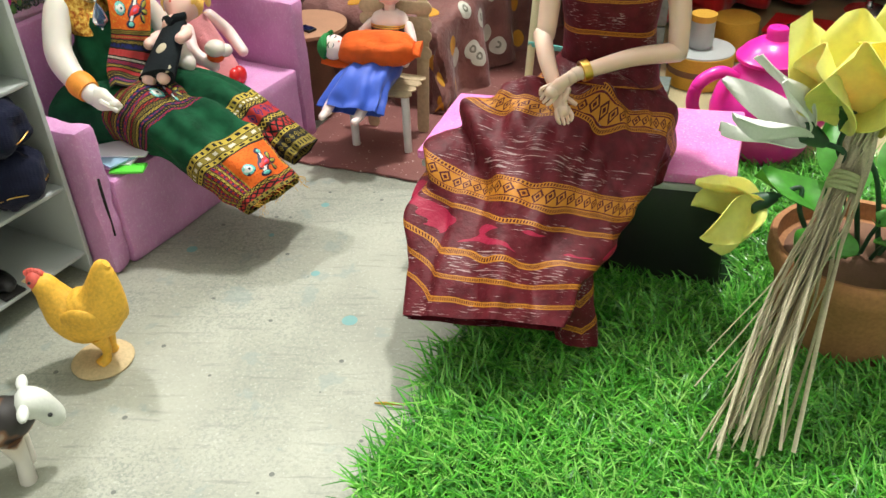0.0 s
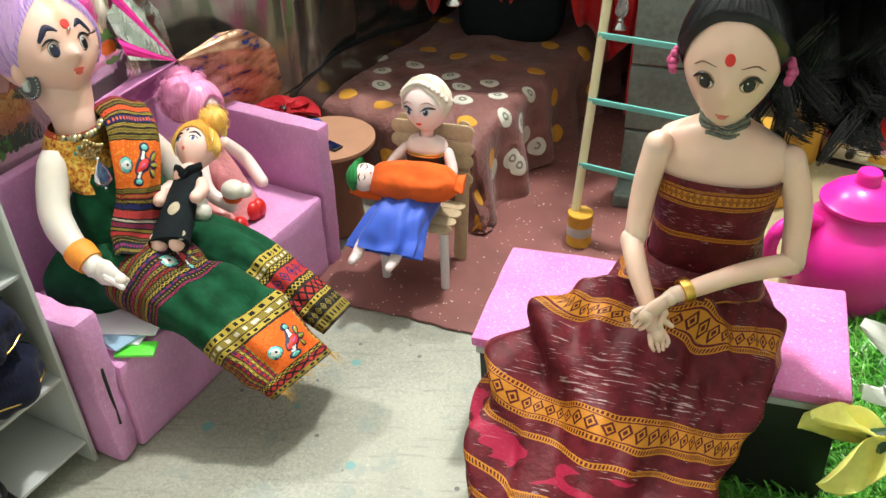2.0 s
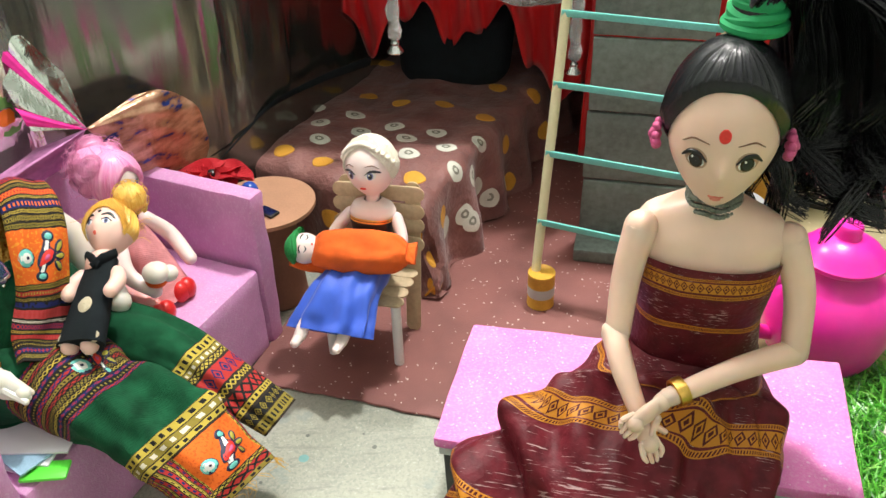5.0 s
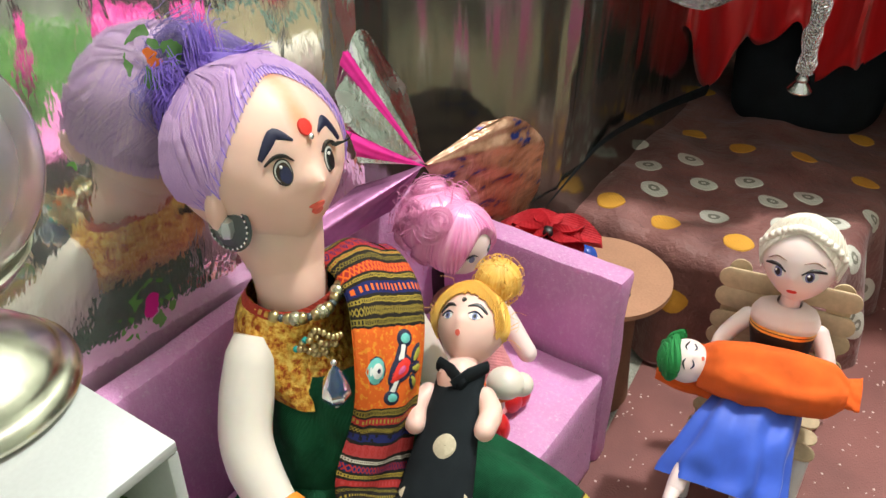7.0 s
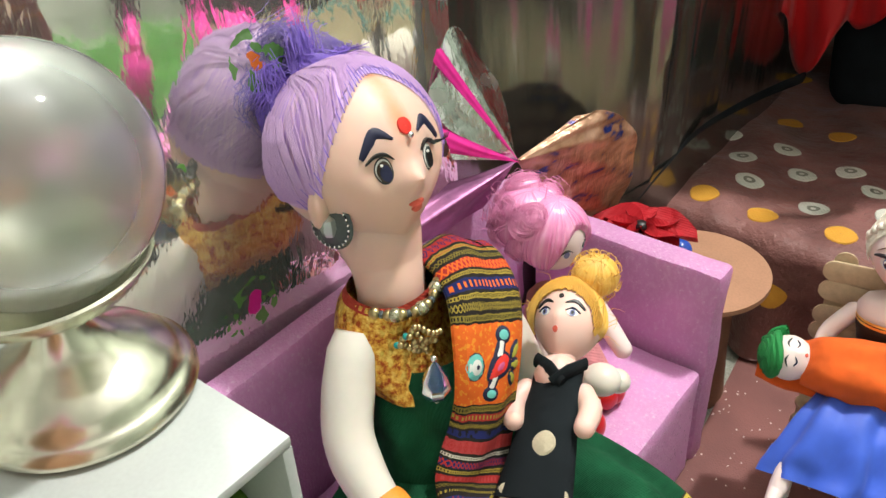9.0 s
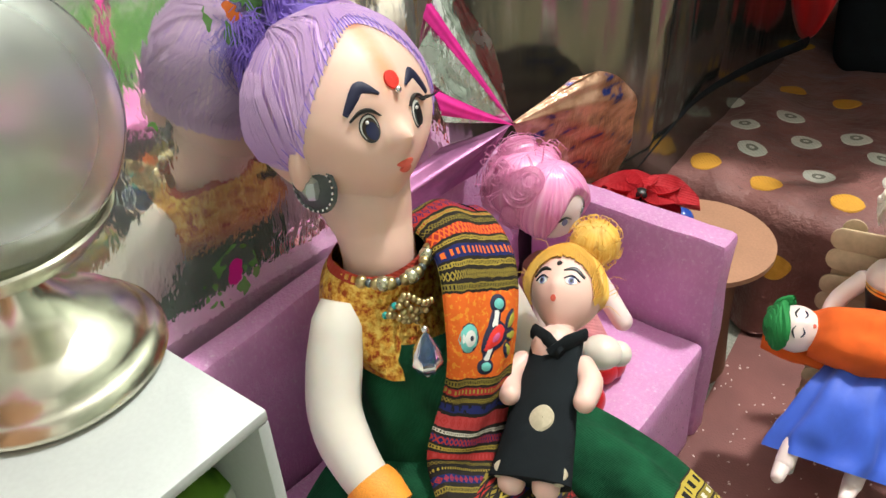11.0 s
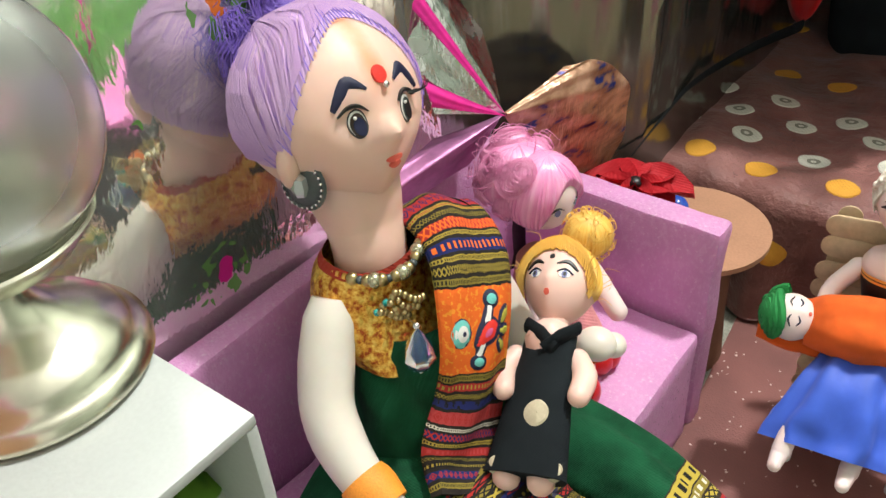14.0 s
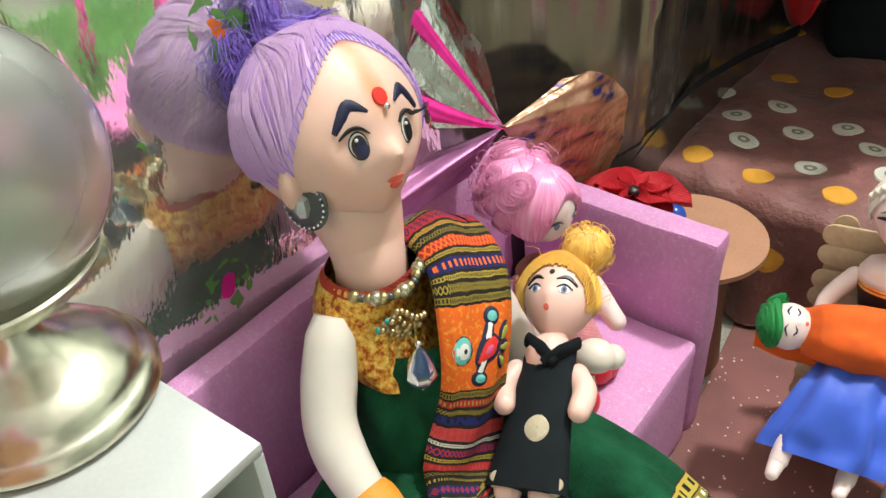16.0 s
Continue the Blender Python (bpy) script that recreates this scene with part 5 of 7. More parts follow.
        i0, j0 = int(max(0, min(57, i))), int(max(0, min(15, j)))
        p = rows[i0][j0] + (rows[i0 + 1][j0] - rows[i0][j0]) * (i - i0) + (rows[i0][j0 + 1] - rows[i0][j0]) * (j - j0)
        return p + lift * unit(SN + arr(0, 0, 0.5))
    paisley(s, on_scarf, 0.0094)
    # bead necklace with a square pendant and a blue drop
    beads = smooth_path([(-0.2225, 0.5040, 0.1540), (-0.2165, 0.4980, 0.1552), (-0.2085, 0.4955, 0.1556), (-0.2010, 0.4965, 0.1562), (-0.1955, 0.5015, 0.1572), (-0.1945, 0.5100, 0.1590)], 19)
    for k, p in enumerate(beads):
        if k < 6:
            s.lathe([(0.0003, -0.0008), (0.0012, -0.0006), (0.0012, 0.0006), (0.0003, 0.0008)], GOLD, p, 10, beads[k + 1] - p)
        else:
            s.ball(p, (0.0018, 0.0024, 0.0020, 0.0013)[k % 4], (ANTIQUE, PEARL, ANTIQUE, EYE_GREY)[k % 4], 10, 14)
    s.tube(beads, 0.0004, GOLD, 6)
    pc = arr(-0.1962, 0.4905, 0.1520)
    px, pz = unit(arr(0.80, 0.45, 0.10)), unit(arr(-0.02, -0.38, 1.0))
    out = unit(np.cross(px, pz))
    for i in range(7):
        for j in range(7):
            rim = i in (0, 6) or j in (0, 6)
            if rim or (i * 3 + j * 5) % 4 == 0:
                x, y = (i - 3) * 0.0016, (j - 3) * 0.0016
                s.ball(pc + (x - y) * 0.7 * px + (x + y) * 0.62 * pz + 0.0008 * out * math.sin(i * 2.0 + j), 0.0011 if rim else 0.0009, TEAL_STONE if (i, j) in ((0, 6), (3, 6)) else ANTIQUE, 7, 9)
    for k in range(5):
        s.ball(pc + 0.0019 * math.cos(k * 1.257) * px + 0.0019 * math.sin(k * 1.257) * pz + 0.0012 * out, 0.0011, ANTIQUE, 7, 9)
    d = arr(-0.1908, 0.4862, 0.1480)
    s.lathe([(0.0002, 0.0000), (0.0016, -0.0020), (0.0040, -0.0070), (0.0048, -0.0105), (0.0040, -0.0132), (0.0015, -0.0152), (0.0002, -0.0155)], BLUE_GLASS, d, 8)
    s.ball(d + arr(0, 0, 0.0009), 0.0011, SILVER, 8, 10)
    s.ball(d + arr(0, 0, -0.0164), 0.0009, SILVER, 8, 10)
    s.tube([pc - 0.0065 * pz, d + arr(0, 0, 0.001)], 0.0003, SILVER, 6)
    return s


PETAL_ROSE = plain("rose_flower_bead", (0.55, 0.08, 0.22), 0.6)
OLIVE_THREAD = plain("olive_thread", (0.36, 0.33, 0.04), 0.8)
ANTIQUE = plain("antique_gold", (0.50, 0.40, 0.20), 0.3, 1.0)
CUT_GLASS = Graph("cut_glass", (0.55, 0.60, 0.58), 0.08, 0.6).mat
PEARL = plain("grey_gold_bead", (0.52, 0.50, 0.34), 0.22, 0.8)
TEAL_STONE = plain("teal_stone", (0.02, 0.30, 0.26), 0.15)
CUFF = plain("orange_thread", (0.85, 0.30, 0.03), 0.6, 0.0, 400, 0.15, 0.4)
RED_PLASTIC_CLOTH = cloth("red_gold_edging", (0.42, 0.05, 0.03))
GOLD_CLOTH = Graph("gold_brocade", (0.8, 0.5, 0.1), 0.32, 0.7)
gv = GOLD_CLOTH.coords()
GOLD_CLOTH.put("Base Color", GOLD_CLOTH.ramp(GOLD_CLOTH.noise(gv, 420, 4, 0.65), [(0.38, (0.42, 0.07, 0.015)), (0.48, (0.75, 0.36, 0.05)), (0.62, (0.95, 0.66, 0.16))]))
GOLD_CLOTH.bump(GOLD_CLOTH.math("ADD", GOLD_CLOTH.noise(gv, 500, 3), GOLD_CLOTH.noise(GOLD_CLOTH.scaled(gv, (160, 160, 60)), 1.0, 3)), 0.7, 0.0016)
GOLD_CLOTH = GOLD_CLOTH.mat
thing("doll", sari_doll(), None, "large lilac-haired vinyl doll in green embroidered wrap on the sofa", "doll")


# ---- black-haired doll on the bench ----
def ikat_doll():
    s = Shape()
    fwd = arr(-0.29, -0.92, -0.07)
    head = Head((0.1015, 0.4270, 0.2290), fwd, (-0.04, -0.08, 1), (0.0182, 0.0206, 0.0288), 0.40, 0.13)
    head.skull(s, BEIGE)
    head.cap(s, HAIR_BLACK, lambda az: 0.78 - 0.80 * min(1, abs(az) / 1.25) ** 2.6 - 0.5 * max(0, abs(az) - 1.25), 0.0030)
    head.spot(s, 0.0, 0.28, 0.105, 0.088, RED_DOT, 0.0004)
    for side in (-1, 1):
        head.stroke(s, [(side * 0.76, 0.10), (side * 0.54, 0.185), (side * 0.24, 0.165)], 0.013, CARD_EDGE)
        head.spot(s, side * 0.46, -0.060, 0.230, 0.135, LID_SHADE, 0.0001)
        head.spot(s, side * 0.45, -0.090, 0.165, 0.068, EYE_WHITE, 0.0003)
        head.spot(s, side * 0.45, -0.080, 0.138, 0.090, EYE_BROWN, 0.0005)
        head.spot(s, side * 0.45, -0.078, 0.100, 0.074, BLACK, 0.0006)
        s.ball(head.at(side * 0.44 - 0.05, -0.03, 0.0009), 0.0004, EYE_WHITE, 6, 8)
        head.stroke(s, [(side * 0.72, -0.06), (side * 0.58, 0.010), (side * 0.40, 0.015), (side * 0.25, -0.06)], 0.036, BLACK, 0.0007)
        f = head.at(side * 1.45, -0.10, 0.002)
        for k in range(16):
            q = k * 2.399
            r = 0.0045 * math.sqrt(k / 16)
            s.ball(f + r * math.cos(q) * head.f + r * math.sin(q) * head.u + side * head.s * (0.003 - r * 0.4), (0.0016, 0.0016, 0.0016), PETAL_ROSE, 6, 8)
    head.stroke(s, [(-0.20, -0.605), (-0.09, -0.615), (0.0, -0.605), (0.09, -0.615), (0.20, -0.605)], 0.030, LIP_SOFT, 0.0004)
    head.spot(s, 0.0, -0.655, 0.120, 0.036, LIP_SOFT, 0.0005)
    # neck with a lace choker, bare shoulders, bodice
    limb(s, [head.c + arr(0.001, 0.0, -0.018), (0.1035, 0.4315, 0.203), (0.1050, 0.4335, 0.194)], [0.0082, 0.0078, 0.0095], BEIGE, 20)
    for k in range(40):
        q = k * math.pi / 20
        for z in (0.1965, 0.1990, 0.2015):
            s.ball(arr(0.1040 + 0.0090 * math.cos(q), 0.4322 + 0.0090 * math.sin(q), z + 0.0005 * math.sin(5 * q)), (0.0011, 0.0011, 0.0010), LACE, 5, 7)
    A, B = arr(0.9635, -0.2677, 0), arr(0.2677, 0.9635, 0)
    body = [((0.1050, 0.4335, 0.199), 0.010, 0.009), ((0.1050, 0.4330, 0.1925), 0.024, 0.0105), ((0.1050, 0.4320, 0.185), 0.0285, 0.0135), ((0.1045, 0.4305, 0.172), 0.0250, 0.0150), ((0.1045, 0.4310, 0.160), 0.0230, 0.0130)]
    loft(s, [(arr(*c), w, d, A, B) for c, w, d in body], [(1, BEIGE, 0, 1)], 40, 24, 0.0, 1, 1.0, 2.1)
    loft(s, [(arr(0.1045, 0.4305, 0.1785), 0.0275, 0.0160, A, B), (arr(0.1045, 0.4300, 0.168), 0.0258, 0.0168, A, B), (arr(0.1050, 0.4315, 0.150), 0.0235, 0.0150, A, B), (arr(0.1060, 0.4330, 0.131), 0.0250, 0.0165, A, B)],
         [(1, IKAT, 0.02, 0.30)], 60, 40, 0.012, 5, 1.0, 2.1)
    # skirt over the knees and down to the floor
    Z = arr(0, 0, 1)
    rings = [(arr(0.1060, 0.4330, 0.133), 0.0255, 0.0170, A, B), (arr(0.1030, 0.4310, 0.118), 0.037, 0.028, A, B * 0.8 - Z * 0.3), (arr(0.0955, 0.4240, 0.104), 0.050, 0.030, A, B * 0.4 - Z), (arr(0.0780, 0.4072, 0.093), 0.0625, 0.022, A, -Z + 0.25 * B),
             (arr(0.0665, 0.3920, 0.079), 0.062, 0.020, A, B * 0.7 - Z * 0.7), (arr(0.0545, 0.3715, 0.064), 0.0545, 0.019, A, B * 0.7 - 0.7 * Z), (arr(0.0440, 0.3465, 0.0515), 0.0450, 0.018, A + arr(0, 0.05, 0.03), B * 0.7 - 0.7 * Z), (arr(0.0390, 0.3240, 0.0395), 0.0405, 0.016, A + arr(0, 0.10, 0.06), B * 0.7 - 0.7 * Z)]
    loft(s, rings, [(1, IKAT, 0.30, 1.0)], 220, 150, 0.17, 6, 4.0, 2.3, False, 0.0115)
    # far side of the hem, hanging lower behind the knees
    loft(s, [(arr(0.0790, 0.3540, 0.0580), 0.0150, 0.0040, A, B), (arr(0.0860, 0.3440, 0.0380), 0.0120, 0.0040, A, B), (arr(0.0885, 0.3390, 0.0150), 0.0105, 0.0036, A, B)], [(1, IKAT, 0.86, 1.0)], 60, 30, 0.14, 4, 2.0, 2.2, False, 0.0020)
    # arms crossed at the wrists on the lap, with a gold bangle
    limb(s, [(0.0790, 0.4310, 0.1885), (0.0745, 0.4260, 0.1700), (0.0715, 0.4180, 0.1500)], [0.0062, 0.0055, 0.0048], BEIGE)
    limb(s, [(0.0700, 0.4180, 0.1500), (0.0720, 0.4040, 0.1420), (0.0765, 0.3935, 0.1310)], [0.0048, 0.0043, 0.0034], BEIGE)
    limb(s, [(0.1310, 0.4240, 0.1855), (0.1365, 0.4180, 0.1660), (0.1370, 0.4110, 0.1430)], [0.0064, 0.0057, 0.0050], BEIGE)
    limb(s, [(0.1370, 0.4110, 0.1430), (0.1130, 0.4020, 0.1440), (0.0855, 0.3930, 0.1395)], [0.0050, 0.0044, 0.0035], BEIGE)
    wrist = unit(arr(-0.026, -0.0095, -0.006))
    s.lathe([(0.0042, -0.0022), (0.0052, -0.0020), (0.0054, 0.0), (0.0052, 0.0020), (0.0042, 0.0022)], GOLD, (0.0900, 0.3947, 0.1408), 24, wrist)
    for base, way in (((0.0835, 0.3920, 0.1385), arr(-0.010, -0.004, -0.006)), ((0.0765, 0.3925, 0.1300), arr(0.003, -0.006, -0.007))):
        b = arr(*base)
        limb(s, [b, b + way * 0.55, b + way], [0.0034, 0.0041, 0.0034], BEIGE, 14, 0.6)
        side = unit(np.cross(way, arr(0.3, -0.8, 0.5)))
        for k in range(4):
            p = b + way * 0.9 + side * (k - 1.5) * 0.0020
            limb(s, [p, p + unit(way) * 0.0042 + side * (k - 1.5) * 0.0006, p + unit(way) * (0.0068 - 0.0009 * abs(k - 1.5)) + arr(0, 0, -0.0012)], [0.0012, 0.0011, 0.0008], BEIGE, 8, 1.0, 7)
        limb(s, [b + way * 0.4 - side * 0.004, b + way * 0.8 - side * 0.0075], [0.0016, 0.0011], BEIGE, 8, 1.0, 6)
    # green band and the long black tail to one side
    top = head.at(math.pi * 0.85, 1.15, 0.004)
    for k in range(5):
        q = np.linspace(0, 2 * math.pi, 25)
        tilt = 0.25 * math.sin(k * 2.1)
        s.tube([top + arr((0.0088 - 0.0008 * k) * math.cos(a) + 0.0008 * math.sin(3 * k), (0.0088 - 0.0008 * k) * math.sin(a), 0.003 + 0.0024 * k + 0.008 * tilt * math.cos(a + k)) for a in q], 0.0021, GREEN_BAND, 8, False)
    s.ball(top + arr(0, 0, 0.006), (0.0085, 0.0085, 0.009), HAIR_BLACK)
    rnd = random.Random(8)
    for lock in range(56):
        o = arr(rnd.gauss(0, 0.003), rnd.gauss(0, 0.003), 0.012 + rnd.gauss(0, 0.002))
        out = rnd.uniform(0.016, 0.062)
        drop = -0.040 - 0.045 * rnd.random()
        y = rnd.gauss(0.006, 0.009)
        curl, wave, ph = rnd.uniform(-0.016, 0.026), rnd.uniform(0.003, 0.007), rnd.uniform(0, 6)
        for k in range(38):
            w = 0.0015 * arr(rnd.gauss(0, 1), rnd.gauss(0, 1), rnd.gauss(0, 1))
            g = rnd.uniform(0.93, 1.04)
            p = [top + o + w * 0.5, top + o + arr(0.012, y * 0.5, 0.013) + w, top + arr(out * 0.75, y, 0.010) + w, top + arr(out + wave * math.sin(ph), y, drop * 0.30) + w, top + arr(out + wave * math.sin(ph + 2), y + wave, drop * 0.58) + w,
                 top + arr(out - 0.003 + curl * 0.5 + wave * math.sin(ph + 4), y, drop * 0.85 * g) + w, top + arr(out - 0.002 + curl, y - 0.002, drop * g + 0.3 * abs(curl)) + w * 0.5]
            s.strands([smooth_path(p, 13)], 0.00042, HAIR_BLACK)
    return s


LID_SHADE = plain("eyelid_shade", (0.42, 0.24, 0.16), 0.6)
LIP_SOFT = plain("soft_lip_paint", (0.74, 0.20, 0.15), 0.45)
LACE = plain("grey_lace", (0.16, 0.17, 0.14), 0.8)
thing("doll", ikat_doll(), None, "slim black-haired doll in maroon ikat dress on the bench", "doll")


# ---- small dolls ----
def small_blond_doll():
    s = Shape()
    feet, hc = arr(-0.1605, 0.4700, 0.1010), arr(-0.1555, 0.5300, 0.1312)
    up = unit(hc - feet)
    eye = unit(arr(0.02, -0.20, 0.19))
    f = unit(eye - np.dot(eye, up) * up)
    head = Head(hc, f - 0.42 * np.cross(up, f), up, (0.0116, 0.0116, 0.0142), 0.34, 0.10)
    side = head.s
    head.skull(s, PINK_VINYL, 30)
    head.cap(s, HAIR_BLOND, lambda az: 0.70 - 0.95 * min(1, abs(az) / 1.3) ** 2.2, 0.0012, 24)
    rnd = random.Random(2)
    bun = hc + up * 0.0185 + side * 0.006
    s.ball(bun, (0.0082, 0.0082, 0.0078), HAIR_BLOND)
    for k in range(150):
        d = unit(arr(rnd.gauss(0, 1), rnd.gauss(0, 1), rnd.gauss(0, 1)))
        e = unit(np.cross(d, arr(rnd.gauss(0, 1), rnd.gauss(0, 1), rnd.gauss(0, 1))))
        s.strands([smooth_path([bun + 0.004 * d, bun + 0.0086 * d + 0.003 * e, bun + 0.0070 * d + 0.0060 * e], 5)], 0.00028, HAIR_BLOND)
    for k in range(46):
        az = -1.35 + 2.7 * k / 45
        lo = 0.62 - 0.95 * min(1, abs(az) / 1.3) ** 2.2
        s.strands([smooth_path([head.at(az, lo - rnd.uniform(0.0, 0.10), 0.0006), head.at(az * 0.96, lo + 0.25, 0.0020), head.at(az * 0.8, lo + 0.55, 0.0022), bun - up * 0.004], 8)], 0.00042, HAIR_BLOND)
    for k in range(26):
        a = head.at(rnd.uniform(0.9, 2.6) * rnd.choice((-1, 1)), rnd.uniform(-0.3, 0.9), 0.001)
        d = unit(a - hc)
        s.strands([smooth_path([a, a + 0.003 * d + 0.002 * up, a + 0.006 * d + rnd.uniform(-0.004, 0.004) * side], 5)], 0.00016, HAIR_BLOND)
    head.spot(s, 0.0, 0.36, 0.075, 0.070, BLACK, 0.0003)
    for k in (-1, 1):
        head.stroke(s, [(k * 0.78, 0.08), (k * 0.48, 0.25), (k * 0.18, 0.17)], 0.066, BLACK)
        head.spot(s, k * 0.42, -0.06, 0.17, 0.095, EYE_WHITE, 0.0002)
        head.spot(s, k * 0.42, -0.06, 0.085, 0.090, EYE_PALE, 0.0004)
        head.spot(s, k * 0.42, -0.06, 0.045, 0.05, BLACK, 0.0005)
        head.stroke(s, [(k * 0.66, -0.04), (k * 0.42, 0.06), (k * 0.22, -0.02)], 0.025, BROW_BLUE, 0.0005)
    head.spot(s, 0.0, -0.50, 0.085, 0.085, LIP, 0.0003)
    neck = hc - up * 0.0135
    limb(s, [hc - up * 0.008, neck, neck - up * 0.006], [0.0050, 0.0046, 0.0080], PINK_VINYL)
    loft(s, [(neck - up * 0.0035, 0.0085, 0.0050, side, f), (neck - up * 0.011, 0.0088, 0.0070, side, f), (neck - up * 0.024, 0.0102, 0.0082, side, f), (neck - up * 0.0480, 0.0130, 0.0085, side, f)],
                [(1, BLACK_FELT, 0, 1)], 40, 30, 0.02, 4, 2.0, 2.6, True)
    # crossed collar
    for k in (-1, 1):
        a, b = neck - up * 0.002 + side * k * 0.0085 + f * 0.0042, neck - up * 0.0105 - side * k * 0.002 + f * 0.0078
        s.tube([a, (a + b) / 2 + f * 0.0018, b], [0.0026, 0.0030, 0.0022], BLACK_FELT, 8, True, 0.5)
    for d, r in (((0.0000, -0.0305), 0.0052), ((0.0088, -0.0455), 0.0034), ((-0.0095, -0.0455), 0.0032)):
        c = neck + side * d[0] + up * d[1]
        front = f * 0.0092 * math.sqrt(max(0.1, 1 - (d[0] / 0.0125) ** 2))
        ring = lambda k: [c + front + side * k * r * math.cos(q) * (0.8 if abs(d[0]) > 0.004 else 1) + up * k * r * math.sin(q) - f * (0.0 if k < 0.9 else 0.0016) - f * abs(k * r * math.cos(q) + 0) * 0.12 for q in np.linspace(0, 2 * math.pi, 22, endpoint=False)]
        s.grid([ring(0.02), ring(0.6), ring(0.95), ring(1.0)], CREAM_DOT, True)
    for k in (-1, 1):
        limb(s, [neck - up * 0.011 + side * k * 0.0100, neck - up * 0.017 + side * k * 0.0128 + f * 0.003, neck - up * 0.024 + side * k * 0.0118 + f * 0.007], [0.0036, 0.0038, 0.0034], PINK_VINYL, 12)
        limb(s, [neck - up * 0.045 + side * k * 0.0052, neck - up * 0.0485 + side * k * 0.0054 + f * 0.001], [0.0044, 0.0042], PINK_VINYL, 12, 1.0, 8)
    return s


CREAM_DOT = plain("cream_felt_dot", (0.55, 0.48, 0.34), 0.85)
EYE_PALE = plain("eye_pale_blue", (0.22, 0.24, 0.45), 0.25)
thing("doll", small_blond_doll(), None, "small golden-haired doll in a black dress with cream dots", "doll")


def pink_doll():
    s = Shape()
    head = Head((-0.1672, 0.5772, 0.1342), (0.84, -0.52, -0.10), (0.1, 0.0, 1), (0.0125, 0.0125, 0.0140), 0.3, 0.1)
    head.skull(s, PALE, 28)
    head.cap(s, HAIR_PINK, lambda az: 0.62 - 1.5 * min(1, abs(az) / 0.95) ** 2.2, 0.0022, 26)
    for k in (-1, 1):
        head.spot(s, k * 0.42, -0.02, 0.16, 0.12, EYE_WHITE, 0.0002)
        head.spot(s, k * 0.42, -0.02, 0.10, 0.11, EYE_PALE, 0.0004)
        head.stroke(s, [(k * 0.66, 0.0), (k * 0.42, 0.11), (k * 0.22, 0.04)], 0.03, BLACK, 0.0005)
    head.spot(s, 0.0, -0.50, 0.11, 0.05, LIP, 0.0003)
    rnd = random.Random(3)
    # curled pink hair: rolls and ringlets
    c = arr(-0.1742, 0.5800, 0.1382)
    for k in range(19):
        q = k * 2.399
        d = unit(arr(math.cos(q), math.sin(q), rnd.uniform(-0.7, 1.0)))
        if np.dot(d, unit(arr(0.84, -0.52, -0.1))) > 0.42:
            continue
        p = c + rnd.uniform(0.0085, 0.0125) * d
        e1 = unit(np.cross(d, arr(rnd.gauss(0, 1), rnd.gauss(0, 1), rnd.gauss(0, 1))))
        e2 = np.cross(d, e1)
        big = rnd.uniform(0.0055, 0.0085)
        for j in range(70):
            r, h, ph, span = big * rnd.uniform(0.25, 1.0), rnd.gauss(0, 0.0012), rnd.uniform(0, 6.3), rnd.uniform(2.5, 5.5)
            s.strands([[p + r * (math.cos(ph + span * t) * e1 + math.sin(ph + span * t) * e2) + d * (h + 0.85 * math.sqrt(max(0.0, big * big - r * r))) for t in np.linspace(0, 1, 10)]], 0.00022, HAIR_PINK)
        s.ball(p, big * 0.93, HAIR_PINK, 10, 14)
    s.ball(c + arr(-0.003, 0.002, 0), (0.0140, 0.0140, 0.0132), HAIR_PINK)
    for k in range(90):
        d = unit(arr(rnd.gauss(-0.8, 1), rnd.gauss(0.5, 1), rnd.gauss(0, 1)))
        e = unit(np.cross(d, arr(rnd.gauss(0, 1), rnd.gauss(0, 1), rnd.gauss(0, 1))))
        s.strands([smooth_path([c + 0.012 * d, c + (0.0185 + rnd.uniform(0, 0.003)) * d + 0.003 * e, c + 0.016 * d + 0.010 * e], 6)], 0.00015, HAIR_PINK)
    # body in a rose dress, legs out, red shoes
    loft(s, [(sofa_at(0.150, -0.050, 0.112), 0.0085, 0.007, SU, SN), (sofa_at(0.152, -0.048, 0.100), 0.0125, 0.0105, SU, SN), (sofa_at(0.155, -0.045, 0.083), 0.0145, 0.014, SU, SN), (sofa_at(0.156, -0.042, 0.064), 0.018, 0.020, SU, SN)],
         [(1, ROSE_CLOTH, 0, 1)], 40, 24, 0.04, 6, 1.0)
    limb(s, [sofa_at(0.165, -0.046, 0.106), sofa_at(0.174, -0.040, 0.092), sofa_at(0.171, -0.026, 0.080)], [0.0042, 0.0045, 0.0040], PALE)
    limb(s, [sofa_at(0.140, -0.044, 0.104), sofa_at(0.132, -0.034, 0.092), sofa_at(0.134, -0.020, 0.084)], [0.0042, 0.0045, 0.0040], PALE)
    for u, n in ((0.159, -0.0260), (0.137, -0.0230)):
        limb(s, [sofa_at(u - 0.002, -0.048, 0.074), sofa_at(u - 0.001, n - 0.010, 0.072), sofa_at(u, n - 0.006, 0.069)], [0.0068, 0.0064, 0.0056], ROSE)
        s.ball(sofa_at(u - 0.0022, n + 0.001, 0.0660), (0.0052, 0.0060, 0.0066), RED_PLASTIC)
        s.ball(sofa_at(u + 0.0022, n + 0.002, 0.0660), (0.0052, 0.0060, 0.0066), RED_PLASTIC)
    # cream puffed sleeve and a yellow ribbon
    s.ball(sofa_at(0.134, -0.016, 0.097), (0.0072, 0.0068, 0.0058), IVORY)
    s.ball(sofa_at(0.139, -0.012, 0.0945), (0.0048, 0.0050, 0.0044), IVORY)
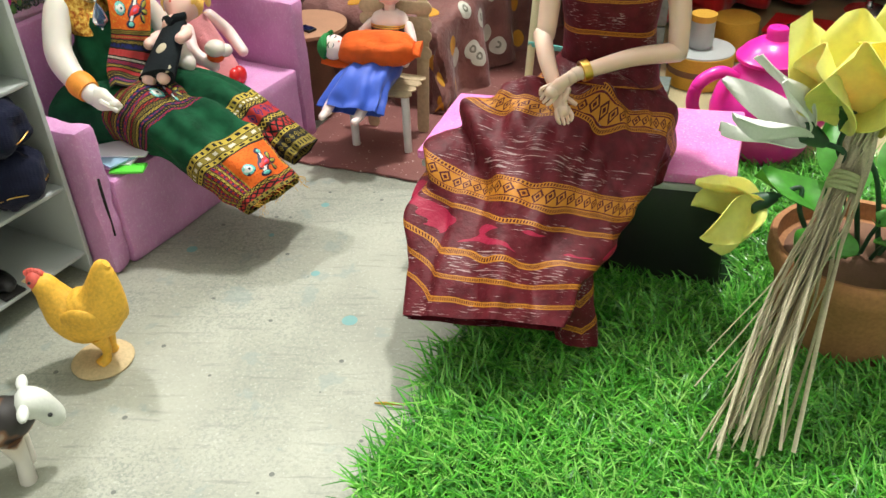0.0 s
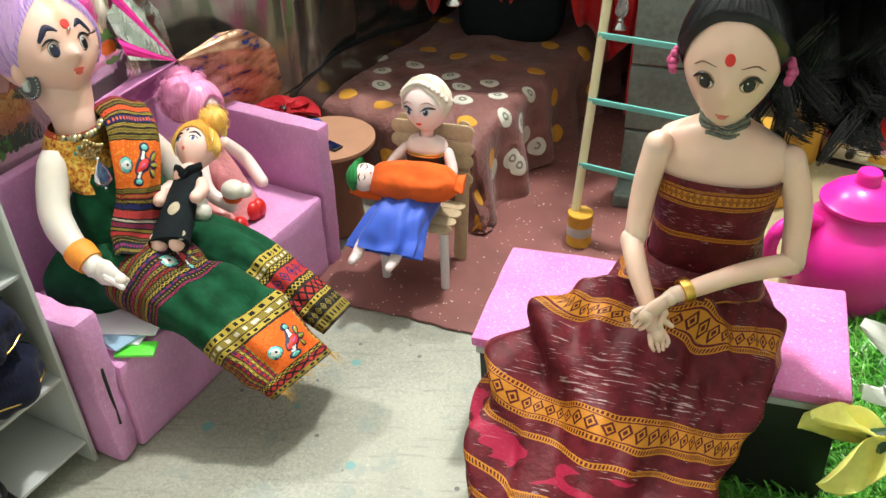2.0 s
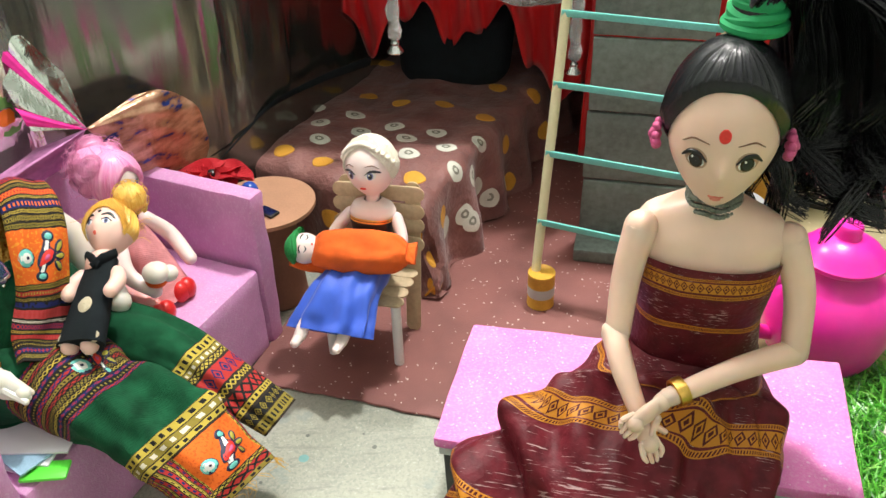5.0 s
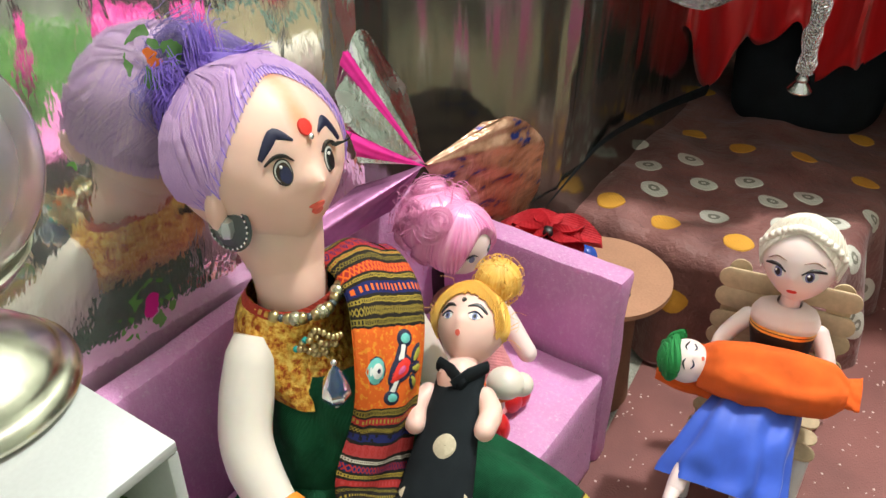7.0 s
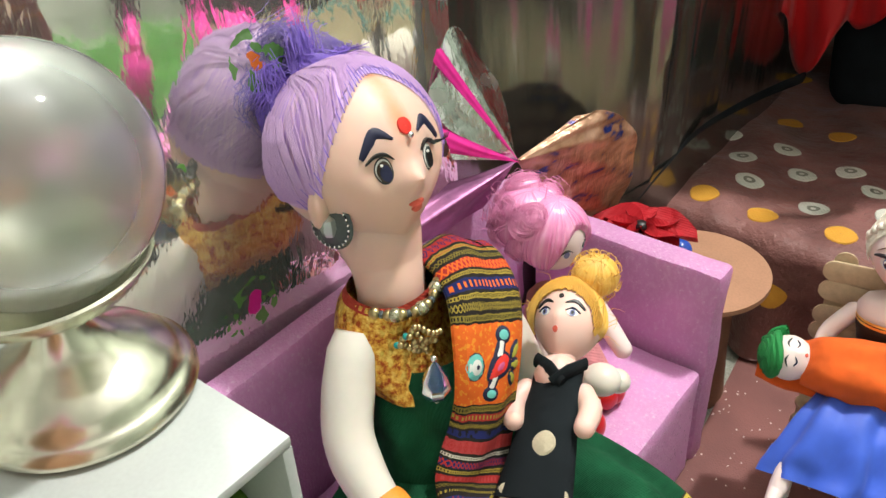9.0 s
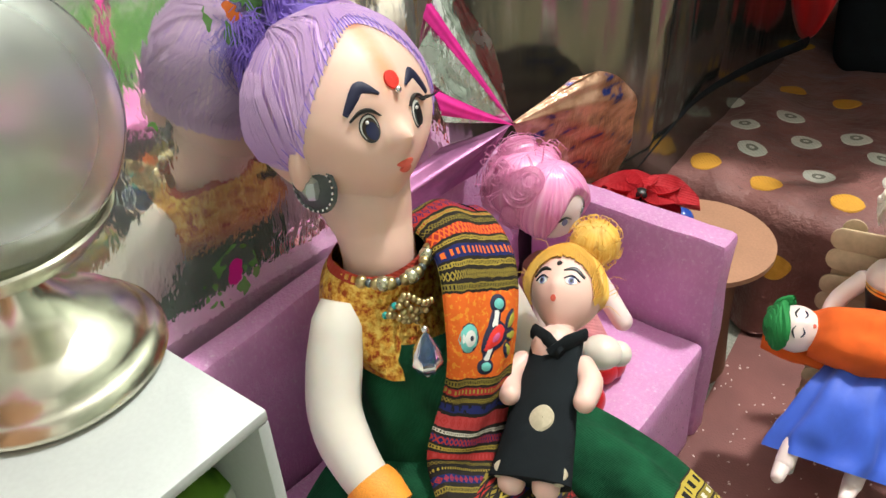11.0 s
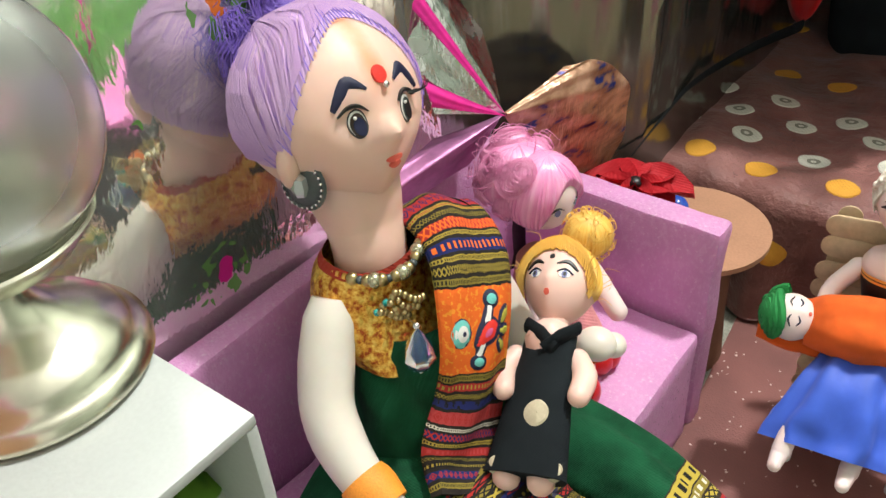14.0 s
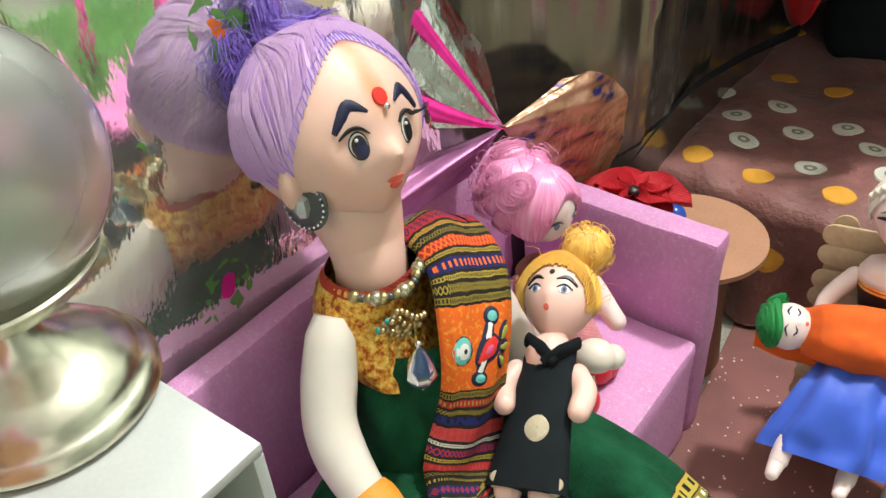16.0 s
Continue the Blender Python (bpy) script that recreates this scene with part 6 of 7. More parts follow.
    s.ball(sofa_at(0.137, -0.020, 0.0895), (0.0062, 0.006, 0.0042), ORANGE)
    s.ball(sofa_at(0.160, -0.040, 0.119), (0.0022, 0.0026, 0.0050), YELLOW_PETAL)
    return s


ROSE_CLOTH = cloth("rose_cloth", (0.70, 0.28, 0.30))
thing("doll", pink_doll(), None, "small doll with curled pink hair, rose dress and red shoes", "doll")


CX, CY = unit(arr(0.96, -0.28, 0)), unit(arr(0.28, 0.96, 0))


def chair_at(x, y, z):
    return arr(-0.0365, 0.5945, 0) + x * CX + y * CY + arr(0, 0, z)


def chair_doll():
    s = Shape()
    head = Head(chair_at(0.0010, 0.014, 0.1205), -CY + arr(-0.16, 0, 0.16), (-0.08, 0.10, 1), (0.0150, 0.0146, 0.0176), 0.26, 0.06)
    head.skull(s, PALE, 34)
    head.cap(s, HAIR_PALE, lambda az: 0.86 - 1.15 * min(1, abs(az) / 1.3) ** 2.0 - 0.3 * max(0, abs(az) - 1.3), 0.0012, 28)
    for k in range(34):
        a = -1.35 + 2.7 * k / 33
        s.ball(head.at(a, 1.00 - 0.42 * a * a, 0.0006 + 0.0006 * (k % 2)), (0.0021, 0.0020, 0.0016), HAIR_PALE, 8, 10)
    rnd = random.Random(12)
    for k in range(160):
        az = rnd.uniform(-1.5, 1.5)
        lo = 0.86 - 1.15 * min(1, abs(az) / 1.3) ** 2.0
        s.strands([smooth_path([head.at(az, lo, 0.0012), head.at(az * 1.25, lo + 0.35, 0.0020), head.at(az * 1.7, lo + 0.55, 0.0018)], 6)], 0.00022, HAIR_PALE)
    for k in (-1, 1):
        head.stroke(s, [(k * 0.78, 0.13), (k * 0.52, 0.25), (k * 0.22, 0.21)], 0.018, CARD_EDGE)
        head.spot(s, k * 0.43, -0.10, 0.215, 0.140, EYE_WHITE, 0.0002)
        head.spot(s, k * 0.41, -0.095, 0.125, 0.135, EYE_PALE, 0.0004)
        head.spot(s, k * 0.41, -0.095, 0.080, 0.092, BLACK, 0.0006)
        head.stroke(s, [(k * 0.84, 0.00), (k * 0.62, 0.050), (k * 0.40, 0.050), (k * 0.20, -0.05)], 0.050, BLACK, 0.0006)
        s.ball(head.at(k * 0.41 - 0.04, -0.05, 0.0007), 0.0005, EYE_WHITE, 6, 8)
    head.spot(s, 0.0, -0.58, 0.150, 0.052, RED_DOT, 0.0003)
    limb(s, [head.c - 0.012 * head.u, chair_at(0.001, 0.012, 0.100), chair_at(0.001, 0.011, 0.092)], [0.0042, 0.0040, 0.0055], PALE)
    loft(s, [(chair_at(0.001, 0.012, 0.1000), 0.0050, 0.0045, CX, CY), (chair_at(0.001, 0.0115, 0.0970), 0.0120, 0.0070, CX, CY), (chair_at(0.001, 0.011, 0.0930), 0.0140, 0.0088, CX, CY), (chair_at(0.001, 0.010, 0.088), 0.0134, 0.0088, CX, CY)], [(1, PALE, 0, 1)], 32, 16, 0)
    loft(s, [(chair_at(0.001, 0.010, 0.0915), 0.0138, 0.0090, CX, CY), (chair_at(0.001, 0.009, 0.0875), 0.0132, 0.0096, CX, CY), (chair_at(0.002, 0.006, 0.076), 0.0112, 0.0085, CX, CY), (chair_at(0.002, 0.004, 0.060), 0.0125, 0.0100, CX, CY)],
         [(0.09, GOLD, 0, 1), (0.14, BLACK, 0, 1), (0.24, GOLD, 0, 1), (1, BLACK, 0, 1)], 36, 44, 0)
    for k in (-1, 1):
        limb(s, [chair_at(k * 0.0145 + 0.001, 0.0105, 0.089), chair_at(k * 0.021, 0.002, 0.080), chair_at(k * 0.021, -0.012, 0.070)], [0.0038, 0.0036, 0.0030], PALE)
    # pleated blue skirt over the knees
    Zd = arr(0, 0, 1)
    loft(s, [(chair_at(0.001, 0.004, 0.064), 0.0135, 0.0105, CX, CY), (chair_at(0.000, -0.012, 0.064), 0.0165, 0.0115, CX, Zd), (chair_at(-0.003, -0.030, 0.062), 0.0195, 0.0105, CX, Zd - 0.3 * CY), (chair_at(-0.006, -0.043, 0.054), 0.0225, 0.0085, CX, Zd - 0.9 * CY), (chair_at(-0.007, -0.051, 0.047), 0.0240, 0.0075, CX, Zd - 1.0 * CY)],
         [(1, BLUE_SATIN, 0, 1)], 84, 44, 0.20, 9, 2.0)
    for x, y, z in ((-0.0225, -0.057, 0.0475), (0.001, -0.054, 0.0450)):
        limb(s, [chair_at(x + 0.004, -0.034, 0.058), chair_at(x + 0.001, y + 0.006, z + 0.004), chair_at(x, y, z)], [0.0042, 0.0036, 0.0036], PALE)
        limb(s, [chair_at(x, y + 0.001, z), chair_at(x - 0.001, y - 0.006, z - 0.0015)], [0.0035, 0.0026], PALE, 10, 1.0, 8)
    return s


thing("doll", chair_doll(), None, "small platinum-haired doll in blue satin skirt on the stick chair", "doll")


def swaddled_doll():
    s = Shape()
    a, b = arr(-0.0675, 0.5850, 0.0795), arr(-0.0140, 0.5740, 0.0815)
    ax = unit(b - a)
    up = unit(arr(0.0, -0.55, 0.83) - np.dot(arr(0.0, -0.55, 0.83), ax) * ax)
    head = Head(a - 0.004 * ax, up + 0.15 * ax, -ax, (0.0092, 0.0090, 0.0100), 0.25, 0.10)
    head.skull(s, PALE, 26)
    head.spot(s, 0.0, -0.48, 0.10, 0.07, LIP, 0.0003)
    for k in (-1, 1):
        head.stroke(s, [(k * 0.62, -0.06), (k * 0.42, -0.16), (k * 0.2, -0.06)], 0.04, BROW_BLUE)
        head.stroke(s, [(k * 0.70, 0.16), (k * 0.42, 0.28), (k * 0.18, 0.2)], 0.045, BLACK)
    # green yarn wound round the head
    for k in range(9):
        el = 0.55 + 0.10 * k
        s.tube([head.at(q, el + 0.12 * math.sin(q * 2 + k), 0.0012) for q in np.linspace(-math.pi, math.pi, 28)], 0.0015, HAIR_GREEN, 7, False)
    for k in range(4):
        s.tube([head.at(q * 0.5 + 1.2, 0.3 + 0.7 * math.sin(q), 0.0014 + 0.0012 * math.sin(3 * q + k)) for q in np.linspace(0, math.pi, 16)], 0.0015, HAIR_GREEN, 7, False)
    s.ball(head.c - ax * 0.004, (0.0085, 0.0085, 0.0085), HAIR_GREEN)
    w = np.cross(up, ax)
    loft(s, [(a + 0.001 * ax - 0.002 * up, 0.0090, 0.0060, w, up), (a + 0.007 * ax, 0.0110, 0.0100, w, up), (a + 0.020 * ax, 0.0132, 0.0122, w, up), (a + 0.036 * ax, 0.0130, 0.0122, w, up), (a + 0.050 * ax, 0.0112, 0.0105, w, up), (b + 0.002 * ax, 0.0060, 0.0060, w, up)],
         [(1, ORANGE, 0, 1)], 84, 60, 0.085, 5, 3.0, 2.1, True)
    # cloth lapped under the head and twisted at the foot
    loft(s, [(a - 0.016 * ax - 0.010 * up, 0.0075, 0.0018, w, up), (a - 0.004 * ax - 0.0095 * up, 0.0110, 0.0025, w, up), (a + 0.014 * ax - 0.0085 * up, 0.0120, 0.0040, w, up)], [(1, ORANGE, 0, 1)], 40, 24, 0.10, 5, 1.0, 2.2, True)
    loft(s, [(b - 0.002 * ax, 0.0055, 0.0050, w, up), (b + 0.003 * ax, 0.0062, 0.0030, w, up), (b + 0.007 * ax + 0.001 * up, 0.0070, 0.0024, w, up)], [(1, ORANGE, 0, 1)], 40, 14, 0.15, 5, 1.0, 2.2, True)
    return s


thing("baby_doll", swaddled_doll(), None, "swaddled baby doll in orange cloth with green yarn hair", "doll")


# ---- globe lamp on the shelf ----
GB = arr(-0.2540, 0.4225, 0.1864)
globe_lamp = thing("globe_lamp", None, Matrix.Translation(GB) @ Matrix.Scale(1.08, 4), "cloudy glass globe on a pale brass stand, on the white shelf", "lamp")
part("base", Shape().lathe([(0.0005, 0.0000), (0.0225, 0.0000), (0.0235, 0.0013), (0.0232, 0.0029), (0.0215, 0.0043), (0.0205, 0.0048), (0.0200, 0.0059), (0.0185, 0.0077), (0.0140, 0.0106), (0.0100, 0.0132),
                            (0.0075, 0.0157), (0.0058, 0.0184), (0.0052, 0.0205), (0.0060, 0.0214), (0.0066, 0.0223), (0.0060, 0.0233), (0.0005, 0.0235)], BRASS, n=64), globe_lamp)
part("cup", Shape().lathe([(0.0005, 0.0229), (0.0060, 0.0230), (0.0120, 0.0245), (0.0180, 0.0282), (0.0208, 0.0315), (0.0215, 0.0328), (0.0208, 0.0331), (0.0196, 0.0320), (0.0115, 0.0256), (0.0005, 0.0241)], BRASS, n=64), globe_lamp)
ball = Shape()
ball.ball((0.0012, 0.0030, 0.0496), 0.0246, GLASS, 40, 64)
part("glass_globe", ball, globe_lamp, "cloudy clear glass globe")

# ---- what stands in and on the shelf ----
def leaf_cloth():
    g = Graph("leaf_print_cloth", (0.1, 0.3, 0.03), 0.8, 0.0, Specular_IOR_Level=0.2)
    vec = g.coords()
    n = g.noise(vec, 75, 2)
    g.put("Base Color", g.ramp(n, [(0.30, (0.03, 0.09, 0.008)), (0.45, (0.14, 0.30, 0.03)), (0.56, (0.16, 0.34, 0.04)), (0.60, (0.66, 0.68, 0.60))]))
    g.bump(g.noise(vec, 400), 0.3, 0.0005)
    return g.mat


LEAF_PRINT = leaf_cloth()


def lump(c, r, mat, seed, amount=0.18):
    s = Shape()
    rows = []
    for a in np.linspace(0.02, math.pi - 0.02, 26):
        row = []
        for q in np.linspace(0, 2 * math.pi, 40, endpoint=False):
            d = arr(math.sin(a) * math.cos(q), math.sin(a) * math.sin(q), math.cos(a))
            k = 1 + amount * noise.noise(Vector(d * 1.8) + Vector((seed, 0, 0))) + 0.3 * amount * math.sin(6 * q + seed)
            row.append(arr(*c) + d * np.array(r) * k)
        rows.append(row)
    s.grid(rows, mat, True)
    return s


pillow = thing("black_pillow", None, frame_at((0.024, 0.858, 0.058), (0.98, -0.17, 0)) @ Matrix.Rotation(radians(-14), 4, "X"), "large plain black pillow propped at the bed's head", "pillow")
rows = []
for a in np.linspace(0.02, math.pi - 0.02, 34):
    row = []
    for q in np.linspace(0, 2 * math.pi, 56, endpoint=False):
        x, y, z = math.sin(a) * math.cos(q), math.cos(a), math.sin(a) * math.sin(q)
        x, z = math.copysign(abs(x) ** 0.62, x), math.copysign(abs(z) ** 0.62, z)
        k = 1 + 0.06 * noise.noise(Vector((x * 2, z * 2, 5)))
        row.append((0.049 * x * k, 0.021 * y * k, 0.046 + 0.046 * z * k))
    rows.append(row)
part("cover", Shape().grid(rows, BLACK_FELT, True), pillow)
thing("folded_cloth", lump((-0.034, 0.024, 0.154), (0.029, 0.023, 0.0245), LEAF_PRINT, 2.0, 0.24), CRATE, "crumpled green leaf-print cloth in the white shelf", "cloth")
cushion = thing("navy_cushion", None, CRATE, "dark navy stuffed cushion with gold trim on the shelf", "cushion", "navy cushions")
part("stuffing", lump((-0.028, 0.008, 0.081), (0.021, 0.018, 0.0165), NAVY, 3.0), cushion)
part("trim", Shape().tube([arr(-0.028 + 0.0200 * math.cos(q), 0.008 + 0.0172 * math.sin(q), 0.076 + 0.001 * math.sin(5 * q)) for q in np.linspace(0, 2 * math.pi, 40)], 0.0004, GOLD, 6), cushion, "gold braid trim")
cushion = thing("navy_cushion", None, CRATE, "dark navy stuffed cushion lying on another cushion", "cushion", "navy cushions")
part("stuffing", lump((-0.030, 0.006, 0.112), (0.020, 0.018, 0.0160), NAVY, 6.0), cushion)
part("trim", Shape().tube([arr(-0.030 + 0.0190 * math.cos(q), 0.006 + 0.0172 * math.sin(q), 0.107 + 0.001 * math.sin(5 * q)) for q in np.linspace(0, 2 * math.pi, 40)], 0.0004, GOLD, 6), cushion, "gold braid trim")
for k, x in enumerate((-0.052, -0.072)):
    shoe = thing("black_shoe", None, CRATE @ Matrix.Translation((x, 0.016, 0.0174)) @ Matrix.Rotation(radians(10 * k - 4), 4, "Z"), "tiny black doll shoe on the lowest shelf", "shoe", "black shoes")
    part("upper", lump((0, 0, 0.0062), (0.0068, 0.0150, 0.0056), BLACK, 1.0 + k, 0.10), shoe)
    part("sole", Shape().slab((0.0135, 0.0300, 0.0014), (0, 0, 0.0008), DARK, 0.0005), shoe)
box = thing("keepsake_box", None, frame_at((-0.2290, 0.3715, -0.0088), (0.775, -0.632, 0)), "cardboard box with pink foam rim and white card lid", "box")
part("body", Shape().slab((0.048, 0.042, 0.040), (0, -0.023, 0.2152), CARD, 0.0015, 4, 0.0005), box)
part("rim", Shape().slab((0.050, 0.044, 0.006), (0, -0.023, 0.2382), HOT_FOAM, 0.0015, 4, 0.0005), box, "pink glitter foam rim")
part("lid", Shape().slab((0.046, 0.036, 0.0012), (0, -0.0255, 0.2420), WHITE, 0.0004), box, "white card lid with grey smudges")

# ---- papers on the sofa seat ----
PAPER = plain("white_paper", (0.78, 0.79, 0.82), 0.7, 0.0, 30, 0.03, 0.02)
for k, (a, c) in enumerate(((0.10, PAPER), (0.28, PAPER), (-0.22, plain("blue_cover", (0.30, 0.48, 0.62), 0.5)), (0.42, PAPER))):
    m = SOFA @ Matrix.Translation((0.036 + 0.002 * k, 0.030 - 0.002 * k, 0.0620 + 0.0013 * k)) @ Matrix.Rotation(a, 4, "Z")
    rows = [[(x, y, 0.0005 * math.sin(40 * x + k) + t) for x, t in zip(list(np.linspace(-0.016, 0.016, 9)) + list(np.linspace(0.016, -0.016, 9)), [0.0009] * 9 + [0.0] * 9)] for y in np.linspace(-0.024, 0.024, 8)]
    thing("paper_sheet", Shape().grid(rows, c, True, None, True), m, "loose white paper sheet lying on the sofa seat" if c is PAPER else "blue paper cover among the loose sheets", "paper", "papers on the sofa")
clip = Shape().slab((0.011, 0.021, 0.0022), (0, 0, 0.0011), plain("lime_plastic", (0.12, 0.75, 0.06), 0.35), 0.001)
thing("lime_tag", clip, SOFA @ Matrix.Translation((0.0275, 0.001, 0.0612)) @ Matrix.Rotation(0.5, 4, "Z"), "bright lime plastic tag at the seat's edge", "tag")

# ---- on the round table ----
flower = thing("red_flower", None, Matrix.Translation((-0.1340, 0.6430, 0.0750)), "red fabric flower with drooping petals on the cardboard table", "flower")


def petal(length, width, mat, curl=0.4, cup=0.25, tip=0.25, thick=0.0005, seed=0.0):
    """A thin curled petal or leaf along +x, rising by curl."""
    rows = []
    for t in np.linspace(0, 1, 14):
        w = width * (math.sin(math.pi * min(1, t ** 0.75 * (1 - tip * 0.3) + 0.04)) ** 0.8 + 0.02)
        row = []
        for k in list(np.linspace(-1, 1, 9)):
            z = curl * length * t * t + cup * width * k * k + 0.04 * length * math.sin(7 * t + 3 * k + seed)
            row.append((length * t, w * k, z))
        row += [(x, y, z - thick) for x, y, z in row[::-1]]
        rows.append(row)
    return Shape().grid(rows, mat, True, None, True)


RED_CLOTH = cloth("red_petal_cloth", (0.40, 0.012, 0.02), 2600, 0.55)
for k in range(6):
    part("petal", petal(0.024, 0.0125, RED_CLOTH, -0.42, 0.35, 0.3, 0.0005, k), flower, "", Matrix.Translation((0, 0, 0.023)) @ Matrix.Rotation(k * 1.05, 4, "Z") @ Matrix.Rotation(radians(-14 + 9 * (k % 3)), 4, "Y"))
part("stem", Shape().tube([(0, 0, 0.0), (0.001, 0, 0.012), (0, 0, 0.023)], 0.0015, LEAF, 8), flower)
part("heart", Shape().ball((0, 0, 0.0245), (0.0035, 0.0035, 0.0025), BLACK), flower)
thing("blue_ball", Shape().ball((0, 0, 0.0058), 0.0058, plain("blue_plastic", (0.03, 0.09, 0.45), 0.2)), Matrix.Translation((-0.1150, 0.6530, 0.0750)), "small glossy blue ball on the cardboard table", "ball")
phone = thing("toy_phone", None, Matrix.Translation((-0.1010, 0.6330, 0.0752)) @ Matrix.Rotation(0.9, 4, "Z"), "tiny black toy phone lying on the table", "phone")
case = part("case", Shape().slab((0.008, 0.014, 0.0018), (0, 0, 0.001), BLACK, 0.0006), phone)
part("screen", Shape().slab((0.0066, 0.0115, 0.0004), (0, 0, 0.0021), EYE_BLUE, 0.0001), case)


# ---- silver garlands and crystal drops ----
def tinsel_mat():
    g = Graph("silver_tinsel", (0.75, 0.75, 0.76), 0.25, 1.0)
    vec = g.coords()
    c = g.cells(vec, 900)
    g.put("Base Color", g.ramp(c, [(0.05, (0.08, 0.08, 0.09)), (0.25, (0.55, 0.55, 0.56)), (0.6, (0.95, 0.95, 0.97))]))
    g.bump(c, 1.0, 0.003)
    return g.mat


TINSEL = tinsel_mat()
swags = thing("tinsel_garland", None, None, "crinkled silver tinsel garland hung in swags before the bed", "garland")


def swag(pts, width):
    path = smooth_path(pts, 46)
    rows = []
    for i, p in enumerate(path):
        t = unit(path[min(i + 1, 45)] - path[max(i - 1, 0)])
        a = unit(np.cross(t, arr(0, 1, 0)))
        tw = 0.5 * math.sin(i * 0.4)
        b = unit(a * math.cos(tw) + arr(0, 1, 0) * math.sin(tw))
        rows.append([p + b * width * k + arr(0, 0.0006, 0) * math.sin(i * 2.3 + k * 4) for k in (-1, -0.5, 0, 0.5, 1, 0.5, 0, -0.5)])
    for r in rows:
        for j in (5, 6, 7):
            r[j] = r[j] + arr(0, 0.0012, 0)
    return Shape().grid(rows, TINSEL, True)


part("swag", swag([(-0.112, 0.745, 0.235), (-0.100, 0.742, 0.196), (-0.070, 0.740, 0.180), (-0.040, 0.740, 0.196), (-0.022, 0.740, 0.228)], 0.0045), swags)
part("swag", swag([(-0.002, 0.740, 0.228), (0.016, 0.740, 0.203), (0.044, 0.740, 0.182), (0.078, 0.740, 0.171), (0.112, 0.740, 0.185), (0.125, 0.742, 0.23)], 0.0065), swags)
for x, y, z, top in ((-0.019, 0.720, 0.1445, 0.30), (0.1015, 0.722, 0.1250, 0.30)):
    drop = thing("crystal_drop", None, Matrix.Translation((x, y, z)), "hanging silver tinsel strand ending in a clear bell", "crystal drop", "crystal drops")
    part("strand", Shape().tube([(0.0006 * math.sin(k * 1.3), 0, 0.010 + (top - z - 0.010) * k / 30) for k in range(31)], [0.0042 + 0.0008 * math.sin(k * 2.1) for k in range(31)], TINSEL, 10), drop)
    part("bell", Shape().lathe([(0.0055, 0.0), (0.0058, 0.0008), (0.0042, 0.0032), (0.0026, 0.0050), (0.0032, 0.0066), (0.0024, 0.0080), (0.0014, 0.0092), (0.0026, 0.0106), (0.0005, 0.0120)], SILVER, n=18), drop, "clear silver bell")

# ---- teapot ----
POT = Matrix.Translation((0.2340, 0.5660, 0.0030))
teapot = thing("teapot", None, POT, "bright magenta plastic toy teapot on the cream sheet", "teapot")
part("body", Shape().lathe([(0.0005, 0.0), (0.0240, 0.0), (0.0275, 0.0020), (0.0330, 0.0120), (0.0368, 0.0250), (0.0372, 0.0360), (0.0345, 0.0480), (0.0285, 0.0580), (0.0225, 0.0635), (0.0195, 0.0680), (0.0190, 0.0725), (0.0005, 0.0730)], MAGENTA, n=64), teapot)
lid = part("lid", Shape().lathe([(0.0235, 0.0715), (0.0245, 0.0725), (0.0245, 0.0745), (0.0225, 0.0760), (0.0195, 0.0800), (0.0125, 0.0850), (0.0075, 0.0866), (0.0005, 0.0870)], MAGENTA, n=64), teapot)
part("knob", Shape().lathe([(0.0005, 0.0860), (0.0075, 0.0864), (0.0068, 0.0885), (0.0072, 0.0925), (0.0062, 0.0942), (0.0005, 0.0945)], MAGENTA, n=40), lid)
part("handle", Shape().tube(smooth_path([(-0.0225, -0.004, 0.0585), (-0.0360, -0.008, 0.0660), (-0.0500, -0.012, 0.0600), (-0.0530, -0.012, 0.0450), (-0.0460, -0.010, 0.0300), (-0.0345, -0.006, 0.0230)], 30), 0.0045, MAGENTA, 16), teapot)
part("spout", Shape().tube(smooth_path([(0.0300, 0.004, 0.0240), (0.0440, 0.006, 0.0340), (0.0540, 0.008, 0.0500), (0.0620, 0.009, 0.0640)], 20), list(np.linspace(0.0125, 0.0052, 20)), MAGENTA, 20), teapot)

# ---- toy hen ----
HEN_BODY = plain("hen_yellow", (0.86, 0.47, 0.05), 0.6, 0.0, 160, 0.2, 0.4)
HEN_BASE = plain("hen_base", (0.62, 0.47, 0.26), 0.7, 0.0, 160, 0.15, 0.4)
COMB = plain("comb_red", (0.78, 0.13, 0.10), 0.5)
HEN = frame_at((-0.1655, 0.3365, 0.0), (-0.98, 0.05, 0)) @ Matrix.Scale(1.10, 4)
hen = thing("toy_hen", None, HEN, "yellow plastic hen with red comb on a round base", "toy hen")
hb = Shape()
rows = []
outline = ((-0.0165, 0.0600, 0.0022, 0.0016), (-0.0142, 0.0575, 0.0046, 0.0034), (-0.0125, 0.0510, 0.0070, 0.0052), (-0.0105, 0.0430, 0.0096, 0.0076), (-0.0075, 0.0360, 0.0132, 0.0104), (-0.0015, 0.0305, 0.0142, 0.0122),
           (0.0055, 0.0285, 0.0140, 0.0122), (0.0105, 0.0315, 0.0118, 0.0102), (0.0140, 0.0375, 0.0088, 0.0078), (0.0165, 0.0430, 0.0068, 0.0062), (0.0185, 0.0475, 0.0058, 0.0054), (0.0205, 0.0505, 0.0030, 0.0030))
spine = smooth_path([arr(x, 0, z) for x, z, _, _ in outline], 48)
deep = np.interp(np.linspace(0, 1, 48), np.linspace(0, 1, 12), [o[2] for o in outline])
